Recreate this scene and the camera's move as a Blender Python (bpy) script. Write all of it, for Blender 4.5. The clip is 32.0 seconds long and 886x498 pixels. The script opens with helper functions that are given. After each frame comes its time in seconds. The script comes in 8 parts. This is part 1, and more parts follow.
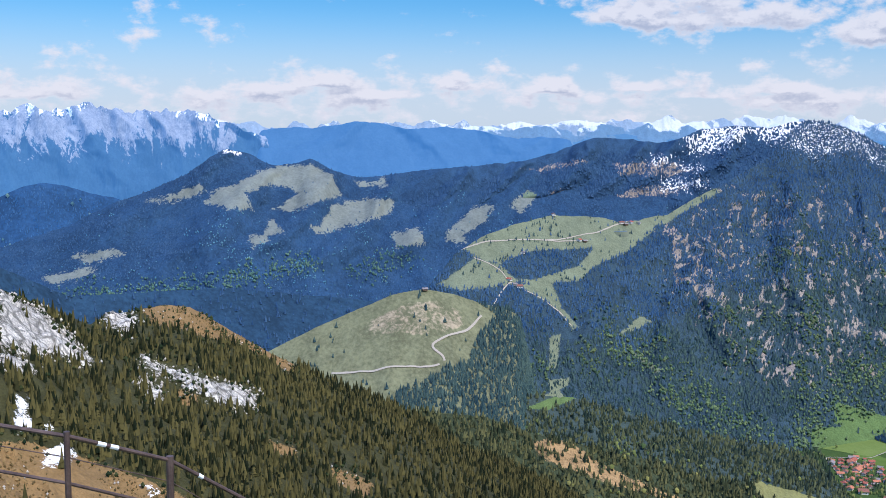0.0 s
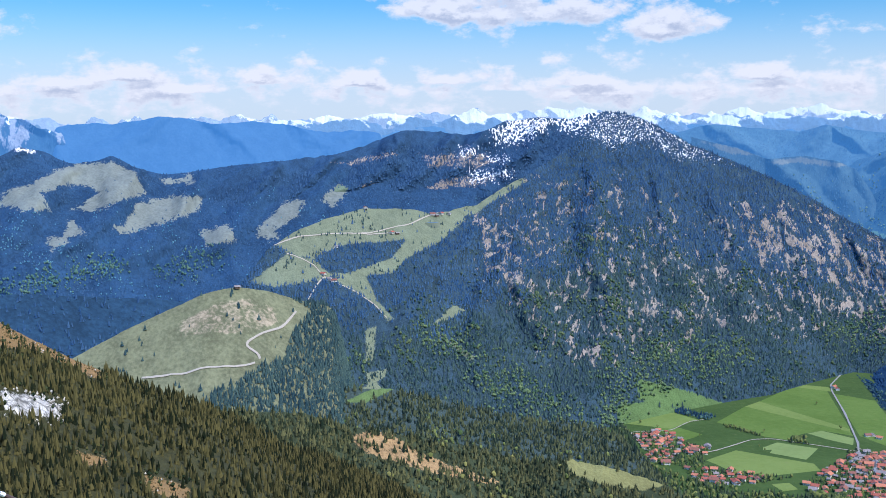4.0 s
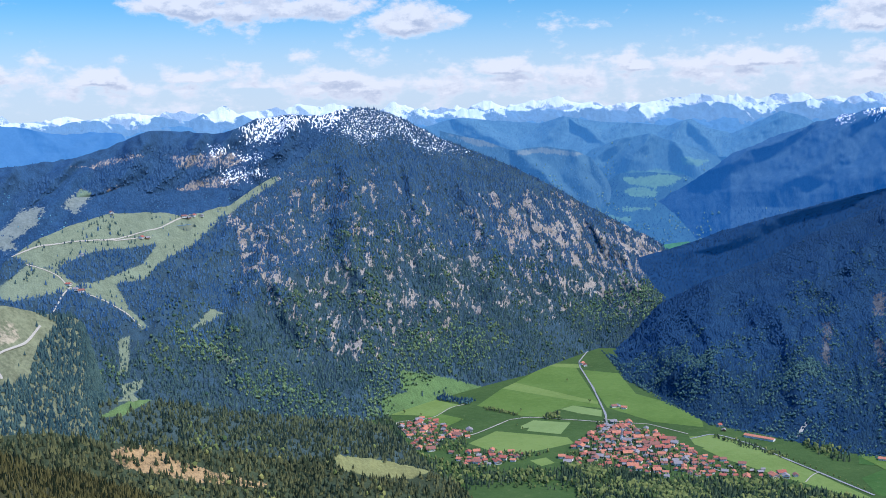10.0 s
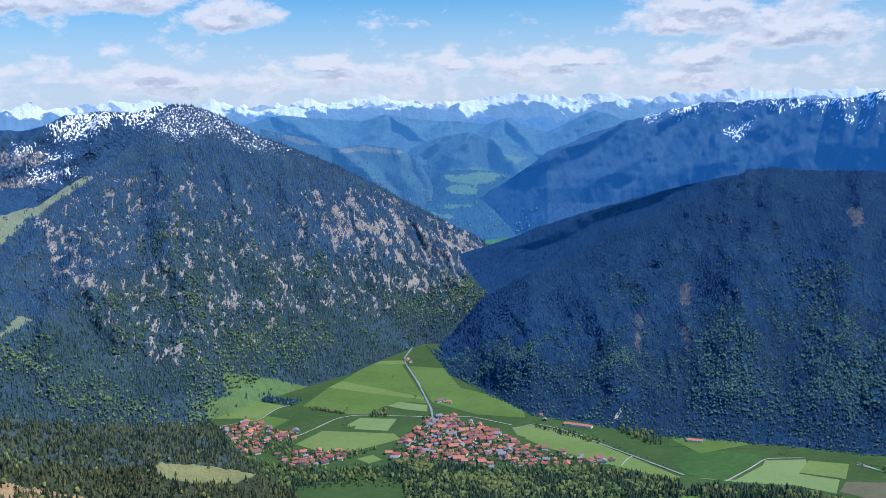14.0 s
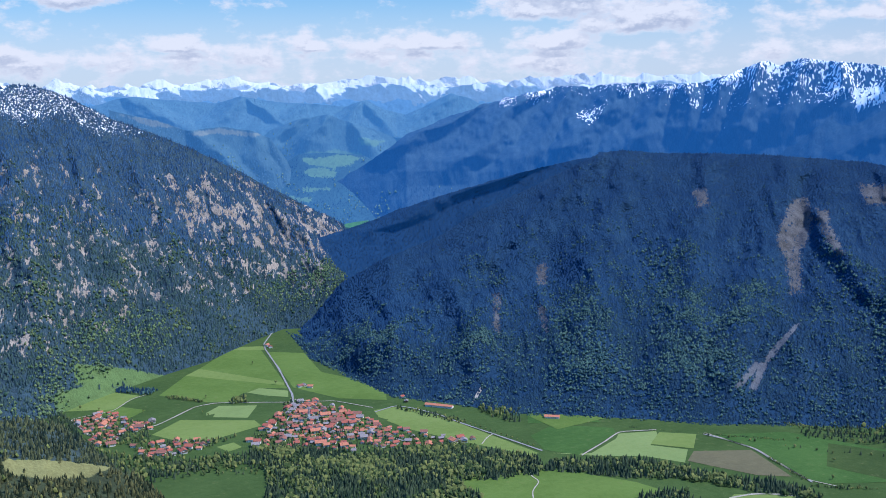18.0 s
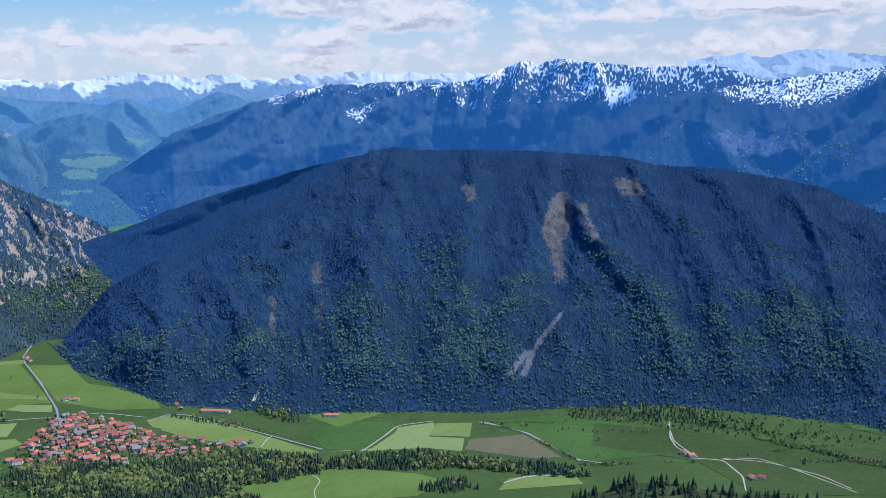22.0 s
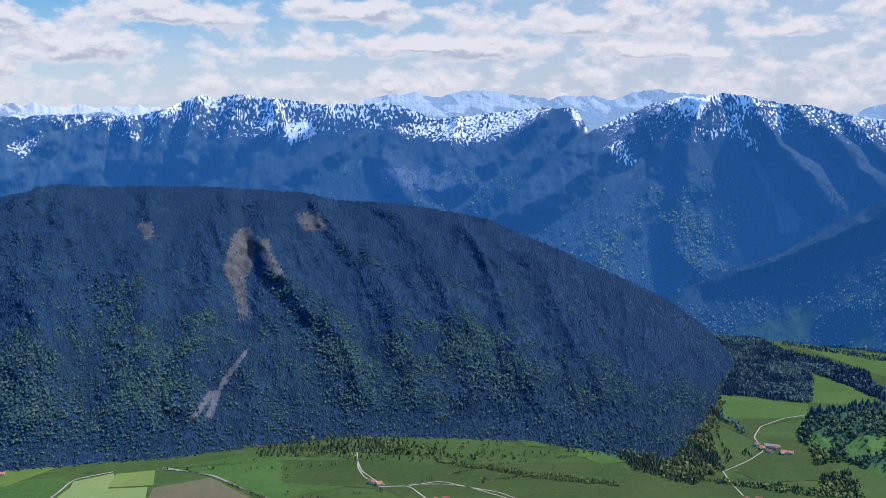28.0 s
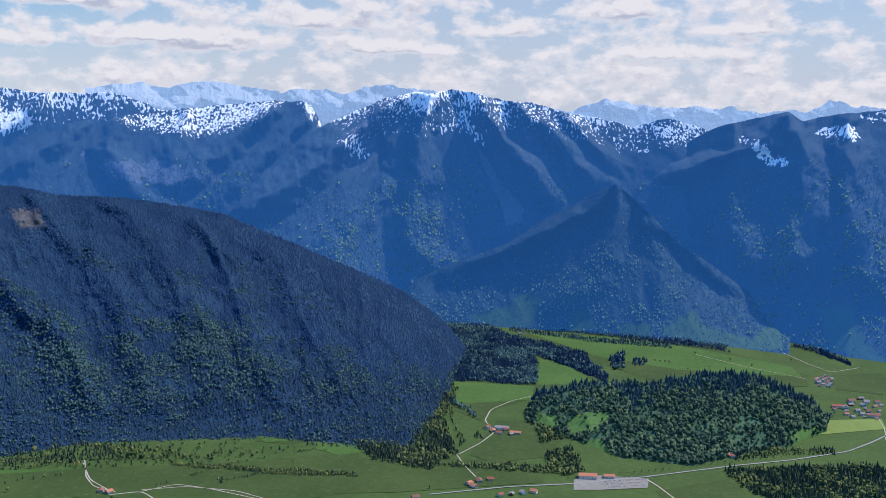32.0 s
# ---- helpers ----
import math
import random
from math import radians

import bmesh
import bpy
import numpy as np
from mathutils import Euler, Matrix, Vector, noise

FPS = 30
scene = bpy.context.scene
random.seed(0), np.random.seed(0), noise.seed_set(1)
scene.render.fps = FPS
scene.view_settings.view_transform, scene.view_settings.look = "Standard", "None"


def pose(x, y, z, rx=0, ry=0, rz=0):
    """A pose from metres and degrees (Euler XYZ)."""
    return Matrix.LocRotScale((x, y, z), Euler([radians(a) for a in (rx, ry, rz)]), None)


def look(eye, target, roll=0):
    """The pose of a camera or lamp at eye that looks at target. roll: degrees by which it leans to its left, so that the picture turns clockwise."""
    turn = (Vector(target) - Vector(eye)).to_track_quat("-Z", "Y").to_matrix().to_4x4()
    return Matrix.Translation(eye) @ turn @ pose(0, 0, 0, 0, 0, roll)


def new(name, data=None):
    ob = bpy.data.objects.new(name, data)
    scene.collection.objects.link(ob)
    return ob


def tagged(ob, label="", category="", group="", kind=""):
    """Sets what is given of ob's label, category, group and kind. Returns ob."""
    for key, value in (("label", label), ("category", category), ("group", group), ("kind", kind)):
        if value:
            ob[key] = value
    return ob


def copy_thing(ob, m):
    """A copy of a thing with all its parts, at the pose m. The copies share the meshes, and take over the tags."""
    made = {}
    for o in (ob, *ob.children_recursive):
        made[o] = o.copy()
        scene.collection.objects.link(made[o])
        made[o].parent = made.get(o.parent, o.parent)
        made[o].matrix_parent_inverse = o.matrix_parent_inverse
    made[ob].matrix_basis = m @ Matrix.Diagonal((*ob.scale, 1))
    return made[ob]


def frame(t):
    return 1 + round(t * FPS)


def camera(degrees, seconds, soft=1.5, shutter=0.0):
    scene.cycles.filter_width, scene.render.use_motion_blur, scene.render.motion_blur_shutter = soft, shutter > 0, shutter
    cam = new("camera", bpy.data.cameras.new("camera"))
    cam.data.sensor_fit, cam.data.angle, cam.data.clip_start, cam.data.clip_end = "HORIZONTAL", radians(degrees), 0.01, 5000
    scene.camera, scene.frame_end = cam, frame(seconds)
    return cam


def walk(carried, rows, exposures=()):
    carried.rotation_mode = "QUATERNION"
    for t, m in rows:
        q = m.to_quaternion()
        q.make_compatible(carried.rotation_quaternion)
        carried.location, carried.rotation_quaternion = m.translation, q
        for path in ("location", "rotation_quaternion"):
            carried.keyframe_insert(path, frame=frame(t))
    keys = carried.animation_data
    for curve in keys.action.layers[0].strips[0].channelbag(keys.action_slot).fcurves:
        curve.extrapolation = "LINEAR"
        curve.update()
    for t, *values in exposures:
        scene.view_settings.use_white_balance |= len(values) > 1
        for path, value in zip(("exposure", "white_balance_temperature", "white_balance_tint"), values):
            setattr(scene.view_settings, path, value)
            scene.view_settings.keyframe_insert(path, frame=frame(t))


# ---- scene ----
EYE = 760.0

# camera and its walk: it turns on the spot on a lookout high over the valley
cam = camera(45.98, 32.0, soft=0.9)
TURNS = (
    (0, 83.66, -0.49, 0.19),
    (0.5, 83.37, -0.45, -1.27),
    (1, 83.37, -0.41, -2.84),
    (1.5, 83.36, -0.16, -4.21),
    (2, 83.34, -0.24, -5.59),
    (2.5, 83.37, -0.34, -6.71),
    (3, 83.36, -0.25, -7.97),
    (3.5, 83.35, 0.03, -9.07),
    (5.5, 83.29, -0.04, -13.50),
    (6, 83.28, -0.03, -14.42),
    (6.5, 83.26, 0.25, -15.29),
    (7, 83.24, 0.58, -16.46),
    (7.5, 83.19, 0.68, -17.90),
    (8, 83.15, 0.86, -19.18),
    (8.5, 83.10, 1.20, -20.38),
    (9, 83.05, 1.34, -21.71),
    (9.5, 83.01, 1.21, -22.77),
    (10, 82.97, 1.41, -23.68),
    (10.5, 82.92, 1.31, -24.91),
    (11, 82.89, 1.09, -26.24),
    (11.5, 82.85, 0.92, -27.48),
    (12, 82.82, 0.76, -28.40),
    (12.5, 82.79, 0.77, -29.58),
    (13, 82.77, 0.98, -30.62),
    (13.5, 82.72, 1.14, -32.05),
    (14, 82.65, 1.15, -33.37),
    (14.5, 82.40, 1.09, -34.05),
    (16.5, 81.86, 1.46, -37.16),
    (17, 81.64, 1.20, -38.71),
    (17.5, 81.61, 1.00, -39.90),
    (18, 81.59, 0.79, -41.08),
    (18.5, 81.57, 0.56, -42.46),
    (19, 81.54, 0.37, -43.63),
    (19.5, 81.50, 0.27, -45.03),
    (20, 81.48, 0.36, -46.74),
    (20.5, 81.44, 0.56, -48.51),
    (21, 81.40, 0.50, -50.09),
    (21.5, 81.37, 0.49, -51.62),
    (22, 81.33, 0.68, -53.54),
    (22.5, 81.68, 0.59, -55.52),
    (23, 82.03, 0.43, -57.12),
    (23.5, 82.14, 0.56, -58.71),
    (24, 82.65, 0.47, -59.73),
    (24.5, 82.99, 0.65, -60.66),
    (25, 82.99, 0.69, -61.84),
    (25.5, 82.99, 0.62, -62.95),
    (27.5, 83.18, 0.21, -68.84),
    (28, 83.18, -0.08, -70.84),
    (28.5, 83.19, -0.39, -73.35),
    (29, 83.20, -0.53, -74.92),
    (29.5, 83.20, -0.53, -76.13),
    (30, 83.23, -0.54, -77.57),
    (30.5, 83.25, -0.66, -79.65),
    (31, 83.16, -0.78, -81.53),
    (31.5, 83.13, -0.86, -83.46),
    (32, 82.95, -0.88, -85.28),
)
walk(cam, [(t, pose(0, 0, EYE, rx, ry, rz)) for t, rx, ry, rz in TURNS], [(0, 0.0, 5250, 17), (6, 0.16, 5000, 15), (11, 0.06, 4980, 14), (14, -0.02, 4950, 14), (17, 0.06, 4980, 15), (20, 0.0, 5050, 16), (24, 0.0, 5200, 16), (32, 0.03, 5500, 16)])

# world: afternoon sky, cumulus over the ranges
SUN_AZ, SUN_EL = 142.0, 54.0


def math_node(nt, op, a, b=None, c=None):
    n = nt.nodes.new("ShaderNodeMath")
    n.operation = op
    for i, v in enumerate((a, b, c)):
        if v is None:
            continue
        if isinstance(v, (int, float)):
            n.inputs[i].default_value = v
        else:
            nt.links.new(v, n.inputs[i])
    return n.outputs[0]


def mix_node(nt, fac, a, b, blend="MIX"):
    n = nt.nodes.new("ShaderNodeMix")
    n.data_type, n.blend_type = "RGBA", blend
    for sock, v in ((n.inputs[0], fac), (n.inputs[6], a), (n.inputs[7], b)):
        if isinstance(v, (int, float)):
            sock.default_value = v
        elif isinstance(v, tuple):
            sock.default_value = (*v, 1) if len(v) == 3 else v
        else:
            nt.links.new(v, sock)
    return n.outputs[2]


def noise_node(nt, vec, scale, detail=4.0, rough=0.55):
    n = nt.nodes.new("ShaderNodeTexNoise")
    n.inputs["Scale"].default_value = scale
    n.inputs["Detail"].default_value = detail
    n.inputs["Roughness"].default_value = rough
    if vec is not None:
        nt.links.new(vec, n.inputs["Vector"])
    return n.outputs["Fac"]


def ramp_node(nt, fac, lo, hi):
    n = nt.nodes.new("ShaderNodeMapRange")
    n.interpolation_type = "SMOOTHSTEP"
    nt.links.new(fac, n.inputs["Value"])
    for key, v in (("From Min", lo), ("From Max", hi)):
        if isinstance(v, (int, float)):
            n.inputs[key].default_value = v
        else:
            nt.links.new(v, n.inputs[key])
    return n.outputs["Result"]


world = bpy.data.worlds.new("world")
scene.world = world
world.use_nodes = True
wt = world.node_tree
wt.nodes.clear()
sky = wt.nodes.new("ShaderNodeTexSky")
sky.sky_type, sky.sun_disc = "NISHITA", False
sky.sun_elevation, sky.sun_rotation = radians(SUN_EL), radians(SUN_AZ)
sky.altitude, sky.air_density, sky.dust_density, sky.ozone_density = 1700, 1.0, 1.2, 1.5
co = wt.nodes.new("ShaderNodeTexCoord").outputs["Generated"]
sep = wt.nodes.new("ShaderNodeSeparateXYZ")
wt.links.new(co, sep.inputs[0])
el = math_node(wt, "ARCSINE", sep.outputs[2])
az = math_node(wt, "ARCTAN2", sep.outputs[0], sep.outputs[1])


def sky_noise(lift, scale, detail, rough):
    c = wt.nodes.new("ShaderNodeCombineXYZ")
    wt.links.new(az, c.inputs[0])
    wt.links.new(math_node(wt, "MULTIPLY", math_node(wt, "ADD", el, lift), 1.7), c.inputs[1])
    return noise_node(wt, c.outputs[0], scale, detail, rough)


flat = wt.nodes.new("ShaderNodeCombineXYZ")
wt.links.new(az, flat.inputs[0])
wt.links.new(el, flat.inputs[1])


def cumulus(total, place, wide, tall, up):
    """Thicken the cloud round a bearing and height, given in degrees: domed above, flat below. up: the height looked at, moved."""
    sub = wt.nodes.new("ShaderNodeVectorMath")
    sub.operation = "SUBTRACT"
    wt.links.new(up, sub.inputs[0])
    sub.inputs[1].default_value = (radians(place[0]), radians(place[1] - tall * 0.45), 0)
    part_of = wt.nodes.new("ShaderNodeSeparateXYZ")
    wt.links.new(sub.outputs[0], part_of.inputs[0])
    x = math_node(wt, "DIVIDE", part_of.outputs[0], radians(wide))
    y = math_node(wt, "MAXIMUM", math_node(wt, "DIVIDE", part_of.outputs[1], radians(tall * 1.5)), math_node(wt, "DIVIDE", part_of.outputs[1], radians(-tall * 0.5)))
    d = math_node(wt, "SQRT", math_node(wt, "ADD", math_node(wt, "MULTIPLY", x, x), math_node(wt, "MULTIPLY", y, y)))
    return math_node(wt, "MAXIMUM", total, math_node(wt, "SUBTRACT", 1.0, d))


CLOUDS = (
    ([(11.04, 6.7), (15.36, 6.45)], 4.5, 1.3), ([(21.92, 5.66)], 3.0, 1.4), ([(-6.45, 2.9), (0.27, 2.77), (5.47, 2.65), (17.75, 2.63), (-22.2, 2.01)], 2.0, 0.65), ([(-10.05, 2.43), (-3.09, 2.13), (9.98, 2.6), (13.51, 2.21)], 2.4, 0.4),
    ([(45.73, 5.01), (51.51, 4.06)], 4.0, 1.3), ([(26.88, 2.83), (34.21, 2.8)], 1.8, 0.6), ([(40.53, 2.95), (46.9, 2.82)], 3.6, 0.7), ([(65.18, 4.11), (73.29, 4.13)], 3.8, 0.8),
    ([(66.46, 6.13), (56.43, 5.95)], 4.5, 0.8), ([(78.42, 5.35), (88.73, 5.09), (101.94, 5.18)], 4.2, 0.8), ([(69.37, 4.33), (82.66, 3.96), (97.73, 3.81)], 5.0, 0.6), ([(94.7, 6.09)], 3.0, 0.8))


def heap(lift):
    c = wt.nodes.new("ShaderNodeVectorMath")
    c.operation = "ADD"
    wt.links.new(flat.outputs[0], c.inputs[0])
    c.inputs[1].default_value = (-lift * 0.5, lift, 0)
    thick = -1.0
    for places, wide, tall in CLOUDS:
        for place in places:
            thick = cumulus(thick, place, wide * 1.15, tall, c.outputs[0])
    low = math_node(wt, "SUBTRACT", 1.0, math_node(wt, "ABSOLUTE", math_node(wt, "DIVIDE", math_node(wt, "SUBTRACT", math_node(wt, "ADD", el, lift), 0.036), 0.021)))
    thick = math_node(wt, "MAXIMUM", math_node(wt, "MAXIMUM", thick, -0.25), math_node(wt, "MULTIPLY", low, 0.34))
    thick = math_node(wt, "MAXIMUM", thick, math_node(wt, "SUBTRACT", math_node(wt, "MULTIPLY", west, 0.62), 0.4))
    lumps = math_node(wt, "ADD", math_node(wt, "MULTIPLY", math_node(wt, "SUBTRACT", sky_noise(lift, 30.0, 8.0, 0.6), 0.5), 2.3), math_node(wt, "MULTIPLY", math_node(wt, "SUBTRACT", sky_noise(lift, 10.0, 3.0, 0.5), 0.5), 1.6))
    return math_node(wt, "ADD", math_node(wt, "MULTIPLY", thick, 0.85), lumps)


west = ramp_node(wt, az, 0.75, 1.5)
here, above = heap(0.0), heap(0.007)
cover = ramp_node(wt, here, -0.04, 0.46)
core = ramp_node(wt, here, 0.1, 0.7)
crown = ramp_node(wt, math_node(wt, "SUBTRACT", here, above), -0.25, 0.3)
tone = math_node(wt, "SUBTRACT", 1.0, math_node(wt, "MULTIPLY", core, math_node(wt, "SUBTRACT", 1.0, crown)))
cloud = mix_node(wt, tone, (0.5, 0.49, 0.5), (0.88, 0.79, 0.68))
sky_tint = mix_node(wt, ramp_node(wt, el, 0.22, 0.6), (0.056, 0.096, 0.102), (0.125, 0.235, 0.34))
sky_col = mix_node(wt, 1.0, sky.outputs[0], sky_tint, "MULTIPLY")
haze_low = math_node(wt, "SUBTRACT", 1.0, ramp_node(wt, el, 0.02, 0.13))
veil = mix_node(wt, math_node(wt, "MULTIPLY", haze_low, 0.8), sky_col, (0.72, 0.68, 0.62))
veil = mix_node(wt, math_node(wt, "MULTIPLY", west, 0.7), veil, (0.53, 0.53, 0.53))
final = mix_node(wt, math_node(wt, "MULTIPLY", cover, 0.9), veil, cloud)
bg = wt.nodes.new("ShaderNodeBackground")
wt.links.new(final, bg.inputs["Color"])
bg.inputs["Strength"].default_value = 1.0
wo = wt.nodes.new("ShaderNodeOutputWorld")
wt.links.new(bg.outputs[0], wo.inputs[0])

lamp = bpy.data.lights.new("sun", "SUN")
lamp.energy, lamp.angle, lamp.color = 4.6, radians(0.55), (1.0, 0.92, 0.77)
sun = new("sun", lamp)
sa, se = radians(SUN_AZ), radians(SUN_EL)
sun.matrix_world = look((math.sin(sa) * math.cos(se) * 900, math.cos(sa) * math.cos(se) * 900, EYE + 600), (0, 0, EYE + 600 - 900 * math.sin(se)))


# ---------- noise on arrays ----------
SHUFFLE, VALUES = np.random.RandomState(5).permutation(4096), np.random.RandomState(6).rand(4096)


def lattice(ix, iy, seed):
    return VALUES[(SHUFFLE[(SHUFFLE[(ix + seed * 131) & 4095] + iy) & 4095] + seed) & 4095]


def vnoise(x, y, seed=0):
    ix, iy = np.floor(x).astype(np.int64), np.floor(y).astype(np.int64)
    fx, fy = x - ix, y - iy
    fx, fy = fx * fx * (3 - 2 * fx), fy * fy * (3 - 2 * fy)
    a, b = lattice(ix, iy, seed), lattice(ix + 1, iy, seed)
    c, d = lattice(ix, iy + 1, seed), lattice(ix + 1, iy + 1, seed)
    return (a * (1 - fx) + b * fx) * (1 - fy) + (c * (1 - fx) + d * fx) * fy


def fbm(x, y, seed=0, octaves=5, gain=0.5):
    total, amp, norm = 0.0, 1.0, 0.0
    for o in range(octaves):
        total = total + amp * vnoise(x, y, seed + 17 * o)
        norm += amp
        x, y, amp = x * 2.03 + 5.1, y * 2.03 + 1.7, amp * gain
    return total / norm


def ridged(x, y, seed=0, octaves=4):
    total, amp, norm = 0.0, 1.0, 0.0
    for o in range(octaves):
        total = total + amp * (1 - np.abs(2 * vnoise(x, y, seed + 31 * o) - 1))
        norm += amp
        x, y, amp = x * 2.1 + 3.3, y * 2.1 + 7.9, amp * 0.5
    return total / norm


def polygon_depth(az, el, poly):
    """Signed distance in degrees to a closed outline given by bearing and drop: positive inside."""
    px, py = np.array([p[0] for p in poly], float), np.array([p[1] for p in poly], float)
    inside = np.zeros(az.shape, bool)
    dist = np.full(az.shape, 1e9)
    n = len(px)
    for i in range(n):
        x0, y0, x1, y1 = px[i], py[i], px[(i + 1) % n], py[(i + 1) % n]
        crosses = ((y0 > el) != (y1 > el)) & (az < (x1 - x0) * (el - y0) / ((y1 - y0) if y1 != y0 else 1e-9) + x0)
        inside ^= crosses
        dx, dy = x1 - x0, y1 - y0
        s = np.clip(((az - x0) * dx + (el - y0) * dy) / (dx * dx + dy * dy + 1e-12), 0, 1)
        dist = np.minimum(dist, np.hypot(az - x0 - s * dx, el - y0 - s * dy))
    return np.where(inside, dist, -dist)


def path_depth(az, el, line, half):
    """Half width less the distance to an open line, in degrees: positive on it."""
    dist = np.full(az.shape, 1e9)
    for (x0, y0), (x1, y1) in zip(line[:-1], line[1:]):
        dx, dy = x1 - x0, y1 - y0
        s = np.clip(((az - x0) * dx + (el - y0) * dy) / (dx * dx + dy * dy + 1e-12), 0, 1)
        dist = np.minimum(dist, np.hypot(az - x0 - s * dx, el - y0 - s * dy))
    return half - dist


# ---------- materials ----------
def material(name):
    m = bpy.data.materials.new(name)
    m.use_nodes = True
    nt = m.node_tree
    b = nt.nodes["Principled BSDF"]
    b.inputs["Roughness"].default_value = 0.9
    b.inputs["Specular IOR Level"].default_value = 0.15
    return m, nt, b


def plain(name, col, rough=0.85, scale=2.0, spread=0.25, bump=0.0, metal=0.0):
    m, nt, b = material(name)
    o = nt.nodes.new("ShaderNodeTexCoord").outputs["Object"]
    n = noise_node(nt, o, scale, 5)
    n3 = noise_node(nt, o, scale * 9, 3)
    k = math_node(nt, "ADD", math_node(nt, "MULTIPLY", n, 0.7), math_node(nt, "MULTIPLY", n3, 0.3))
    dark, light = tuple(c * (1 - spread) for c in col), tuple(min(1, c * (1 + spread)) for c in col)
    nt.links.new(mix_node(nt, ramp_node(nt, k, 0.3, 0.7), dark, light), b.inputs["Base Color"])
    b.inputs["Roughness"].default_value, b.inputs["Metallic"].default_value = rough, metal
    if bump:
        bn = nt.nodes.new("ShaderNodeBump")
        bn.inputs["Distance"].default_value = bump
        nt.links.new(k, bn.inputs["Height"])
        nt.links.new(bn.outputs[0], b.inputs["Normal"])
    return m


def land(name, wood, meadow, rock, snow=(0.93, 0.89, 0.81), grain=0.02, fray=0.5, bump=6.0, glow=0.0, pasture=(0.1, 0.15, 0.045), streak=0.0, ragged=0.3, cracks=0.0, air=None, fleck=0.0):
    """Mountain ground: woodland floor with meadow, rock and snow where the attributes say so, frayed by noise. air:
    haze colour it emits, by glow.
    """
    m, nt, b = material(name)
    o = nt.nodes.new("ShaderNodeTexCoord").outputs["Object"]
    mp = nt.nodes.new("ShaderNodeMapping")
    mp.inputs["Scale"].default_value = (1.0, 1.0, 0.4)
    nt.links.new(o, mp.inputs["Vector"])
    o = mp.outputs[0]
    big = noise_node(nt, o, grain * 0.22, 5)
    fine = noise_node(nt, o, grain * 0.9, 6, 0.62)
    tiny = noise_node(nt, o, grain * 5, 4, 0.6)
    k = math_node(nt, "ADD", math_node(nt, "MULTIPLY", big, 0.45), math_node(nt, "MULTIPLY", fine, 0.55))

    def two(col, d=0.35):
        lo, hi = tuple(c * (1 - d) for c in col), tuple(min(0.95, c * (1 + d)) for c in col)
        return mix_node(nt, ramp_node(nt, math_node(nt, "ADD", math_node(nt, "MULTIPLY", k, 0.6), math_node(nt, "MULTIPLY", tiny, 0.4)), 0.36, 0.64), lo, hi)

    jag = math_node(nt, "MULTIPLY", math_node(nt, "SUBTRACT", math_node(nt, "ADD", math_node(nt, "MULTIPLY", fine, 0.6), math_node(nt, "MULTIPLY", tiny, 0.4)), 0.5), fray * 4)

    if streak:
        c = nt.nodes.new("ShaderNodeCombineXYZ")
        for s, (key, k2) in enumerate((("flow", 13.0), ("fall", 5.0))):
            q = nt.nodes.new("ShaderNodeAttribute")
            q.attribute_name = key
            nt.links.new(math_node(nt, "MULTIPLY", q.outputs["Fac"], k2), c.inputs[s])
        lines = noise_node(nt, c.outputs[0], 1.0, 5, 0.62)
        jag = math_node(nt, "ADD", jag, math_node(nt, "MULTIPLY", math_node(nt, "SUBTRACT", lines, 0.5), streak * 4))

    def mask(key):
        at = nt.nodes.new("ShaderNodeAttribute")
        at.attribute_name = key
        return ramp_node(nt, math_node(nt, "ADD", at.outputs["Fac"], jag), -0.06, 0.06)

    def crisp(key):
        at = nt.nodes.new("ShaderNodeAttribute")
        at.attribute_name = key
        return ramp_node(nt, math_node(nt, "ADD", at.outputs["Fac"], math_node(nt, "MULTIPLY", jag, ragged)), -0.05, 0.05)

    stone = two(rock, 0.45)
    if cracks:
        for size, dark in ((cracks, 0.7), (cracks * 3.1, 0.4)):
            vo = nt.nodes.new("ShaderNodeTexVoronoi")
            vo.feature = "DISTANCE_TO_EDGE"
            vo.inputs["Scale"].default_value = size
            wob = nt.nodes.new("ShaderNodeTexNoise")
            wob.inputs["Scale"].default_value = size * 1.5
            nt.links.new(o, wob.inputs["Vector"])
            nt.links.new(mix_node(nt, 0.25 if size == cracks else 0.35, o, wob.outputs["Color"], "ADD"), vo.inputs["Vector"])
            line = math_node(nt, "SUBTRACT", 1.0, ramp_node(nt, vo.outputs["Distance"], 0.0, 0.16))
            stone = mix_node(nt, math_node(nt, "MULTIPLY", line, dark), stone, (0.07, 0.065, 0.05))
    col = mix_node(nt, mask("rock"), two(wood), stone)
    col = mix_node(nt, crisp("meadow"), col, two(meadow, 0.22))
    col = mix_node(nt, crisp("pasture"), col, two(pasture, 0.25))
    if fleck:
        jag = math_node(nt, "ADD", jag, math_node(nt, "MULTIPLY", math_node(nt, "SUBTRACT", noise_node(nt, o, fleck, 2, 0.5), 0.5), 2.2))
    # painted haze: the base colour is darkened here, the air colour emitted below
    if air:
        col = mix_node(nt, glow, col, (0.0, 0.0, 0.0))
    col = mix_node(nt, mask("snow"), col, snow)
    nt.links.new(col, b.inputs["Base Color"])
    bn = nt.nodes.new("ShaderNodeBump")
    bn.inputs["Distance"].default_value = bump
    bn.inputs["Strength"].default_value = 0.8
    nt.links.new(math_node(nt, "ADD", math_node(nt, "MULTIPLY", fine, 0.6), math_node(nt, "MULTIPLY", tiny, 0.4)), bn.inputs["Height"])
    nt.links.new(bn.outputs[0], b.inputs["Normal"])
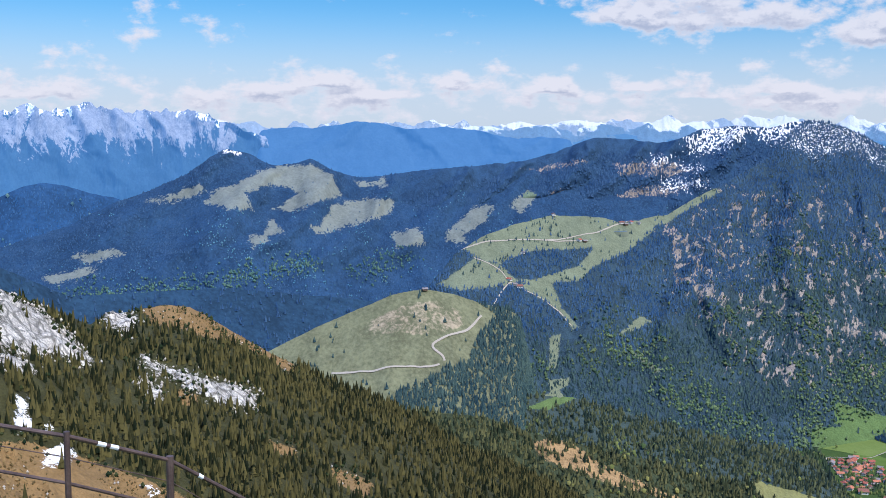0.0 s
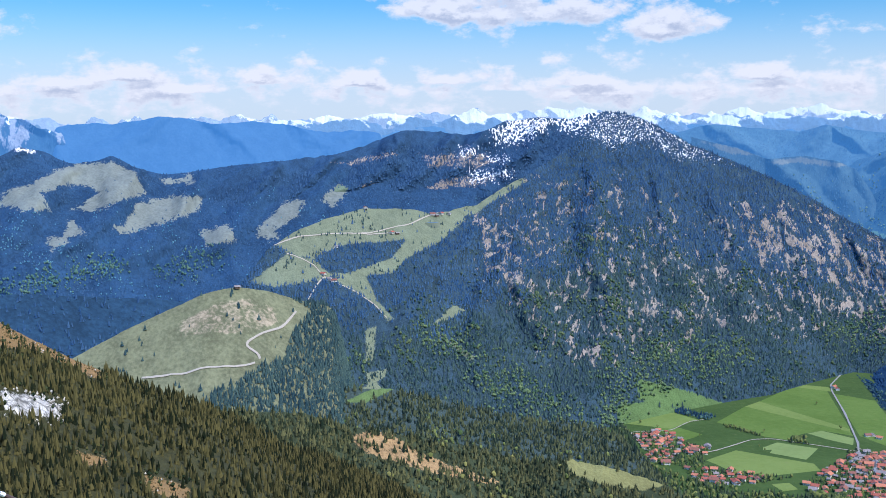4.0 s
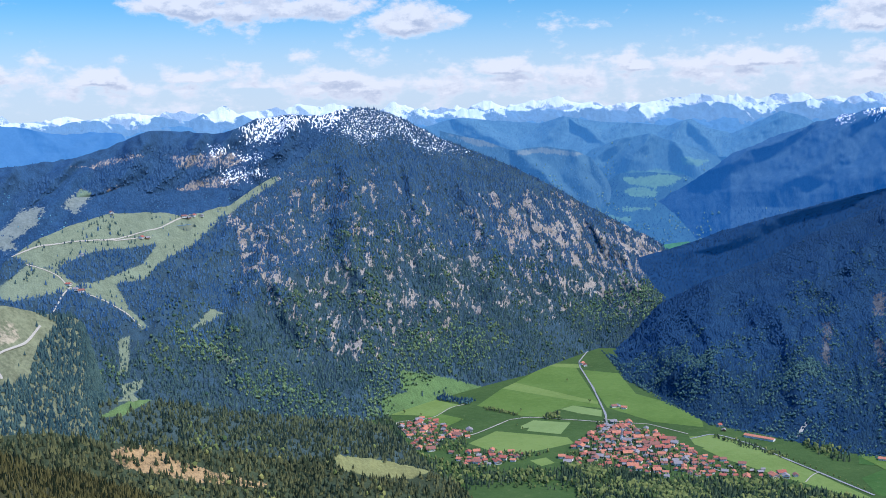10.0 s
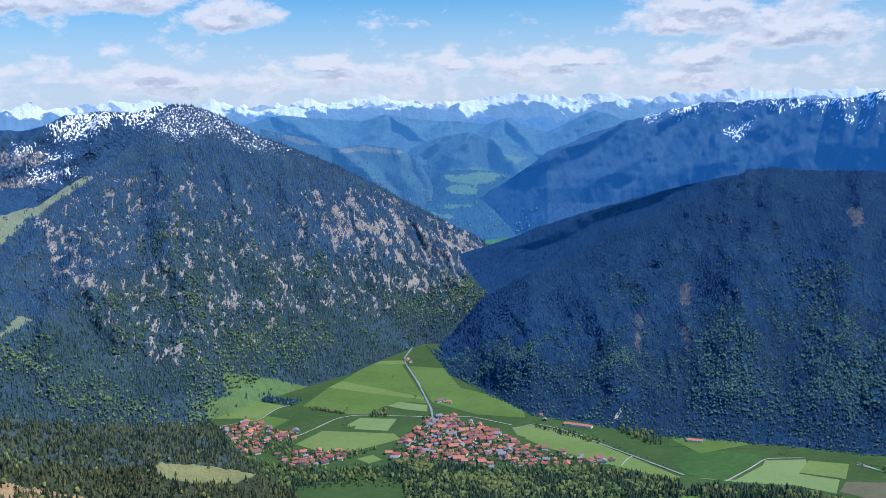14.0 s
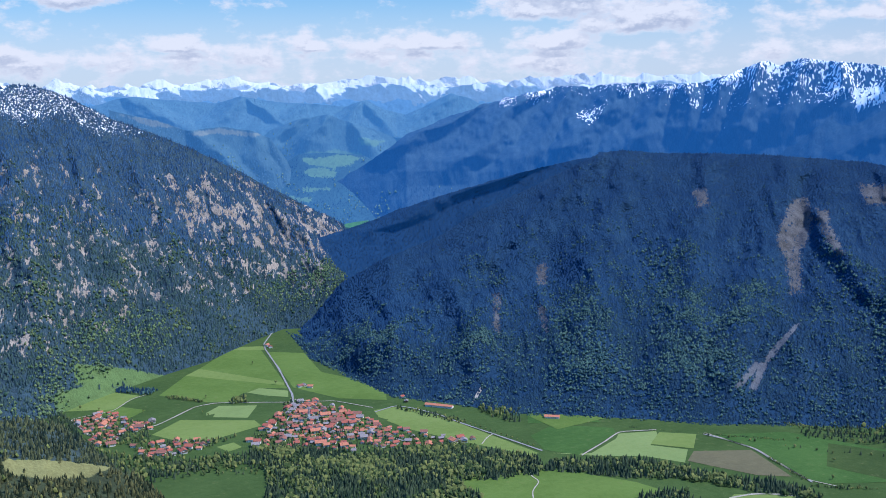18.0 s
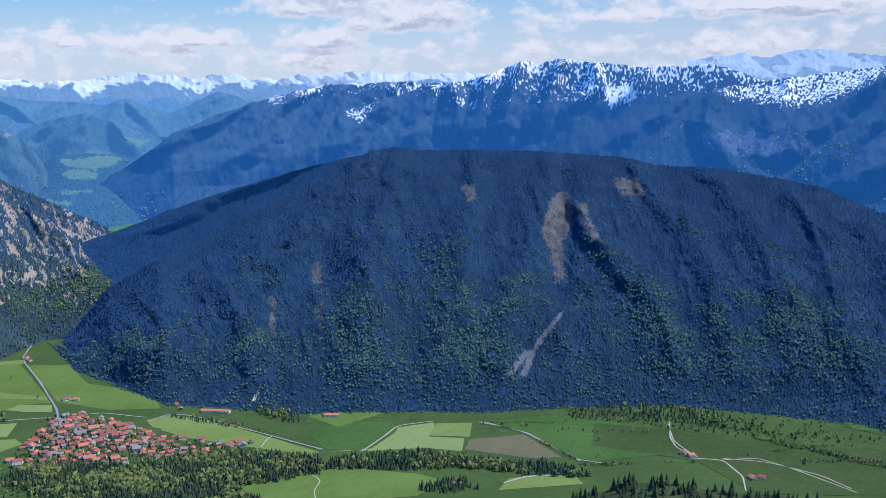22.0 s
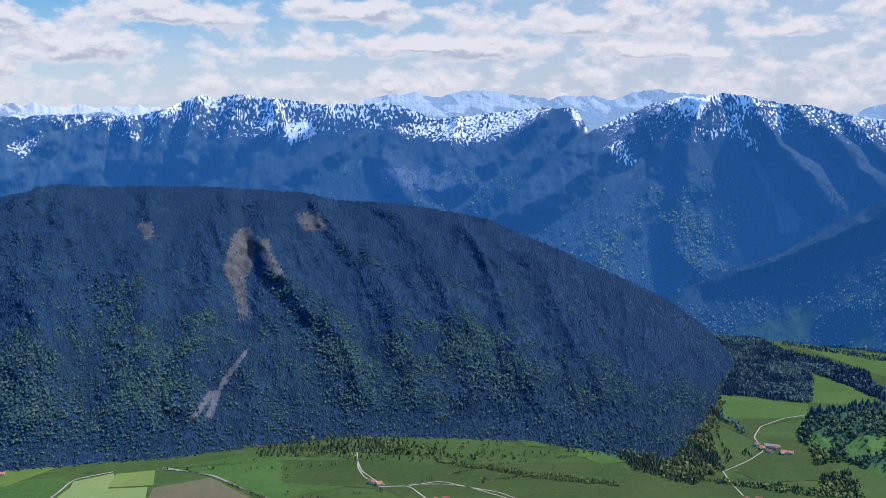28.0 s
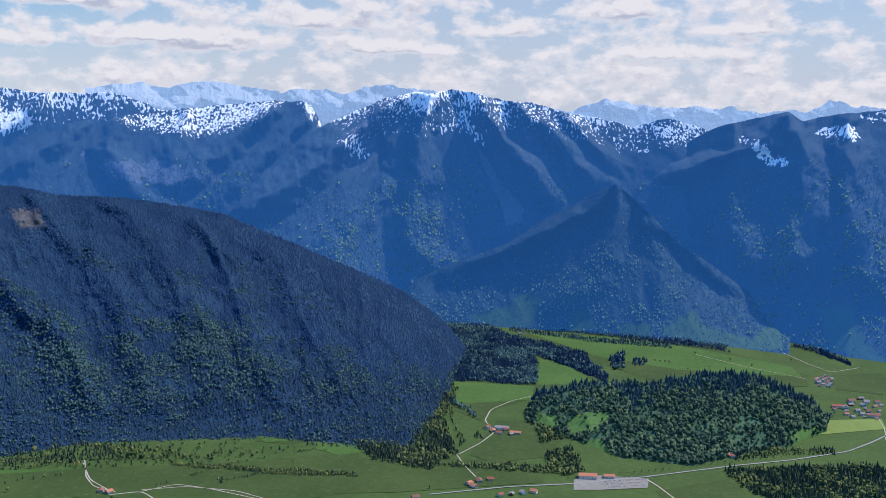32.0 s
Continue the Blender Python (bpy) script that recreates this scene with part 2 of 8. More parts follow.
    # even emission in the air colour stands in for haze
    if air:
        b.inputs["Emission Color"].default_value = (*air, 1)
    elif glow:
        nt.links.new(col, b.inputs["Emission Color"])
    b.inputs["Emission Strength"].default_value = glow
    return m


def foliage(name, dark, light, glow=0.0, lift=0.9, vary=0.3, air=None):
    m, nt, b = material(name)
    geo = nt.nodes.new("ShaderNodeNewGeometry")
    r = geo.outputs["Random Per Island"]
    o = nt.nodes.new("ShaderNodeTexCoord").outputs["Object"]
    n = noise_node(nt, o, 0.012, 4)
    t = noise_node(nt, o, 0.9, 3)
    k = math_node(nt, "ADD", math_node(nt, "MULTIPLY", r, vary), math_node(nt, "ADD", math_node(nt, "MULTIPLY", n, 1.1 - vary), math_node(nt, "MULTIPLY", t, 0.2)))
    col = mix_node(nt, ramp_node(nt, k, 0.4, 0.9), dark, light)
    # hazed trees: darker base colour, with the air colour emitted instead
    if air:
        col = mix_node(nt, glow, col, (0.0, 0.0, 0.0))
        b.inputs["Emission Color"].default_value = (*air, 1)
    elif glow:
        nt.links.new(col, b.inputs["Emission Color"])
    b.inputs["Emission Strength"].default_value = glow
    nt.links.new(col, b.inputs["Base Color"])
    b.inputs["Specular IOR Level"].default_value = 0.1
    up = nt.nodes.new("ShaderNodeVectorMath")
    up.operation = "ADD"
    nt.links.new(geo.outputs["Normal"], up.inputs[0])
    up.inputs[1].default_value = (0, 0, lift)
    unit = nt.nodes.new("ShaderNodeVectorMath")
    unit.operation = "NORMALIZE"
    nt.links.new(up.outputs[0], unit.inputs[0])
    nt.links.new(unit.outputs[0], b.inputs["Normal"])
    return m


# ---------- meshes ----------
def mesh_of(name, verts, faces, mat, smooth=True, kind_faces=4):
    """verts (n,3) and faces (m,k) arrays into one mesh."""
    me = bpy.data.meshes.new(name)
    verts, faces = np.ascontiguousarray(verts, np.float32), np.ascontiguousarray(faces, np.int32)
    me.vertices.add(len(verts))
    me.vertices.foreach_set("co", verts.ravel())
    k = faces.shape[1]
    me.loops.add(faces.size)
    me.loops.foreach_set("vertex_index", faces.ravel())
    me.polygons.add(len(faces))
    me.polygons.foreach_set("loop_start", np.arange(len(faces), dtype=np.int32) * k)
    me.polygons.foreach_set("use_smooth", np.full(len(faces), smooth))
    me.update(calc_edges=True)
    me.materials.append(mat)
    return me


def grid_faces(rows, cols):
    i = np.arange((rows - 1) * cols).reshape(rows - 1, cols)[:, :-1].ravel()
    return np.stack([i, i + 1, i + cols + 1, i + cols], 1)


class Mount:
    """A mountain: a crest line given by bearing and rise (degrees from the lookout), how far the crest and the foot lie."""

    def __init__(self, crest, far, foot, foot_z=0.0, step=0.12, rows=120, seed=1, gully=40.0, wave=140.0, shape=1.05, rough=0.08, back=500.0, lo=None, hi=None, taper=(0, 0), freq=2.2, peaks=None, spiky=False, ribs=None, calm=None, grit=None, spurs=(), sub=0.4):
        crest = sorted(crest)
        a0, a1 = (crest[0][0] if lo is None else lo), (crest[-1][0] if hi is None else hi)
        self.a = np.arange(a0, a1 + step * 0.5, step)
        e = np.interp(self.a, [c[0] for c in crest], [c[1] for c in crest])
        ker = np.ones(3) / 3
        e = np.convolve(np.pad(e, 1, mode="edge"), ker, "valid")
        soft = np.ones(max(3, int(1.0 / step))) / max(3, int(1.0 / step))
        e0 = np.convolve(np.pad(e, (len(soft) // 2, len(soft) - 1 - len(soft) // 2), mode="edge"), soft, "valid")
        wild = ridged(self.a * freq, self.a * 0 + seed, seed, 6) - 0.72 if spiky else fbm(self.a * freq, self.a * 0 + seed, seed, 7, 0.58) - 0.5
        e = e + rough * wild * 2
        rc = np.interp(self.a, [c[0] for c in far], [c[1] for c in far])
        rb = np.interp(self.a, [c[0] for c in foot], [c[1] for c in foot])
        zc = EYE + rc * np.tan(np.radians(e))
        zs = EYE + rc * np.tan(np.radians(e0))
        zb = np.interp(self.a, [c[0] for c in foot_z], [c[1] for c in foot_z]) if isinstance(foot_z, list) else np.full(len(self.a), foot_z)
        for t, q in zip(taper, (self.a - a0, a1 - self.a)):
            if t:
                k = np.clip(q / t, 0, 1)
                zc = zb - 8 + (zc - zb + 8) * k * k * (3 - 2 * k)
                zs = zb - 8 + (zs - zb + 8) * k * k * (3 - 2 * k)
        self.rb, self.rc, self.flow, self.ribs_out = rb, rc, None, None
        v = np.concatenate([np.linspace(0, 0.988, rows - 2), [0.9965, 1.0]])[:, None]
        ar = np.radians(self.a)[None, :]
        r = rb + (rc - rb) * v
        x, y = r * np.sin(ar), r * np.cos(ar)
        lat = np.mean(rc) * ar + 0.25 * np.mean(rc - rb) * v + 0 * r
        g = ridged(lat / wave, v * np.mean(rc - rb) / (wave * 3.2), seed, 4) - 0.62
        g2 = fbm(x / 38, y / 38, seed + 5, 4) - 0.5
        w = np.clip(4 * v * (1 - v), 0, 1) * np.clip((1 - v) * 5, 0, 1)
        if calm:
            w = w * np.clip((self.a - calm[0]) / (calm[1] - calm[0]), 0.15, 1)[None, :]
        z = zb + (zs - zb) * v ** shape + (zc - zs) * v ** 6 + gully * g * w + (min(gully * 0.35, 14.0) if grit is None else grit) * g2 * w
        if peaks:
            amp, wide, deep, free = peaks
            w2 = np.clip(v * 2.5, 0, 1) * (1 if free else np.clip((1 - v) * 5, 0, 1))
            pk = ridged(np.mean(rc) * ar / wide + 0.35 * v, v * np.mean(rc - rb) / deep, seed + 3, 6)
            z = z + amp * w2 * (pk - 0.75) * (0.35 + 0.9 * fbm(np.mean(rc) * ar / (wide * 2.7), v * 2, seed + 9, 3))
            zc = z[-1]
        fall = e0 - np.degrees(np.arctan2(zb - EYE, rb))
        if ribs:
            amp, often, slant, mid, fan = ribs
            down = (1 - v) * fall
            bend = 1.4 * (fbm(self.a[None, :] * 0.5 + 0 * v, down * 0.5, seed + 21, 3) - 0.5)
            u = mid + (self.a[None, :] - mid) / (1 + fan * down) - slant * down + bend
            self.rib = ridged(u * often, down * 0.45, seed + 40, 4)
            z = z + amp * np.clip((1 - v) * 6, 0, 1) * np.clip(v * 4, 0, 1) * (np.clip((self.a - calm[0]) / (calm[1] - calm[0]), 0, 1)[None, :] if calm else 1) * (self.rib - 0.62)
            self.rib = np.vstack([self.rib, np.repeat(self.rib[-1:], 7, 0)])
            self.flow = [np.vstack([q, np.repeat(q[-1:], 7, 0)]) for q in (u + 0 * down, down)]
        vb = np.linspace(0, 1, 8)[1:, None]
        rr = rc + vb * back
        zz = np.maximum(zc - vb ** 1.2 * back * 0.8, np.minimum(zc - 30, -20))
        self.rows, self.front = rows + 7, rows
        self.r, self.z = np.vstack([r, rr]), np.vstack([z, zz])
        self.A = np.broadcast_to(self.a[None, :], self.r.shape)
        self.E = np.degrees(np.arctan2(self.z - EYE, self.r))
        if spurs:
            self.carve(spurs, sub, seed)
        ar = np.broadcast_to(ar, self.r.shape)
        self.x, self.y = self.r * np.sin(ar), self.r * np.cos(ar)
        self.v = v
        self.cover = {} if self.ribs_out is None else {"out": self.ribs_out}
        self.step = step

    def carve(self, spurs, sub, seed):
        """Spurs (and gullies, below nought) that stand out of the face along lines of bearing and rise, with side ribs."""
        f = self.front
        A, E = self.A[:f], self.E[:f]
        wob = (fbm(A * 0.9, E * 0.9, seed + 70, 4) - 0.5) * 1.4
        out, cut = np.zeros(A.shape), np.zeros(A.shape)
        for k, (line, amp, wide) in enumerate(spurs):
            top, low = line[0][1], line[-1][1]
            mid = np.interp(E, [q[1] for q in line][::-1], [q[0] for q in line][::-1]) + wob * wide * 0.6
            s = np.clip((top - E) / (top - low), 0, 1)
            w = wide * (0.55 + 0.8 * s)
            d = np.abs(A - mid)
            p = np.clip(1 - d / w, 0, 1)
            p = 0.5 * p + 0.5 * p * p * (3 - 2 * p)
            end = np.clip((top + 0.5 - E) / 0.8, 0, 1) * np.clip((E - low + 0.8) / 1.6, 0, 1)
            side = ridged((E * 1.1 + d * 0.9) / max(wide, 0.8), np.sign(A - mid) * 3.0 + k * 7.0 + 0 * E, seed + 50, 3) - 0.6
            h = amp * 0.75 * end * (p + sub * side * np.minimum(p * 3, 1) * (1 - p))
            if amp > 0:
                out = np.maximum(out, h)
            else:
                cut = np.minimum(cut, h)
        v = np.concatenate([np.linspace(0, 0.988, f - 2), [0.9965, 1.0]])[:, None]
        d = (out + cut) * np.clip(v * 7, 0, 1)
        k = 1 - d / np.hypot(self.r[:f], self.z[:f] - EYE)
        self.r[:f] *= k
        self.z[:f] = EYE + (self.z[:f] - EYE) * k
        rise = np.vstack([out, np.zeros((self.r.shape[0] - f, A.shape[1]))])
        self.ribs_out = np.clip(rise / max(rise.max(), 1.0), 0, 1)

    def lay(self, key, *depths):
        d = np.maximum.reduce(depths)
        self.cover[key] = np.maximum(self.cover[key], d) if key in self.cover else d

    def build(self, name, mat, label, category="mountain", kind="structure"):
        co = np.stack([self.x, self.y, self.z], -1).reshape(-1, 3)
        me = mesh_of(name, co, grid_faces(*self.x.shape), mat)
        for key in ("meadow", "rock", "snow", "pasture"):
            at = me.attributes.new(key, "FLOAT", "POINT")
            d = self.cover.get(key)
            at.data.foreach_set("value", (np.full(len(co), -1.0) if d is None else np.clip(d, -1, 1).ravel()).astype(np.float32))
        for key, q in zip(("flow", "fall"), self.flow or ()):
            me.attributes.new(key, "FLOAT", "POINT").data.foreach_set("value", q.ravel().astype(np.float32))
        self.ob = tagged(new(name, me), label, category, kind=kind)
        return self.ob

    def sample(self, key, i, j, fi, fj):
        q = self.x if key == "x" else self.y if key == "y" else self.z if key == "z" else self.cover[key]
        return (q[i, j] * (1 - fi) + q[i + 1, j] * fi) * (1 - fj) + (q[i, j + 1] * (1 - fi) + q[i + 1, j + 1] * fi) * fj

    def scatter(self, spacing, rng, vmin=0.0, vmax=1.0):
        """Random places on the near face, even by area: indices and fractions."""
        f = self.front
        cx, cy, cz = (q[:f] for q in (self.x, self.y, self.z))
        du = np.stack([np.diff(q, axis=1)[:-1] for q in (cx, cy, cz)], -1)
        dv = np.stack([np.diff(q, axis=0)[:, :-1] for q in (cx, cy, cz)], -1)
        area = np.linalg.norm(np.cross(du, dv), axis=-1)
        i0, i1 = int(vmin * (f - 1)), int(vmax * (f - 1))
        area = area.copy()
        area[:i0] = 0
        area[i1:] = 0
        n = int(area.sum() / spacing ** 2)
        cum = np.cumsum(area.ravel())
        pick = np.searchsorted(cum, rng.random(n) * cum[-1])
        i, j = np.unravel_index(np.minimum(pick, area.size - 1), area.shape)
        return i, j, rng.random(n), rng.random(n)

    def height(self, az, r):
        """Height of the near face over a bearing and distance."""
        u = min(max((az - self.a[0]) / self.step, 0), len(self.a) - 1.001)
        j, fj = int(u), u - int(u)
        q = []
        for c in (j, j + 1):
            w = min(max((r - self.rb[c]) / (self.rc[c] - self.rb[c]), 0), 0.9999) * (self.front - 1)
            i = int(w)
            q.append(self.z[i, c] * (1 - w + i) + self.z[i + 1, c] * (w - i))
        return q[0] * (1 - fj) + q[1] * fj

    def reach(self, az, el):
        """Distance of the near face at a bearing and drop."""
        j = int(np.clip(round((az - self.a[0]) / self.step), 0, len(self.a) - 1))
        col = np.maximum.accumulate(self.E[: self.front, j])
        return float(np.interp(el, col, self.r[: self.front, j]))


class Floor:
    """The flat valley floor, asked like a mountain."""

    def height(self, az, r):
        return 0.0

    def reach(self, az, el):
        return EYE / math.tan(radians(-el))


floor = Floor()


def at(m, az, el, lift=0.0):
    r = m.reach(az, el)
    return Vector((r * math.sin(radians(az)), r * math.cos(radians(az)), m.height(az, r) + lift))


def ribbon(name, m, line, width, mat, label, category="road", lift=0.5):
    """A road laid on the ground along a line of bearings and drops."""
    pts = [at(m, *q) for q in line]
    fine = []
    for p, q in zip(pts[:-1], pts[1:]):
        n = max(2, int((q - p).length / 9))
        fine += [p.lerp(q, k / n) for k in range(n)]
    fine.append(pts[-1])
    for _ in range(3):
        fine = [fine[0]] + [(fine[k - 1] + fine[k] * 2 + fine[k + 1]) / 4 for k in range(1, len(fine) - 1)] + [fine[-1]]
    vs, fs = [], []
    for k, p in enumerate(fine):
        d = (fine[min(k + 1, len(fine) - 1)] - fine[max(k - 1, 0)]).to_2d().normalized()
        for s in (-0.5, 0.5):
            w = width * (0.85 + 0.3 * noise.noise((p.x * 0.02, p.y * 0.02, 3.1)))
            x, y = p.x - d.y * w * s, p.y + d.x * w * s
            z = m.height(math.degrees(math.atan2(x, y)), math.hypot(x, y)) + lift
            vs.append((x, y, z))
        if k:
            b = 2 * k
            fs.append((b - 2, b, b + 1, b - 1))
    me = mesh_of(name, np.array(vs), np.array(fs), mat)
    return tagged(new(name, me), label, category, kind="structure")


def field(m, outline, mat, label, name="field", lift=0.25):
    """A field on the valley floor with a soft rim."""
    bm = bmesh.new()
    bm.faces.new([bm.verts.new(at(m, *q, lift)) for q in outline])
    bmesh.ops.triangulate(bm, faces=bm.faces)
    me = bpy.data.meshes.new(name)
    bm.normal_update()
    for q in bm.faces:
        if q.normal.z < 0:
            q.normal_flip()
    bm.to_mesh(me)
    bm.free()
    me.materials.append(mat)
    return tagged(new(name, me), label, "meadow", kind="structure")


def inside_points(m, outline, spacing, rng, jitter=0.9, ragged=26.0):
    """Places inside an outline on the ground, spread by a jittered grid."""
    q = [at(m, *p) for p in outline]
    px, py = np.array([p.x for p in q]), np.array([p.y for p in q])
    gx, gy = np.meshgrid(np.arange(px.min(), px.max(), spacing), np.arange(py.min(), py.max(), spacing))
    gx = (gx + (rng.random(gx.shape) - 0.5) * spacing * jitter).ravel()
    gy = (gy + (rng.random(gy.shape) - 0.5) * spacing * jitter).ravel()
    ok = polygon_depth(gx, gy, list(zip(px, py))) > (fbm(gx / 35, gy / 35, 23, 3) - 0.35) * ragged
    gx, gy = gx[ok], gy[ok]
    z = np.array([m.height(math.degrees(math.atan2(x, y)), math.hypot(x, y)) for x, y in zip(gx, gy)]) if len(gx) else np.zeros(0)
    return np.stack([gx, gy, z], 1)


def spruce_mesh(sides=5, tiers=2, jag=0.12, rng=None):
    v, f = [], []
    spans = [(0.06, 0.72, 0.24), (0.34, 1.0, 0.165)] if tiers == 2 else [(0.05, 0.5, 0.24), (0.24, 0.76, 0.185), (0.5, 1.0, 0.12)]
    for z0, z1, rad in spans:
        b = len(v)
        for s in range(sides):
            t = 2 * math.pi * s / sides + z0 * 3
            q = rad * (1 + jag * ((s * 7 + int(z0 * 50)) % 5 - 2))
            v.append((q * math.cos(t), q * math.sin(t), z0 + 0.03 * ((s * 3) % 4 - 1.5)))
        v.append((0, 0, z1))
        for s in range(sides):
            f.append((b + s, b + (s + 1) % sides, b + sides))
    return np.array(v), np.array(f)


def round_mesh(seed=3):
    bm = bmesh.new()
    bmesh.ops.create_icosphere(bm, subdivisions=1, radius=1)
    rg = random.Random(seed)
    v = []
    for q in bm.verts:
        s = rg.uniform(0.62, 1.25)
        v.append((q.co.x * 0.33 * s, q.co.y * 0.33 * s, 0.52 + q.co.z * 0.48 * s))
    f = [[q.index for q in p.verts] for p in bm.faces]
    bm.free()
    return np.array(v), np.array(f)


SLIM = (spruce_mesh()[0] * np.array((0.72, 0.72, 1.0)), spruce_mesh()[1])
CONE = (np.array([(0.4 * math.cos(k * 1.2566), 0.4 * math.sin(k * 1.2566), 0.08 * (k % 2)) for k in range(5)] + [(0, 0, 1.0)]), np.array([(k, (k + 1) % 5, 5) for k in range(5)]))
LUMP = (np.array([(0, 0, 0.05)] + [(r * 0.36 * math.cos(k * 1.2566 + r), r * 0.36 * math.sin(k * 1.2566 + r), 0.5 + 0.12 * (k % 2)) for k, r in enumerate((1.0, 0.8, 1.15, 0.85, 1.1))] + [(0.04, 0, 1.0)]), np.array([(1 + (k + 1) % 5, 1 + k, 0) for k in range(5)] + [(1 + k, 1 + (k + 1) % 5, 6) for k in range(5)]))
DOME = (CONE[0] * np.array((1.35, 1.35, 1.0)), CONE[1])
SPIKE = (np.array([(0.26, 0, 0), (0, 0.26, 0), (-0.26, 0, 0), (0, -0.26, 0), (0, 0, 1.0)]), np.array([(0, 1, 4), (1, 2, 4), (2, 3, 4), (3, 0, 4)]))
CONIFER, BROAD, TALL = spruce_mesh(), round_mesh(), spruce_mesh(6, 3, 0.16)


def forest(name, pts, height, mat, shape, rng, label, category="forest", lean=0.4, kind="stuff"):
    n = len(pts)
    if not n:
        return None
    v, f = shape
    h = height * (1 + lean * (rng.random(n) * 2 - 1)) * (0.8 + 0.4 * rng.random(n))
    wdt = h * (0.85 + 0.4 * rng.random(n))
    t = rng.random(n) * 6.283
    c, s = np.cos(t), np.sin(t)
    X = (v[None, :, 0] * c[:, None] - v[None, :, 1] * s[:, None]) * wdt[:, None] + pts[:, 0:1]
    Y = (v[None, :, 0] * s[:, None] + v[None, :, 1] * c[:, None]) * wdt[:, None] + pts[:, 1:2]
    Z = v[None, :, 2] * h[:, None] + pts[:, 2:3]
    F = (f[None] + (np.arange(n) * len(v))[:, None, None]).reshape(-1, f.shape[1])
    me = mesh_of(name, np.stack([X, Y, Z], -1).reshape(-1, 3), F, mat, smooth=False)
    return tagged(new(name, me), label, category, kind=kind)


def plant(m, name, spacing, height, mats, rng, labels, broad=0.25, keep=("meadow", "rock", "snow", "pasture"), shape=None, vmin=0.0, vmax=1.0, margin=0.06, rock_soft=0.25, rock_keep=0.0, fade=0.0, crown=None, leaf=1.15, thins=1.9):
    """Cover a mountain's near face with spruces and some broadleaved trees, outside its open ground."""
    i, j, fi, fj = m.scatter(spacing, rng, vmin, vmax)
    p = np.stack([m.sample(q, i, j, fi, fj) for q in "xyz"], 1)
    ok = np.ones(len(p), bool)
    for key in keep:
        if key in m.cover:
            d = m.sample(key, i, j, fi, fj)
            soft = rock_soft if key == "rock" else margin
            ok &= d < rng.normal(0, soft, len(d)) - rock_keep
    ok |= rng.random(len(p)) < 0.012
    thin = fbm(p[:, 0] / 90, p[:, 1] / 90, 77, 3)
    ok &= rng.random(len(p)) < np.clip((thin - 0.2) * 4, 0.5, 1)
    v = i / m.front
    if fade:
        mixed = rng.normal(0, 1, len(p)) * 0.3 + (fbm(p[:, 0] / 160, p[:, 1] / 160, 55, 3) - 0.5) * 3
        ok &= (v - vmax if vmax < 1 else vmin - v) < mixed * fade - fade
    out = m.sample("out", i, j, fi, fj)[ok] if "out" in m.cover else 0.5
    p, v = p[ok], v[ok]
    patch = fbm(p[:, 0] / 70, p[:, 1] / 70, 91, 5, 0.7)
    chance = np.clip((patch - 0.5) * 3.0 + broad * 2 * (1.3 - v * 1.5), 0, 0.9) * np.clip(1.7 - thins * v, 0.04, 1) if broad else np.zeros(len(p))
    leafy = rng.random(len(p)) < chance * np.clip(0.4 + 1.5 * out, 0, 1.5)
    p[:, 2] -= 0.4
    forest(name, p[~leafy], height, mats[0], CONIFER if shape is None else shape, rng, labels[0])
    if leafy.any():
        forest("broadleaf_" + name, p[leafy], height * (0.85 if crown is None else leaf), mats[1], BROAD if crown is None else crown, rng, labels[1])


def grove(m, name, outlines, spacing, height, mat, rng, label, soft=0.25, full=0.8):
    """A patch of broadleaved wood inside outlines of bearing and drop, loose at its rim."""
    i, j, fi, fj = m.scatter(spacing, rng)
    p = np.stack([m.sample(q, i, j, fi, fj) for q in "xyz"], 1)
    az, el = np.degrees(np.arctan2(p[:, 0], p[:, 1])), np.degrees(np.arctan2(p[:, 2] - EYE, np.hypot(p[:, 0], p[:, 1])))
    d = np.maximum.reduce([polygon_depth(az, el, o) for o in outlines])
    clump = (fbm(p[:, 0] / 40, p[:, 1] / 40, 63, 4) - 0.5) * 1.6
    ok = (d + clump * soft * 2 > rng.normal(0, soft, len(d))) & (rng.random(len(d)) < full) & (d > -0.7)
    forest(name, p[ok], height, mat, LUMP, rng, label)


rng = np.random.default_rng(11)


# ---------- ground ----------
ga = np.concatenate([np.arange(-180, -34, 2.0), np.arange(-34, 125, 1.0), np.arange(125, 180.1, 2.0)])
gr = np.concatenate([np.linspace(0.0, 40, 21), np.geomspace(44, 1300, 60), np.linspace(1320, 4940, 150)])


def ground_height(r, a):
    x, y = r * np.sin(np.radians(a)), r * np.cos(np.radians(a))
    slope = EYE - 1.65 - 0.2 * np.minimum(r, 8) - 0.6 * np.maximum(r - 8, 0)
    z = np.maximum(slope, 0)
    bumpy = (fbm(x / 60, y / 60, 3, 4) - 0.5) * np.clip(slope / 60, 0, 1) * np.clip((r - 12) / 60, 0, 1) * 16
    return z + bumpy


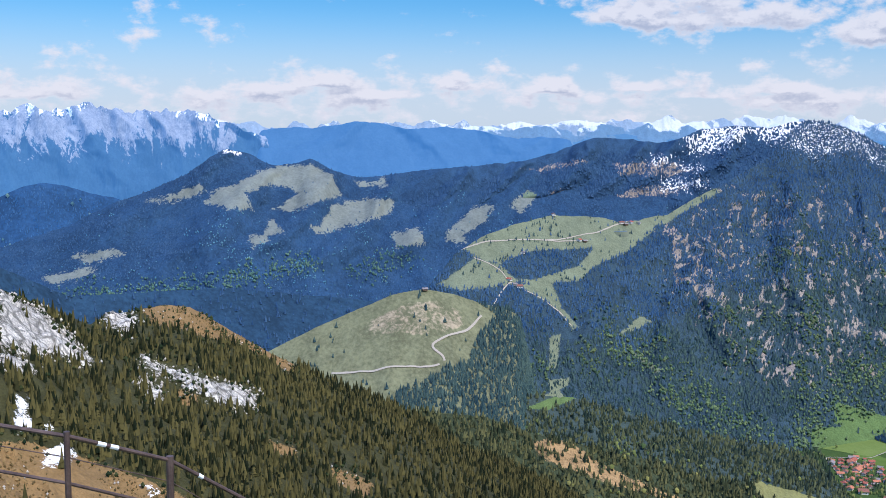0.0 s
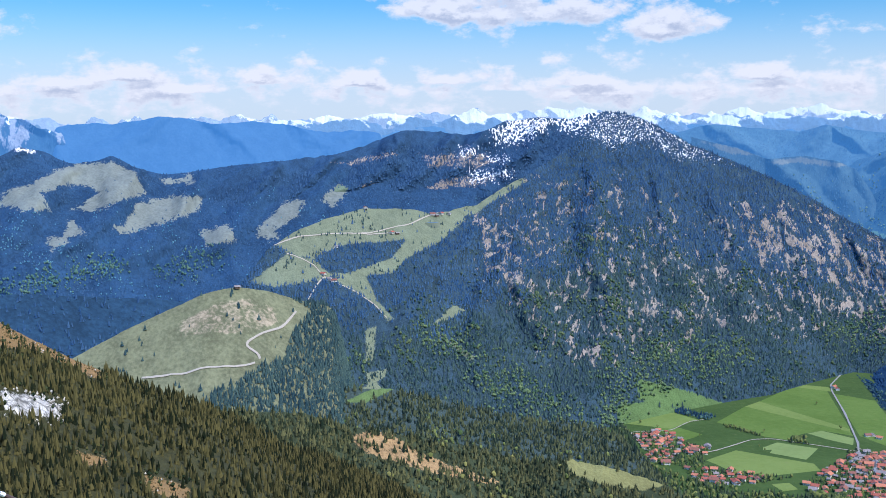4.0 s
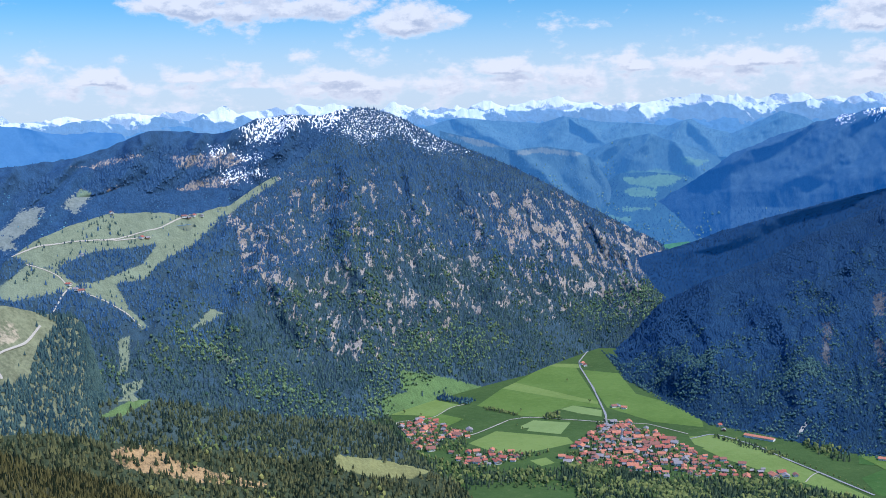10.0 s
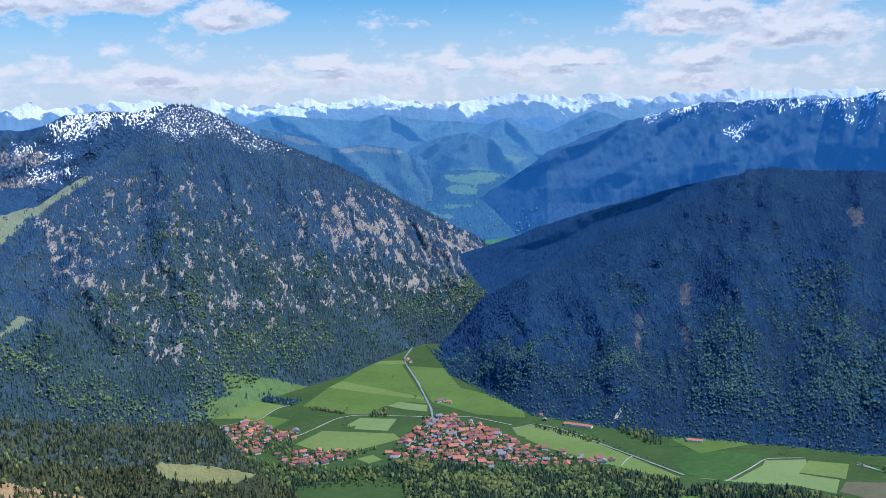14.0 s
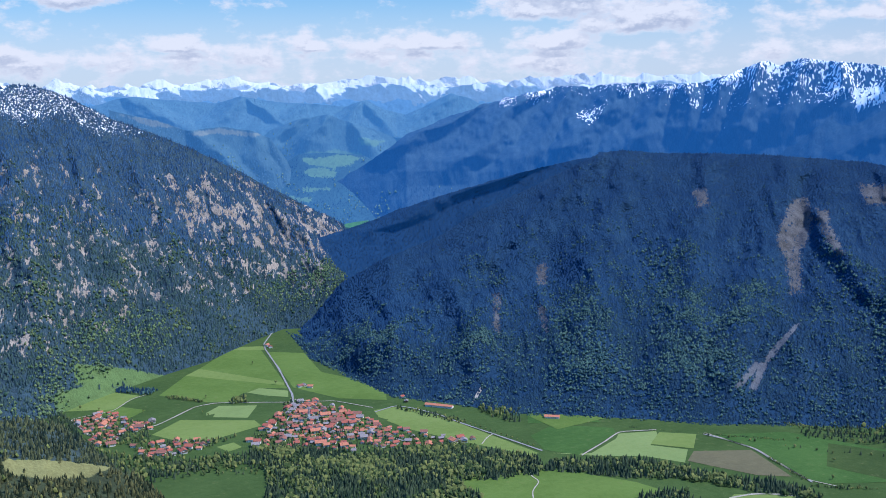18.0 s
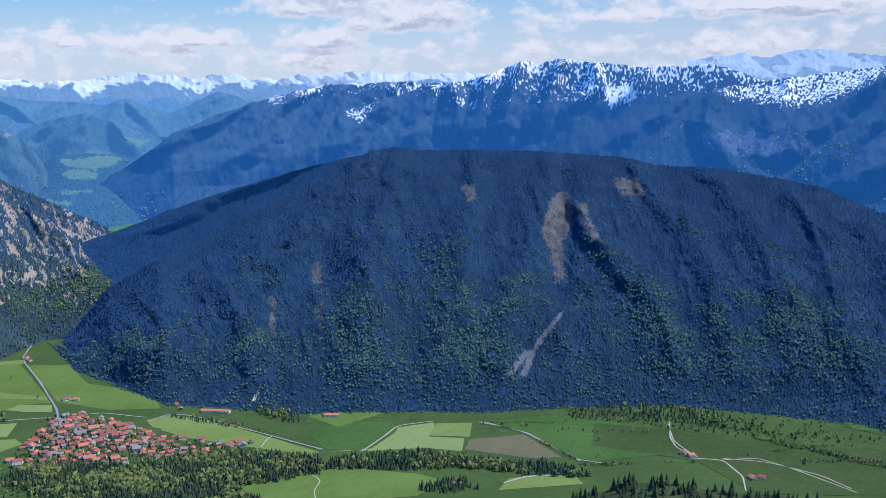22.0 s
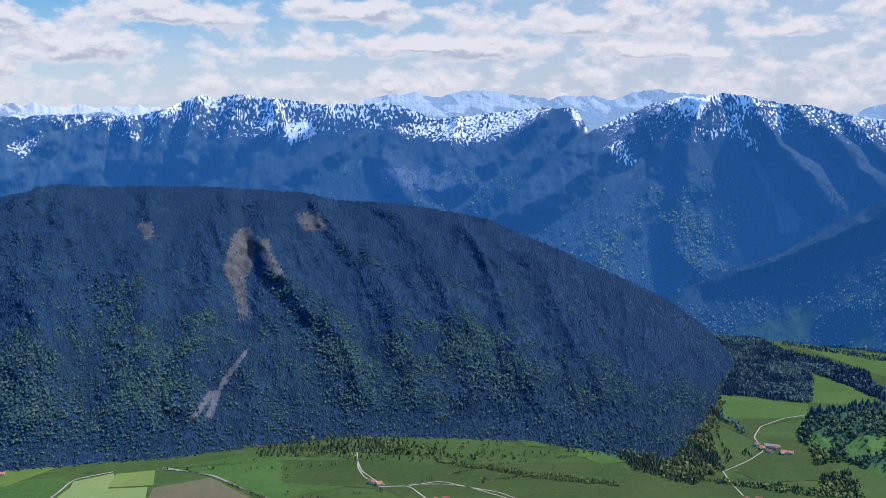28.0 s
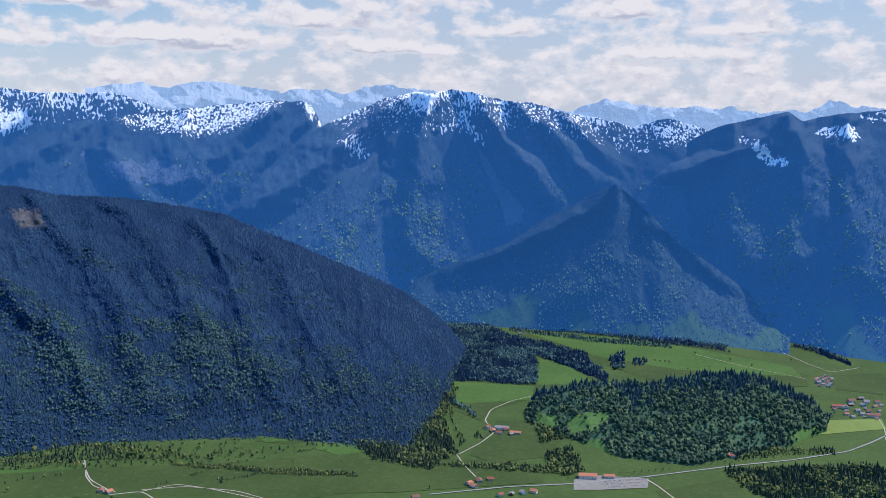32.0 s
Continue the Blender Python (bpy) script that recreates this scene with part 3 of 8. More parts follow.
R, A = np.meshgrid(gr, ga, indexing="ij")
GZ = ground_height(R, A)
def turf(name, a, b, scale=0.02, dry=(0.16, 0.14, 0.06)):
    """Grass with mowing stripes, tufts and drier patches."""
    m, nt, bs = material(name)
    o = nt.nodes.new("ShaderNodeTexCoord").outputs["Object"]
    n1, n2, n3 = noise_node(nt, o, scale * 0.3, 5), noise_node(nt, o, scale * 3, 5, 0.65), noise_node(nt, o, scale * 40, 3)
    k = math_node(nt, "ADD", math_node(nt, "MULTIPLY", n1, 0.5), math_node(nt, "ADD", math_node(nt, "MULTIPLY", n2, 0.35), math_node(nt, "MULTIPLY", n3, 0.15)))
    c = mix_node(nt, ramp_node(nt, k, 0.38, 0.62), a, b)
    c = mix_node(nt, math_node(nt, "MULTIPLY", ramp_node(nt, n2, 0.58, 0.75), 0.4), c, dry)
    nt.links.new(c, bs.inputs["Base Color"])
    bn = nt.nodes.new("ShaderNodeBump")
    bn.inputs["Distance"].default_value = 1.2
    nt.links.new(n2, bn.inputs["Height"])
    nt.links.new(bn.outputs[0], bs.inputs["Normal"])
    return m


meadow_mat = turf("valley_meadow", (0.044, 0.074, 0.014), (0.064, 0.1, 0.021))
co = np.stack([R * np.sin(np.radians(A)), R * np.cos(np.radians(A)), GZ], -1).reshape(-1, 3)
ground = tagged(new("ground", mesh_of("ground", co, grid_faces(*R.shape)[:, ::-1], meadow_mat)), "wide green valley floor of meadows below steep slopes", "ground", kind="structure")

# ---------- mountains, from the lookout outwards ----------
AIR, FAR_AIR = (0.035, 0.14, 0.4), (0.11, 0.3, 0.62)  # haze colours, emitted by far ground and trees
NEAR_WOOD, NEAR_LEAF = foliage("spruce_near", (0.01, 0.014, 0.005), (0.1, 0.085, 0.026), lift=0.25, vary=0.65), foliage("leaf_near", (0.07, 0.1, 0.02), (0.16, 0.18, 0.035), lift=0.25, vary=0.65)
LOW_WOOD, LOW_LEAF = foliage("spruce_low", (0.017, 0.03, 0.022), (0.095, 0.103, 0.042), lift=0.4, vary=0.5), foliage("leaf_low", (0.06, 0.09, 0.028), (0.165, 0.185, 0.05), lift=0.5, vary=0.5)
# spruce colour pushed to blue to stand in for haze
MID_HAZED_WOOD, MID_LEAF = foliage("spruce_mid_hazed", (0.024, 0.06, 0.125), (0.064, 0.115, 0.175), lift=1.0), foliage("leaf_mid", (0.03, 0.062, 0.06), (0.085, 0.12, 0.075), lift=0.5, vary=0.5)
# blue in these leaf colours is painted haze
DARK_HAZED_WOOD, DARK_HAZED_LEAF = foliage("spruce_dark_hazed", (0.015, 0.043, 0.098), (0.03, 0.068, 0.122), lift=2.2, vary=0.25), foliage("leaf_dark_hazed", (0.026, 0.06, 0.068), (0.085, 0.138, 0.1), vary=0.5)
# blue haze and some cloud shade are put into these leaf colours
FAR_HAZED_WOOD, FAR_HAZED_LEAF = foliage("spruce_far_hazed", (0.02, 0.05, 0.11), (0.05, 0.095, 0.16), lift=1.0, vary=0.3), foliage("leaf_far_hazed", (0.075, 0.188, 0.275), (0.138, 0.263, 0.275))
# trees of the hazy ridges, their haze painted as emission
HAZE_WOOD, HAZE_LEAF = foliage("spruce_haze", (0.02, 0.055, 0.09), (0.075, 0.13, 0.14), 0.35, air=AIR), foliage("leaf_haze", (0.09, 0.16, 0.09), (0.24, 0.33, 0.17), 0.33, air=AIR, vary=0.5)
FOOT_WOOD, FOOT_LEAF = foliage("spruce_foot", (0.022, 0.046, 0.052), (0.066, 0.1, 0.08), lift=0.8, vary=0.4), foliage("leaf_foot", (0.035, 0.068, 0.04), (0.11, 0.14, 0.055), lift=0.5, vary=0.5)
GRAVEL = plain("gravel", (0.4, 0.345, 0.26), 0.95, 0.3, 0.12)
ASPHALT = plain("pale_asphalt", (0.27, 0.255, 0.225), 0.9, 0.2, 0.12)


def open_land(m, key, outlines, drop=0.0, cap=9.0, rib=0.0):
    """Open ground inside outlines of bearing and drop; a low cap leaves it broken up, rib ties it to ribs (or gullies)."""
    for o in outlines:
        inside = polygon_depth(m.A, m.E, o)
        d = np.minimum(inside, cap) - drop
        if rib:
            d = np.where(inside > -0.25, d + rib * (m.rib - 0.62), -1.0)
        m.lay(key, d)


flank = Mount([(-27.15, -6.95), (-23.34, -8.05), (-20.94, -9.12), (-19.02, -10.09), (-18.16, -9.54), (-17.01, -9.5), (-15.26, -9.21), (-13.79, -9.41), (-12.01, -10.52), (-9.9, -11.79), (-8.37, -12.58), (-5.88, -13.69), (-3.99, -14.32), (-1.14, -15.69), (1.1, -17.02), (3.66, -17.86), (5.58, -18.69), (8.13, -19.74), (13, -22.5), (20, -26)], [(-27, 480), (-17, 620), (-9, 700), (9, 900), (20, 950)], [(-27, 270), (9, 400), (20, 420)], foot_z=[(-27, 640), (9, 570), (20, 520)], step=0.09, rows=140, seed=2, gully=16, wave=45, shape=1.0, rough=0.06, back=900)
open_land(flank, "rock", [
    [(-23.35, -8.28), (-22.56, -8.75), (-21.36, -9.39), (-20.7, -10.15), (-19.88, -10.77), (-19.62, -11.37), (-18.93, -11.99), (-19.37, -12.26), (-20.46, -11.46), (-21.57, -11.48), (-22.38, -11.25), (-23.45, -10.98)],
    [(-18.3, -9.69), (-17.73, -9.47), (-16.73, -9.81), (-16.89, -10.49), (-17.75, -10.36)],
    [(-16.54, -11.83), (-15.77, -12.32), (-14.15, -12.84), (-12.51, -13.5), (-11.15, -13.8), (-10.39, -14.42), (-10.86, -14.82), (-12.07, -14.57), (-12.98, -14.23), (-13.87, -13.74), (-15.05, -13.03), (-16.21, -12.38)],
    [(-16.52, -13.37), (-15.5, -13.66), (-15.52, -14.3), (-16.1, -13.92)],
    [(-23.46, -11.4), (-22.26, -11.77), (-21.73, -12.24), (-22.01, -12.51), (-23.48, -11.83)]])
open_land(flank, "meadow", [
    [(-15.99, -9.34), (-14.97, -9.22), (-13.64, -9.5), (-12.01, -10.52), (-9.9, -11.85), (-8.37, -12.67), (-8.37, -12.89), (-9.91, -12.24), (-11.42, -11.14), (-12.62, -10.8), (-13.8, -10.16), (-14.97, -9.58)],
    [(-16.28, -9.42), (-14.67, -9.17), (-13.49, -9.42), (-11.26, -10.84), (-8.36, -12.58), (-8.52, -13.03), (-11.11, -11.51), (-12.62, -11.1), (-14.1, -10.6), (-15.86, -10.15)],
    [(-23.62, -15.74), (-21.99, -15.91), (-20.06, -16.65), (-18.08, -17.54), (-16.35, -18.25), (-14.28, -19.32), (-14.32, -21.53), (-25.94, -20.21), (-25.73, -15.38)],
    [(-6.21, -18.18), (-4.62, -18.66), (-3.99, -19.11), (-4.31, -19.75), (-6.21, -18.77)], [(-9.8, -16.59), (-8.4, -17.08), (-8.25, -17.53), (-9.65, -17.13)],
    [(-14.76, -13.7), (-13.58, -14.05), (-13.59, -14.64), (-14.33, -14.46)]], -0.02)
open_land(flank, "snow", [
    [(-22.95, -13.65), (-22.33, -13.68), (-22.26, -14.19), (-22.55, -14.45), (-22.1, -14.91), (-22.52, -15.3), (-22.91, -14.7), (-22.63, -14.44)], [(-21.31, -16.26), (-20.61, -16.18), (-20.07, -16.74), (-20.36, -17.19), (-21.48, -16.94)], [(-16.21, -18.78), (-15.71, -18.87), (-15.77, -19.09), (-16.19, -19.03)], [(-21.41, -14.97), (-21.13, -15.06), (-21.14, -15.34), (-21.42, -15.26)]], -0.03)
crag = np.clip((flank.cover["rock"] + 0.15) * 4, 0, 1)
flank.z = flank.z + crag * (ridged(flank.x / 9, (flank.y + flank.z) / 9, 61, 4) - 0.5) * 7
flank.build("near_flank", land("flank_ground", (0.055, 0.052, 0.018), (0.27, 0.165, 0.06), (0.68, 0.6, 0.49), grain=0.22, fray=0.6, bump=2.5, ragged=0.5, cracks=0.16), "steep near flank with pale rock, dry grass and snow remains")
plant(flank, "spruce_forest", 3.5, 6.0, (NEAR_WOOD, NEAR_LEAF), rng, ("dense dark spruce forest on the near flank", ""), broad=0, shape=SLIM, margin=0.1, rock_soft=0.08, rock_keep=0.12)

DRY_GRASS, STONE = foliage("dry_grass", (0.1, 0.07, 0.025), (0.3, 0.2, 0.08), lift=0.4, vary=0.6), plain("limestone_block", (0.56, 0.5, 0.41), 0.95, 0.6, 0.35, 0.5)
DWARF_PINE = foliage("dwarf_pine", (0.012, 0.022, 0.008), (0.05, 0.06, 0.02), lift=0.3, vary=0.5)
for name, key, lo, hi, gap, tall, mat, share, label in (("grass_tufts", "meadow", 0.0, 9, 1.5, 0.9, DRY_GRASS, 0.6, "tufts of dry yellow grass on the near flank"), ("stone_blocks", "rock", -0.5, 0.25, 2.6, 1.5, STONE, 0.35, "pale limestone blocks round the crags"), ("meadow_stones", "meadow", -0.15, 9, 5, 1.0, STONE, 0.35, "pale stones in the dry grass"), ("dwarf_pines", "meadow", -0.5, 0.5, 3.0, 1.7, DWARF_PINE, 0.55, "low dark dwarf pines at the edge of the grass"), ("crag_pines", "rock", -0.9, 0.3, 3.2, 1.9, DWARF_PINE, 0.3, "low dark dwarf pines among the crags")):
    i, j, fi, fj = flank.scatter(gap, rng)
    d = flank.sample(key, i, j, fi, fj)
    p = np.stack([flank.sample(q, i, j, fi, fj) for q in "xyz"], 1)
    ok = (d > lo) & (d < hi) & (rng.random(len(d)) < share * np.clip((fbm(p[:, 0] / 14, p[:, 1] / 14, 71, 3) - 0.3) * 4, 0, 1.5))
    p[:, 2] -= 0.2
    forest(name, p[ok], tall, mat, LUMP, rng, label, "plants" if mat is not STONE else "stones", 0.6)

HILLSIDE_WOOD, HILLSIDE_LEAF = foliage("spruce_hillside", (0.016, 0.025, 0.012), (0.115, 0.11, 0.04), lift=0.3, vary=0.5), foliage("leaf_hillside", (0.1, 0.12, 0.03), (0.24, 0.22, 0.06), lift=0.4, vary=0.5)
foothill = Mount([(-6.36, -14.36), (-4.1, -14.56), (-1.8, -15.17), (2.39, -15.44), (5.45, -16.33), (8.57, -16.88), (11.74, -17.4), (14.94, -18.16), (17.17, -17.93), (19.4, -18.24), (22.58, -19.02), (24.48, -20.08), (28, -25)], [(-7, 1350), (10, 1400), (28, 1500)], [(-7, 1000), (28, 1000)], foot_z=100, step=0.1, rows=110, seed=4, gully=45, wave=110, shape=0.8, rough=0.12, back=900, taper=(1, 0))
open_land(foothill, "rock", [
    [(4.82, -16.6), (6.07, -16.29), (7.32, -16.55), (8.88, -17.49), (10.47, -18.12), (12.38, -18.75), (13.98, -19.2), (13.01, -19.55), (10.46, -19.16), (8.55, -18.67), (6.67, -18.16), (5.11, -17.5)],
    [(-0.72, -18.3), (1.69, -18.77), (2.9, -19.43), (0.15, -19.23)]], 0.2, 0.3)
open_land(foothill, "pasture", [[(16.92, -18.06), (18.45, -17.82), (20.04, -18.29), (22.58, -18.96), (21.32, -19.36), (19.1, -19.14), (17.5, -18.73)]], -0.03)
foothill.build("foothill", land("foothill_ground", (0.045, 0.055, 0.025), (0.12, 0.16, 0.04), (0.30, 0.19, 0.08), grain=0.06, fray=0.25, bump=3.0, pasture=(0.2, 0.19, 0.065)), "wooded foothill with a brown clearing")
plant(foothill, "foothill_forest", 4.9, 9, (HILLSIDE_WOOD, HILLSIDE_LEAF), rng, ("mixed forest on the foothill", "light green broadleaved trees on the foothill"), broad=0.08)

lower_wood = Mount([(1.8, -14.51), (3.33, -14.14), (7.35, -14.29), (11.76, -15.29), (14.93, -15.91), (18.11, -16.03), (20.02, -16.59), (21.29, -17.59), (22.58, -19.02), (23.85, -20.12), (26, -24)], [(0, 2050), (12, 2150), (20, 2250), (26, 2000)], [(0, 1550), (26, 1600)], foot_z=10, step=0.1, rows=90, seed=5, gully=40, wave=120, shape=0.9, rough=0.1, back=300, taper=(1.5, 0))
open_land(lower_wood, "meadow", [[(4.54, -14.94), (6.11, -14.25), (7.21, -13.38), (7.35, -14.29), (5.78, -14.99)], [(2.9, -12.92), (4.58, -13.29), (4.42, -13.65), (3.05, -13.23)]])
lower_wood.build("lower_woods", land("lower_wood_ground", (0.05, 0.07, 0.06), (0.12, 0.17, 0.05), (0.3, 0.22, 0.12), grain=0.05, fray=0.3, bump=3.0), "wooded lower slope between the alp and the village")
plant(lower_wood, "lower_forest", 6.6, 11, (LOW_WOOD, LOW_LEAF), rng, ("mixed spruce forest on the lower slope", "light green broadleaved trees on the lower slope"), broad=0.3)

alp = Mount([(-13.26, -13.47), (-10.82, -12.37), (-9.29, -11.65), (-7.12, -10.62), (-4.62, -9.57), (-2.75, -8.8), (-1.19, -8.55), (0.38, -8.78), (2.27, -9.38), (3.52, -9.51), (4.79, -10.41), (6.38, -11.74)], [(-13, 2100), (7, 2250)], [(-13, 1750), (7, 1700)], foot_z=40, step=0.08, rows=110, seed=6, gully=22, wave=160, shape=0.85, rough=0.04, back=500, taper=(2, 2.5))
open_land(alp, "rock", [[(-5.25, -11.26), (-4.31, -10.03), (-2.12, -9.11), (-0.24, -8.94), (1.02, -9.55), (1.34, -10.63), (-0.22, -11.26), (-2.74, -11.27), (-4.31, -11.42)]], 0.3, 0.3)
alp.lay("meadow", np.full(alp.E.shape, -0.5))
open_land(alp, "wood", [[(0.38, -8.54), (2.27, -9.53), (2.91, -9.98), (1.98, -10.92), (1.37, -12.47), (0.11, -12.79), (-0.52, -13.25), (-3.05, -14.33), (-3.04, -17.34), (9.93, -17), (6.67, -11.12), (3.52, -9.05)]])
alp.build("alp_hill", land("alp_ground", (0.165, 0.165, 0.085), (0.12, 0.16, 0.08), (0.29, 0.235, 0.145), grain=0.03, fray=0.2, bump=2.0), "rounded grassy alp hill with a gravel track")
i, j, fi, fj = alp.scatter(4.8, rng)
p = np.stack([alp.sample(q, i, j, fi, fj) for q in "xyz"], 1)
wd = alp.sample("wood", i, j, fi, fj)
lone = rng.random(len(p)) < np.where(wd > 0, 0.95, 0.007 * np.clip((fbm(p[:, 0] / 50, p[:, 1] / 50, 19, 3) - 0.45) * 12, 0, 4))
forest("alp_forest", p[lone], 10, FOOT_WOOD, CONIFER, rng, "spruces on the flank of the grassy hill")
ribbon("alp_track", alp, [(-6.29, -13.14), (-3.71, -13.01), (-1.13, -12.86), (-0.27, -12.67)], 4.5, GRAVEL, "pale gravel track across the alp", "track")
ribbon("alp_track", alp, [(0.01, -12.49), (0.01, -12.15), (-0.63, -11.91), (-0.79, -11.66), (-0.29, -11.32), (1.28, -10.87), (1.63, -10.47), (2.03, -10)], 5, GRAVEL, "winding pale gravel track on the alp", "track")

peak_front = Mount([(-4.62, -10.95), (-2.75, -9.57), (-0.87, -8.33), (0.52, -6.61), (2.22, -5.51), (4.07, -4.86), (5.91, -4.4), (8.36, -4.48), (9.58, -4.76), (11.97, -4.25), (13.7, -3.15), (14.7, -2.68), (17.07, -1.18), (18.14, 0.26), (18.9, 0.8), (19.97, 0.68), (21.03, 0.35), (21.95, -0.14), (23.47, -0.95), (24.99, -1.55), (27.08, -2.44), (29.16, -3.47), (30.92, -4.47), (32.95, -5.6), (34.09, -6.2), (34.92, -6.58), (36.4, -7.48), (37.57, -8.21), (38.16, -8.79), (38.6, -9.97)], [(-5, 2450), (6, 3000), (10, 3100), (14.7, 3450), (19, 4000), (30, 3980), (39, 3950)], [(-5, 1900), (5, 2150), (20, 2640), (28, 3050), (32, 3420), (39, 3430)], step=0.1, rows=160, seed=8, gully=45, wave=170, shape=1.0, rough=0.07, back=420, taper=(3, 0), ribs=(18, 1.6, 0.35, 20, 0.0), calm=(4, 13), grit=12, spurs=[
    ([(17.2, -2.47), (14.64, -5.47), (14.52, -8.55), (16.87, -12.34)], 63, 1.3), ([(18.75, -2.21), (18.32, -6.21), (19.46, -9.96), (18.74, -13.02)], 63, 1.2), ([(21.85, -1.97), (22.39, -5.7), (23.56, -9.44), (21.92, -12.49)], 63, 1.2), ([(24.61, -3.27), (26.1, -6.69), (26.68, -10.1), (25.08, -12.54)], 58, 1.2), ([(28.29, -4.56), (29.79, -7.96), (30.7, -10.71)], 53, 1.0), ([(31.63, -5.67), (33.74, -7.96), (34.64, -10.06)], 47, 0.9),
    ([(12.2, -5.38), (10.29, -7.44), (8.36, -10.06), (7.34, -12.39)], 53, 1.2), ([(13.99, -6.37), (12.65, -9.08), (11.93, -11.48), (12.43, -14.24)], 53, 1.1)])
open_land(peak_front, "meadow", [[(-0.47, -8.29), (1.06, -7.26), (1.58, -6.82), (3.12, -7.23), (4.12, -7.99), (3.82, -8.24), (2.45, -8.42), (0.91, -8.62)], [(0.89, -6.24), (2.4, -5.23), (4.75, -4.54), (6.1, -4.34), (9.12, -4.37), (11.23, -4.42), (11.4, -5.02), (9.81, -6.4), (8.18, -7.12), (7.38, -7.97), (4.5, -8.23), (3.65, -7.81), (3.18, -7.14), (1.61, -6.76)], [(9.28, -4.61), (11.96, -3.94), (14.33, -2.69), (14.71, -2.98), (13.29, -3.85), (11.98, -4.7), (9.9, -5.21)], [(4.13, -8.23), (5.83, -8.01), (6.55, -9.53), (7.4, -10.49), (7.07, -10.59), (6.21, -9.54), (4.82, -8.71)]])
open_land(peak_front, "meadow", [[(5.83, -11.06), (6.42, -10.86), (6.27, -12.69), (5.84, -12.8)], [(3.01, -12.63), (3.89, -12.7), (4.56, -13.08), (4.06, -13.27)], [(5.79, -13.38), (6.97, -13.19), (6.98, -13.52), (5.96, -14.19)], [(9.6, -10.74), (10.75, -9.73), (11.4, -10.03), (9.75, -10.92)]])
open_land(peak_front, "meadow", [[(9.7, -11.32), (10.07, -11.45), (11.93, -12.57), (11.64, -12.8)], [(4.4, -14.69), (6.42, -13.87), (6.75, -14.31), (4.88, -15.28)]])
open_land(peak_front, "pasture", [[(20.95, -13.54), (23.78, -14.11), (25.83, -14.68), (25.5, -15.43), (23.45, -15.02), (20.92, -14.67)], [(19.79, -15.03), (21.87, -14.63), (24.08, -15.42), (22.47, -16.31), (19.92, -16.25)]])
island = polygon_depth(peak_front.A, peak_front.E, [(3.02, -7.08), (4.78, -6.37), (7.31, -6.22), (8.16, -6.11), (7.33, -7.15), (4.81, -7.97), (3.81, -7.9)])
peak_front.cover["meadow"] = np.minimum(peak_front.cover["meadow"], -island)
crags = polygon_depth(peak_front.A, peak_front.E, [(12.24, -4.47), (15.94, -3.36), (19.03, -3.45), (23.96, -4.8), (27.06, -4.24), (30.12, -4.89), (32.83, -5.83), (36.1, -7.03), (37.57, -8.51), (35.53, -10.05), (31.92, -10.4), (28.23, -10.1), (24.48, -10.69), (21.94, -11.57), (18.76, -12.4), (16.27, -11.7), (14.5, -9.16), (12.71, -7.55)])
dense = np.maximum(polygon_depth(peak_front.A, peak_front.E, [(27.67, -4.86), (30.11, -5.2), (33.73, -6.14), (37.28, -8.52), (34.34, -9.76), (30.09, -9.19), (27.02, -7.94)]), polygon_depth(peak_front.A, peak_front.E, [(12.5, -5.4), (14, -6.07), (15.11, -9.19), (15.67, -11.06), (14.45, -10.39), (13.02, -7.56)]))
pale = 1.5 * (ridged(peak_front.flow[0] * 4.2, peak_front.flow[1] * 1.1, 91, 4) - 0.7) + 0.9 * (fbm(peak_front.A * 2.2, peak_front.E * 2.2, 92, 5, 0.6) - 0.5)
peak_front.lay("rock", pale + np.clip(crags * 0.22, -0.6, 0.0) + np.clip(dense * 0.2, -0.12, 0.1) - 0.06)
open_land(peak_front, "snow", [[(17.37, 0.26), (18.89, 1.02), (21.03, 0.56), (22.87, -0.65), (21.05, -0.87), (19.22, -1.18), (17.68, -0.51)]], 0.34, 0.27)
open_land(peak_front, "snow", [[(19.81, 0.56), (21.33, 0.56), (24.08, -0.95), (25.59, -2), (22.89, -1.87), (20.75, -0.81)]], 0.42, 0.25)
# bluish floor and greyed meadow colours carry painted haze
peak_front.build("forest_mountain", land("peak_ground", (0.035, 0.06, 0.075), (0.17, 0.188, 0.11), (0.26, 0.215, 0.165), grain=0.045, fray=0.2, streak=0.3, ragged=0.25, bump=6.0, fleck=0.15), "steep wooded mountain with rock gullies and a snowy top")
# blue trees high, greener ones low: haze graded by the leaf colour
plant(peak_front, "mountain_forest", 6.6, 9, (MID_HAZED_WOOD, MID_LEAF), rng, ("dense spruce forest on the steep mountain", "light green broadleaved trees on the mountain"), broad=0.02, vmin=0.36, fade=0.1, crown=LUMP, leaf=0.9)
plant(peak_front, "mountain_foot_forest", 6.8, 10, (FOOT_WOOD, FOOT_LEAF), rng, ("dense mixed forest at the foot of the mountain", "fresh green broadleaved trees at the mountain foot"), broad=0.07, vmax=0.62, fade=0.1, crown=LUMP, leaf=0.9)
FRESH_LEAF = foliage("leaf_fresh", (0.06, 0.1, 0.045), (0.145, 0.19, 0.075), lift=0.6, vary=0.5)
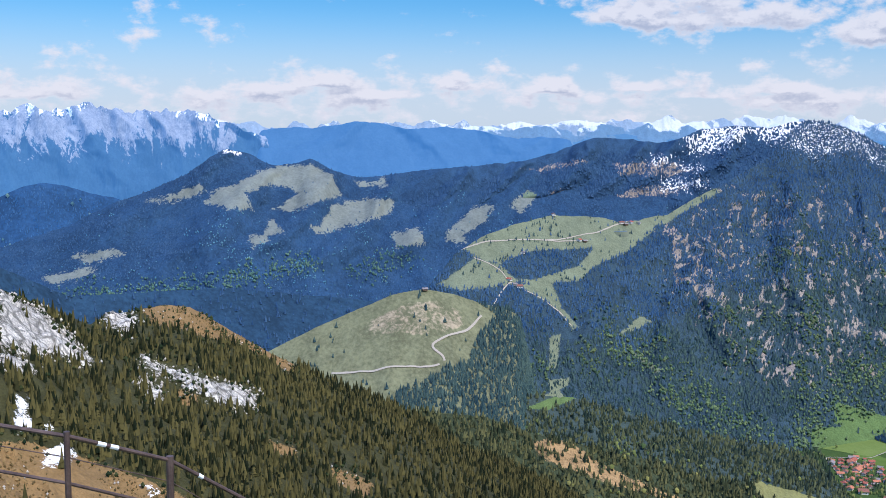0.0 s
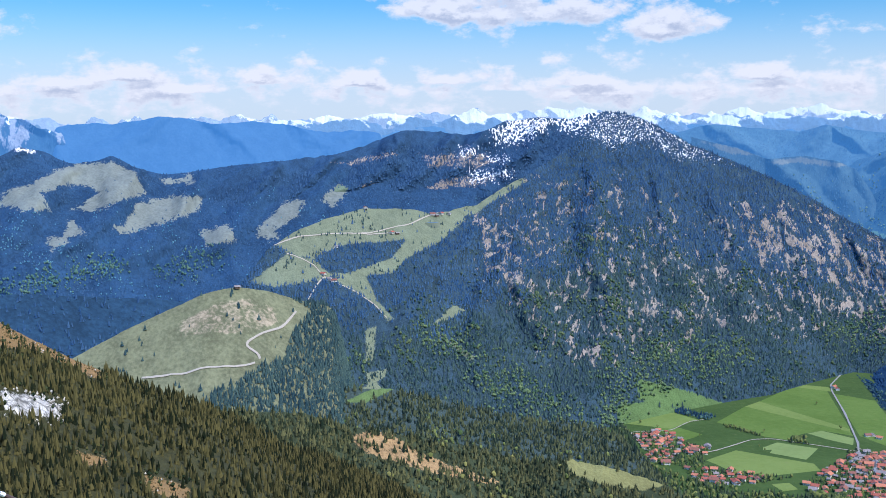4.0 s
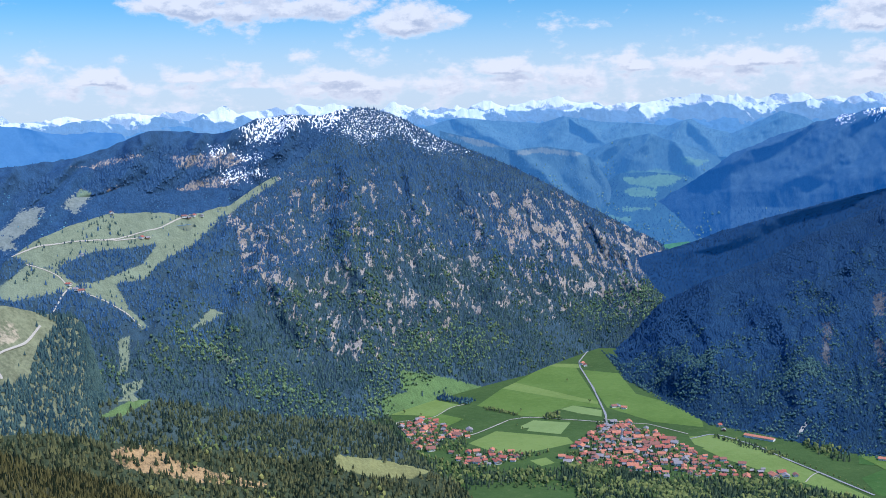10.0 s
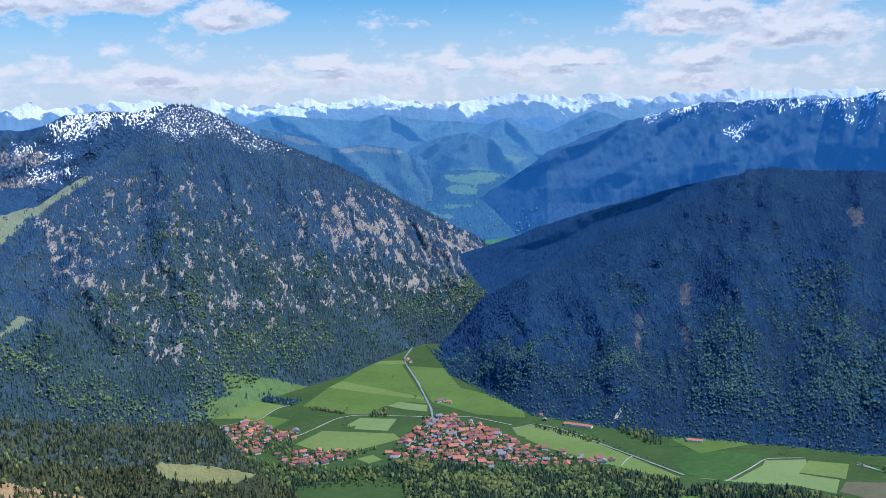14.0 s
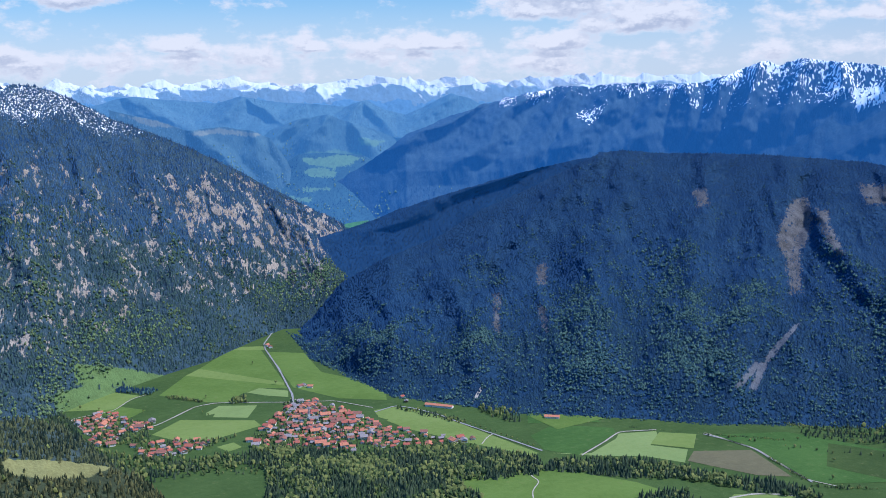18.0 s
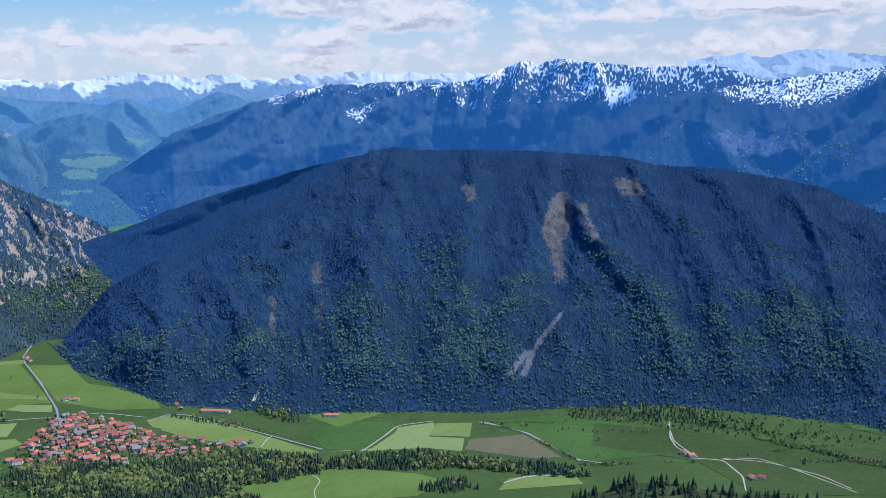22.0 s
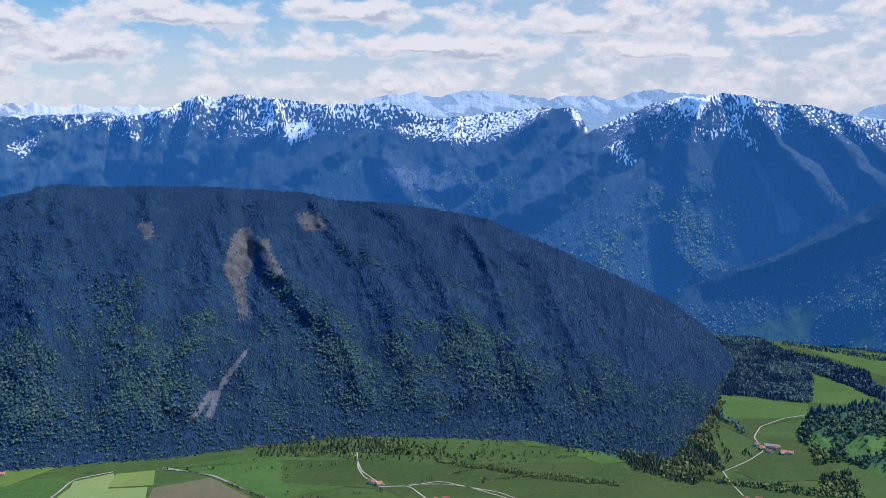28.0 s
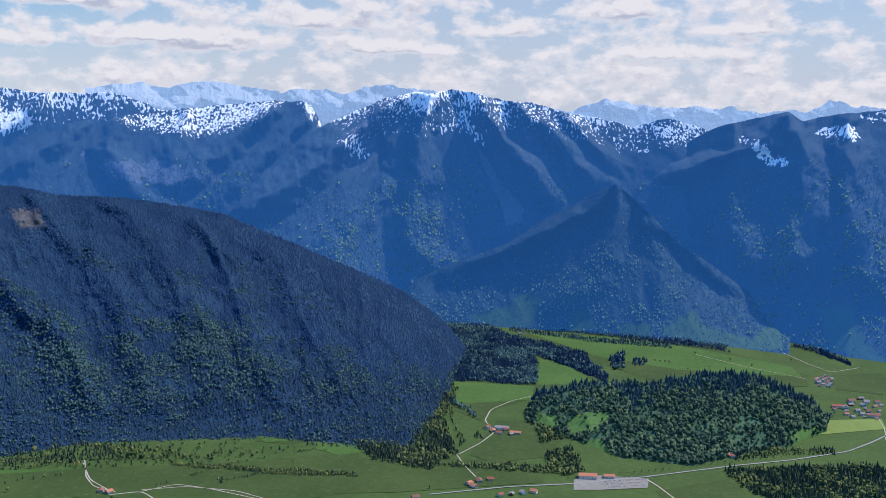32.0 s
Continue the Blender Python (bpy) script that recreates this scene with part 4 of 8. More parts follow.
grove(peak_front, "fresh_grove", [[(19.01, -12.82), (21.71, -13.16), (23.21, -13.95), (21.95, -14.53), (20.68, -14.44), (20.27, -16.49), (18.82, -16.36)], [(33.74, -8.86), (36.71, -9.42), (38.18, -10.57), (37.32, -11.79), (34.35, -10.97), (31.93, -11.31), (30.7, -10.71)], [(20.67, -11.84), (25.1, -11.31), (26.97, -12.24), (25.06, -13.45), (21.27, -13.09)], [(11.36, -13.65), (14.36, -13.17), (17.38, -15.28), (18.87, -16.29), (15.96, -16.28), (12.92, -15.04)], [(2.95, -12.75), (4.51, -12.41), (5.47, -12.99), (3.6, -13.96)], [(8.52, -10.76), (10.68, -11.28), (12.54, -12.69), (12.26, -13.3), (9.48, -12.24)]], 8, 8.5, FRESH_LEAF, rng, "fresh green broadleaved wood on the mountain slope")
i, j, fi, fj = peak_front.scatter(7, rng)
p = np.stack([peak_front.sample(q, i, j, fi, fj) for q in "xyz"], 1)
d = peak_front.sample("meadow", i, j, fi, fj)
ok = (d > 0.02) & (rng.random(len(d)) < np.clip((fbm(p[:, 0] / 38, p[:, 1] / 38, 29, 4) - 0.53) * 2.2, 0.004, 0.5))
forest("meadow_spruces", p[ok], 8, FOOT_WOOD, CONIFER, rng, "loose dark spruces on the high meadows")
for line in ([(1.58, -6.82), (3.12, -7.48), (3.47, -8.06), (3.98, -8.39), (5.17, -8.89), (6.21, -9.54), (6.75, -10.2), (7.4, -10.49)], [(0.89, -6.24), (2.41, -5.88), (4.77, -5.78), (6.96, -5.8), (7.82, -5.78)], [(5.45, -5.83), (8.47, -5.28), (9.46, -4.82), (9.94, -4.66)], [(2.03, -10), (2.59, -9.53), (3.29, -8.4), (3.66, -8.12)]):
    ribbon("mountain_road", peak_front, line, 3.6, GRAVEL, "pale road over the high meadows", "road", 1.2)

peak_back = Mount([(-7, -6.5), (-4, -4.6), (-2, -3), (-0.22, -1.99), (4.21, -1.47), (5.72, -1.05), (7.09, -0.51), (8.16, -0.14), (9.99, -0.27), (11.83, -0.42), (13.68, 0.32), (15.52, 0.5), (17.06, 0.41), (18.13, 0.71), (18.9, 0.8), (19.97, 0.68), (21.03, 0.35)], [(-7, 3600), (-1, 3700), (10, 3950), (19, 4010), (22, 4050)], [(-7, 3150), (10, 3250), (22, 3600)], step=0.08, rows=150, seed=9, gully=35, wave=110, shape=1.0, rough=0.08, back=300, ribs=(12, 1.8, 0.3, 8, 0.0), grit=8, spurs=[
    ([(7.98, -0.25), (7.02, -1.87), (5.52, -3), (3.47, -4.1)], 80, 1.3), ([(10.62, -0.47), (9.51, -1.94), (7.81, -3.54)], 70, 1.1), ([(13.04, 0.22), (11.62, -1.4), (9.89, -3.17)], 75, 1.1), ([(15.77, 0.31), (14.8, -1.19), (13.54, -2.37)], 70, 1.0), ([(4.18, -1.62), (2.98, -2.9), (1.24, -4.28)], 70, 1.2), ([(1.11, -1.95), (0.21, -3.36), (-0.96, -4.73)], 60, 1.1)])
open_land(peak_back, "snow", [[(12.75, -0.14), (14.91, 0.56), (16.14, 0.35), (15.37, -0.51), (14.14, -1), (13, -0.82)]], 0.16, 0.17)
open_land(peak_back, "snow", [[(16.14, 0.56), (18.13, 0.87), (18.9, 0.86), (18.75, -0.2), (17.37, -0.36), (16.45, -0.05)], [(11.21, -1.18), (12.13, -1.19), (11.98, -1.58), (10.9, -1.58)], [(11.51, -2.35), (13.98, -2.35), (13.98, -2.91), (11.82, -2.97)], [(12.59, -1.58), (13.83, -1.59), (13.68, -1.89), (12.75, -1.89)]], 0.22, 0.2)
open_land(peak_back, "rock", [[(7.81, -3.72), (10.28, -2.66), (13.67, -2.35), (14.6, -2.35), (12.43, -3.28), (9.34, -4.19), (7.8, -4.49)], [(3.59, -2.62), (4.78, -2.93), (5.07, -3.7), (3.85, -4.29), (3.12, -3.68)], [(5.38, -2.94), (7.05, -2.95), (6.89, -3.5), (5.52, -3.55)], [(8.75, -1.43), (11.83, -1.19), (13.68, -1.89), (12.44, -2.35), (9.36, -2.35)], [(3.9, -1.87), (7.54, -1.18), (8.14, -1.58), (4.79, -2.33)]], 0.25, 0.25)
open_land(peak_back, "meadow", [[(0.41, -5.14), (1.48, -3.96), (2.67, -3.82), (2.19, -4.88), (1.14, -5.46)], [(3.56, -3.9), (4.48, -3.08), (5.01, -3.3), (4.15, -4.39)], [(1.02, -4.55), (2.07, -3.81), (3.26, -3.68), (4.15, -4.15), (3.24, -4.89), (2.04, -5.18)], [(-0.03, -5.43), (0.86, -5.15), (1.13, -5.76), (-0.05, -5.88)]])
# the summit's blue floor colour is painted haze
peak_back.build("snowy_summit", land("summit_ground_hazed", (0.03, 0.065, 0.12), (0.16, 0.2, 0.12), (0.28, 0.225, 0.17), grain=0.07, fray=0.3, streak=0.25, bump=6.0, fleck=0.14), "rounded summit ridge with old snow fields and dark woods")
plant(peak_back, "summit_forest", 9, 8, (FAR_HAZED_WOOD, FAR_HAZED_LEAF), rng, ("blue green woods below the summit", ""), broad=0, vmax=0.93, shape=CONE)

east_hills = Mount([(-30, -7), (-24, -6.2), (-19.99, -4.93), (-17.72, -3.8), (-16, -3.22), (-13.96, -2.33), (-12.77, -1.43), (-11.88, -0.95), (-10.69, -1.18), (-9.5, -1.82), (-8.29, -1.72), (-7.38, -1.41), (-6.16, -2.08), (-4.62, -2.47), (-2.77, -2.24), (-0.92, -1.98), (1.24, -1.81), (3.4, -1.63), (5.24, -1.52), (8, -1.7), (12, -2.5)], [(-30, 3650), (-8, 3800), (12, 3900)], [(-30, 2500), (12, 2700)], step=0.1, rows=120, seed=12, gully=30, wave=150, rough=0.06, back=300, grit=8, spurs=[
    ([(-11.87, -1.13), (-13.66, -2.64), (-16.02, -4.12), (-19.18, -5.83)], 80, 1.8), ([(-9.49, -2.03), (-11.02, -3.85), (-12.83, -5.66), (-15.51, -7.41)], 70, 1.6), ([(-6.15, -2.02), (-7.08, -3.86), (-8.92, -5.39), (-11.05, -6.9)], 80, 1.6), ([(-2.77, -2.61), (-4.31, -4.78), (-5.86, -6.33), (-8.02, -7.85)], 80, 1.5), ([(0.94, -2.27), (-0.28, -4.45), (-2.13, -6.01), (-4.31, -7.56)], 80, 1.5), ([(4.64, -1.93), (2.82, -3.8), (1.6, -5.05)], 60, 1.4)])
open_land(east_hills, "meadow", [[(0.41, -5.14), (1.48, -3.96), (2.67, -3.82), (2.19, -4.88), (1.14, -5.46)], [(3.56, -3.9), (4.48, -3.08), (5.01, -3.3), (4.15, -4.39)], [(-0.03, -5.43), (1, -5.16), (1.13, -5.91), (0.01, -6.03)], [(-10.93, -2.6), (-8.85, -1.85), (-7.36, -1.7), (-6.17, -2.3), (-5.87, -3.07), (-7.09, -3.52), (-7.99, -3.58), (-8.28, -3.06), (-9.46, -2.85), (-10.94, -3.35), (-10.37, -4.26), (-11.84, -4.15), (-12.98, -3.78), (-12.39, -3.19)]])
open_land(east_hills, "meadow", [[(-6.8, -4.9), (-6.18, -3.89), (-4.66, -3.68), (-2.83, -3.68), (-3.14, -4.45), (-5.28, -5.12), (-6.81, -5.35)], [(-16.09, -3.8), (-13.25, -2.83), (-12.91, -3.13), (-14.69, -3.76)], [(-11.16, -2.7), (-9.2, -1.78), (-7.99, -1.78), (-8.44, -2.33), (-9.81, -2.79), (-10.71, -2.85)], [(-12.8, -3.54), (-11.6, -2.79), (-11.31, -3.4), (-12.51, -3.85)]])
open_land(east_hills, "meadow", [[(-9.52, -4.16), (-7.69, -3.25), (-5.85, -2.78), (-5.7, -3.4), (-7.08, -3.86), (-8.61, -4.41)], [(-6.63, -5.09), (-5.55, -4.01), (-3.08, -3.6), (-3.01, -4.22), (-4.62, -4.84), (-6.17, -5.18)], [(-16.01, -3.76), (-13.38, -2.94), (-13.09, -3.09), (-14.27, -3.53)], [(-2.92, -5.55), (-1.52, -5.14), (-1.14, -6.01), (-2.76, -6.32)]])
open_land(east_hills, "meadow", [[(-9.52, -4.62), (-8.92, -5.39), (-10.14, -5.84)], [(-4.93, -2.69), (-3.39, -2.55), (-3.08, -2.92), (-4.62, -2.93)]])
open_land(east_hills, "meadow", [[(-21.3, -7.51), (-19.77, -7.22), (-18.43, -7.15), (-19.23, -7.65), (-20.9, -7.93)], [(-7.54, -5.15), (-5.85, -5.03), (-4.62, -4.78), (-5.85, -5.34), (-7.09, -5.46)], [(-10.74, -5.68), (-9.53, -5.45), (-9.83, -5.94), (-10.59, -6.29)], [(-19.75, -6.55), (-17.78, -6.16), (-16.93, -6.36), (-18.93, -6.9)]])
open_land(east_hills, "snow", [[(-12.32, -0.89), (-11.28, -0.88), (-10.69, -1.27), (-11.88, -1.28)]], 0.15)
# dark blue floor and greyish meadows: haze and cloud shade as base colour
east_hills.build("east_hills", land("east_ground_hazed", (0.026, 0.06, 0.115), (0.185, 0.2, 0.165), (0.25, 0.25, 0.25), grain=0.025, bump=5.0, ragged=0.85), "wooded hills with pale alpine meadows")
plant(east_hills, "hill_forest", 8.2, 5.2, (FAR_HAZED_WOOD, FAR_HAZED_LEAF), rng, ("blue green forest on the distant hills", "light broadleaved trees on the distant hills"), broad=0.16, crown=LUMP, shape=CONE)
ribbon("hill_track", east_hills, [(-8.92, -4.47), (-7.39, -3.71), (-6.62, -3.24), (-5.85, -3.09)], 7, GRAVEL, "pale track on the distant alp", "track", 1.5)
HILL_LEAF = foliage("leaf_hill", (0.05, 0.11, 0.09), (0.115, 0.185, 0.115))
grove(east_hills, "light_grove", [[(-17.35, -8.38), (-14.81, -8.04), (-11.03, -7.41), (-7.43, -6.72), (-6.83, -7.34), (-10.45, -8.33), (-13.41, -9.28), (-16.82, -9.13)], [(-20.34, -8.52), (-18.71, -8.03), (-17.36, -8.67), (-18.75, -9.18)], [(-5.31, -7.51), (-2.84, -6.61), (-1.6, -6.92), (-4.08, -8.14)]], 8, 8, HILL_LEAF, rng, "light green broadleaved wood at the foot of the hills")
blue_hill = Mount([(-28.28, -4.7), (-23.17, -3.43), (-22.09, -2.87), (-21.01, -2.68), (-19.93, -2.9), (-18.83, -3.26), (-17.44, -3.57), (-14.88, -5.03)], [(-29, 3900), (-14, 3900)], [(-29, 3300), (-14, 3300)], step=0.15, rows=70, seed=13, gully=60, wave=200, rough=0.05, back=300)
# the hill is blue by its base colour, which imitates haze
blue_hill.build("blue_hill", land("blue_hill_hazed", (0.026, 0.068, 0.145), (0.1, 0.16, 0.14), (0.2, 0.2, 0.2), bump=6.0), "low wooded hill with blue haze put into its colour")
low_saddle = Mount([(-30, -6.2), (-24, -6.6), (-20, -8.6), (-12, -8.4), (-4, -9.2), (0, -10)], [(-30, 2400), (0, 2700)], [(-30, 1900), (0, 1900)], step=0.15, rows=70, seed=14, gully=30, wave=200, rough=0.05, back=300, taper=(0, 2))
# dark blue base colour imitates a cloud shadow on the saddle
low_saddle.build("saddle_painted_shade", land("saddle_shade_colour", (0.022, 0.05, 0.085), (0.1, 0.16, 0.14), (0.2, 0.2, 0.2), bump=4.0), "low grassy saddle with cloud shade put into its colour")
plant(low_saddle, "saddle_forest", 20, 11, (FAR_HAZED_WOOD, FAR_HAZED_LEAF), rng, ("scattered dark woods on the saddle", ""), broad=0)

dark_mount = Mount([(32.13, -13.2), (33.71, -11.91), (35.3, -10.13), (37.81, -8.82), (39.07, -8.38), (40.95, -7.63), (42.84, -6.41), (45.64, -5.19), (48.73, -3.66), (49.65, -3.2), (50.87, -3.11), (51.36, -3.16), (52.69, -3.26), (54.73, -3.28), (57.73, -3.32), (59.1, -3.42), (63.01, -3.67), (65.15, -4.15), (68.24, -4.31), (71.35, -4.78), (73.52, -5.23), (76.02, -6.3), (78.81, -7.49), (81.27, -8.5), (83.1, -9.35), (84.63, -10.35), (85.54, -11.05), (86.76, -12.47)], [(32, 3450), (38, 3300), (50, 3650), (66, 3600), (80, 3430), (87, 3430)], [(32, 3430), (33.4, 3000), (35.5, 2770), (38, 2570), (45, 2410), (56, 2390), (66, 2480), (76, 2440), (83.5, 2300), (85.2, 2600), (87, 3300)], foot_z=-4, step=0.1, rows=150, seed=15, gully=45, wave=200, rough=0.04, shape=1.12, back=420, ribs=(16, 0.9, 0.1, 60, 0.0), grit=8, spurs=[
    ([(50.2, -3.22), (46.16, -6.5), (42.17, -9.37), (39.13, -12.15), (36.74, -14.28)], 90, 2.5), ([(47.37, -6.23), (45.17, -8.9), (43.4, -11.83), (42.65, -15.37)], 60, 1.62), ([(51.41, -3.55), (49.64, -7.2), (48.91, -11.48), (48.63, -15.72)], 68, 2),
    ([(55.73, -3.29), (54.44, -7.29), (54.06, -11.62), (53.99, -16.51)], 68, 2), ([(59.45, -3.62), (58.5, -7.33), (57.22, -11.66), (56.23, -15.94)], 60, 1.75), ([(60.84, -6.25), (62.56, -8.87), (65.22, -11.6), (66.67, -15.2)], 68, 1.62),
    ([(63.76, -3.94), (66.54, -7.29), (68.74, -10.9), (69.75, -15.67)], 60, 1.88), ([(67.71, -4.53), (70.46, -7.52), (72.04, -11.38), (72.76, -15.49)], 56, 1.88), ([(71.87, -5.39), (73.97, -8.02), (75.23, -11.22), (75.95, -14.98)], 52, 1.88),
    ([(75.63, -6.78), (77.13, -9.36), (78.64, -12.17), (79.58, -14.66)], 45, 1.88), ([(60.22, -12.12), (60.22, -14.12), (60.06, -16.56)], 34, 3), ([(60.22, -4.55), (60.06, -8.26), (60.38, -11.66)], -45, 1.12)])
open_land(dark_mount, "rock", [[(59.55, -5.77), (60.26, -5.58), (60.51, -6.99), (59.99, -8.5), (60.23, -10.33), (59.65, -10.54), (59.36, -8.82), (58.89, -7.64)], [(60.85, -6.24), (61.28, -6.23), (61.45, -6.96), (62.22, -8.41), (61.93, -8.42), (61.04, -7.27)], [(62.77, -4.87), (64.01, -4.99), (64.38, -5.76), (63.22, -5.68)], [(46.2, -9.37), (46.64, -9.37), (46.58, -10.3), (46.2, -10.3)]], -0.06, 0.12, 0.2)
open_land(dark_mount, "rock", [[(43.75, -10.91), (44.12, -10.92), (44.05, -13.08), (43.73, -12.77)], [(46.27, -11.54), (46.58, -11.69), (46.65, -12.92), (46.43, -12.77)], [(54.53, -5.31), (55.13, -5.15), (55.29, -5.91), (54.85, -6.06)]], -0.06, 0.12, 0.2)
open_land(dark_mount, "meadow", [[(60.19, -12.06), (59.94, -12.15), (58.95, -13.26), (58.15, -14.37), (57.7, -15.65), (58.08, -15.65), (58.6, -14.28), (59.49, -13.05)], [(58, -14.12), (58.22, -14.43), (57.19, -15.65), (56.94, -15.58)]], -0.01)
open_land(dark_mount, "rock", [[(60.36, -12.35), (61.85, -13.43), (63.37, -15.35), (62.55, -16.29), (60.48, -15.58), (59.29, -15.37), (60.11, -13.54)]], 0.5, 0.3)
# blue woodland floor: haze put into the base colour
dark_mount.build("wooded_mountain", land("dark_ground_hazed", (0.016, 0.042, 0.08), (0.105, 0.108, 0.115), (0.092, 0.088, 0.086), grain=0.05, fray=0.25, streak=0.25, bump=6.0), "broad dark wooded mountain with rock slides")
# lower trees less blue than the upper ones, as painted haze thins downhill
SLOPE_HAZED_WOOD = foliage("spruce_slope_hazed", (0.012, 0.033, 0.064), (0.029, 0.06, 0.08), lift=2.2, vary=0.25)
plant(dark_mount, "dark_forest", 5.0, 4.8, (DARK_HAZED_WOOD, DARK_HAZED_LEAF), rng, ("dense dark forest on the broad mountain", "light green broadleaved trees in the dark forest"), broad=0.13, shape=DOME, vmin=0.22, fade=0.08, crown=LUMP, leaf=1.3, rock_soft=0.09)
plant(dark_mount, "slope_forest", 5.2, 5.0, (SLOPE_HAZED_WOOD, DARK_HAZED_LEAF), rng, ("dense mixed forest on the lower slope of the broad mountain", "light green broadleaved trees on the lower slope"), broad=0.26, shape=DOME, vmax=0.5, fade=0.08, crown=LUMP, leaf=1.35, rock_soft=0.12)
grove(dark_mount, "pale_grove", [[(61.28, -8.01), (62.5, -9.47), (65.44, -11.1), (66.7, -13.94), (65.63, -15.47), (63.79, -12.97), (61.94, -10.09)], [(55.03, -12.13), (57.2, -12.98), (56.95, -15.71), (55.09, -16.08), (54.74, -13.97)], [(47.17, -12.21), (50.33, -13.43), (50.34, -16.19), (47.15, -16.2)], [(51.56, -7.87), (53.43, -8.47), (54.08, -10.93), (52.2, -10.34)], [(53.81, -12.77), (56.95, -13.46), (56.6, -15.89), (53.76, -15.2)], [(71.02, -10.91), (74.35, -11.99), (75.31, -14.9), (72.01, -15.08)]], 8.5, 8.5, DARK_HAZED_LEAF, rng, "pale green broadleaved wood on the ribs of the broad mountain", 0.3, 0.6)
ribbon("gravel_chute", dark_mount, [(43.72, -14.37), (43.4, -15.07), (43.14, -15.83), (42.75, -16.44), (42.59, -16.8)], 9, GRAVEL, "pale gravel chute down through the forest", "gully", 1.5)

# from here outwards the ridges emit painted haze in the air colour
shoulder = Mount([(34.15, -7.65), (36.62, -6.94), (38.49, -6.21), (40.98, -5.47), (44.09, -4.57), (47.19, -3.81), (48.73, -3.5), (50.26, -3.35)], [(34, 3800), (51, 3950)], [(34, 3500), (51, 3500)], step=0.1, rows=80, seed=16, gully=15, wave=120, rough=0.05, back=100, grit=5, spurs=[([(47.16, -3.62), (43.91, -4.66), (41.18, -5.56), (38.4, -6.93), (36.84, -7.38)], 60, 1.2)])
# very dark base colour stands for shade on this ridge
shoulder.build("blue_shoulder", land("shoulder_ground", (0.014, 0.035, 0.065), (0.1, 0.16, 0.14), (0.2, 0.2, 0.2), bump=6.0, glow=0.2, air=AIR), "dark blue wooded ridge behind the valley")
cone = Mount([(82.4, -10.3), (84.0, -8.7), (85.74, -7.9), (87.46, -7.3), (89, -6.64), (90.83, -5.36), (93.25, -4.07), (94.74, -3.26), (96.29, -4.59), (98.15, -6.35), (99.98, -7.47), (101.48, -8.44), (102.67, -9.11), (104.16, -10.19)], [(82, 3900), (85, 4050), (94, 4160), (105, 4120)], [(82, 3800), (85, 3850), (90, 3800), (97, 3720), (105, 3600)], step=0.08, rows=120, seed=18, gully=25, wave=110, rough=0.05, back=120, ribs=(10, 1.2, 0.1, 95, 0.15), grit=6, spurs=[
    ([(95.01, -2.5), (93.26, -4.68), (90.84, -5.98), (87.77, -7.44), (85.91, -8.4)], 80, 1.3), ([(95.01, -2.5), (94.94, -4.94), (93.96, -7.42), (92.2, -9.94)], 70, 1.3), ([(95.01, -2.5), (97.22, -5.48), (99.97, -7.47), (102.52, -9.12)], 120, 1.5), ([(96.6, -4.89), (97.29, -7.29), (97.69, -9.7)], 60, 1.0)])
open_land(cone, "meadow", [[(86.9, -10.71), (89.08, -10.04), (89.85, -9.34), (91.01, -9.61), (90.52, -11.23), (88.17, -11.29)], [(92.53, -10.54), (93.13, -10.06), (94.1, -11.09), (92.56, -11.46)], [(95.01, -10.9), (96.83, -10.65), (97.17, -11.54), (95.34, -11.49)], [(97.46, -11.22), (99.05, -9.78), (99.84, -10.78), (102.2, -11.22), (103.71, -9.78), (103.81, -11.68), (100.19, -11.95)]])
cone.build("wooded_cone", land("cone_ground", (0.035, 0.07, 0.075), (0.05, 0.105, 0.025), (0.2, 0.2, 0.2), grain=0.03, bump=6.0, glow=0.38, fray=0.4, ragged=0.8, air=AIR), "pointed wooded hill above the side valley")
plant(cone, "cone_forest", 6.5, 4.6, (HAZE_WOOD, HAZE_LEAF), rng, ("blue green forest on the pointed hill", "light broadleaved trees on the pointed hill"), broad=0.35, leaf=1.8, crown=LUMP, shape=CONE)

grove(cone, "meadow_trees", [[(86.9, -10.71), (89.08, -10.04), (89.85, -9.34), (91.01, -9.61), (90.52, -11.23), (88.17, -11.29)], [(92.53, -10.54), (94.06, -10.02), (97.13, -10.64), (97.17, -11.54), (92.56, -11.61)], [(97.46, -11.22), (99.05, -9.78), (102.2, -11.22), (103.71, -9.78), (103.81, -11.68), (100.19, -11.95)]], 8, 5.5, HAZE_WOOD, rng, "scattered trees in the meadows under the pointed hill", 0.1, 0.12)
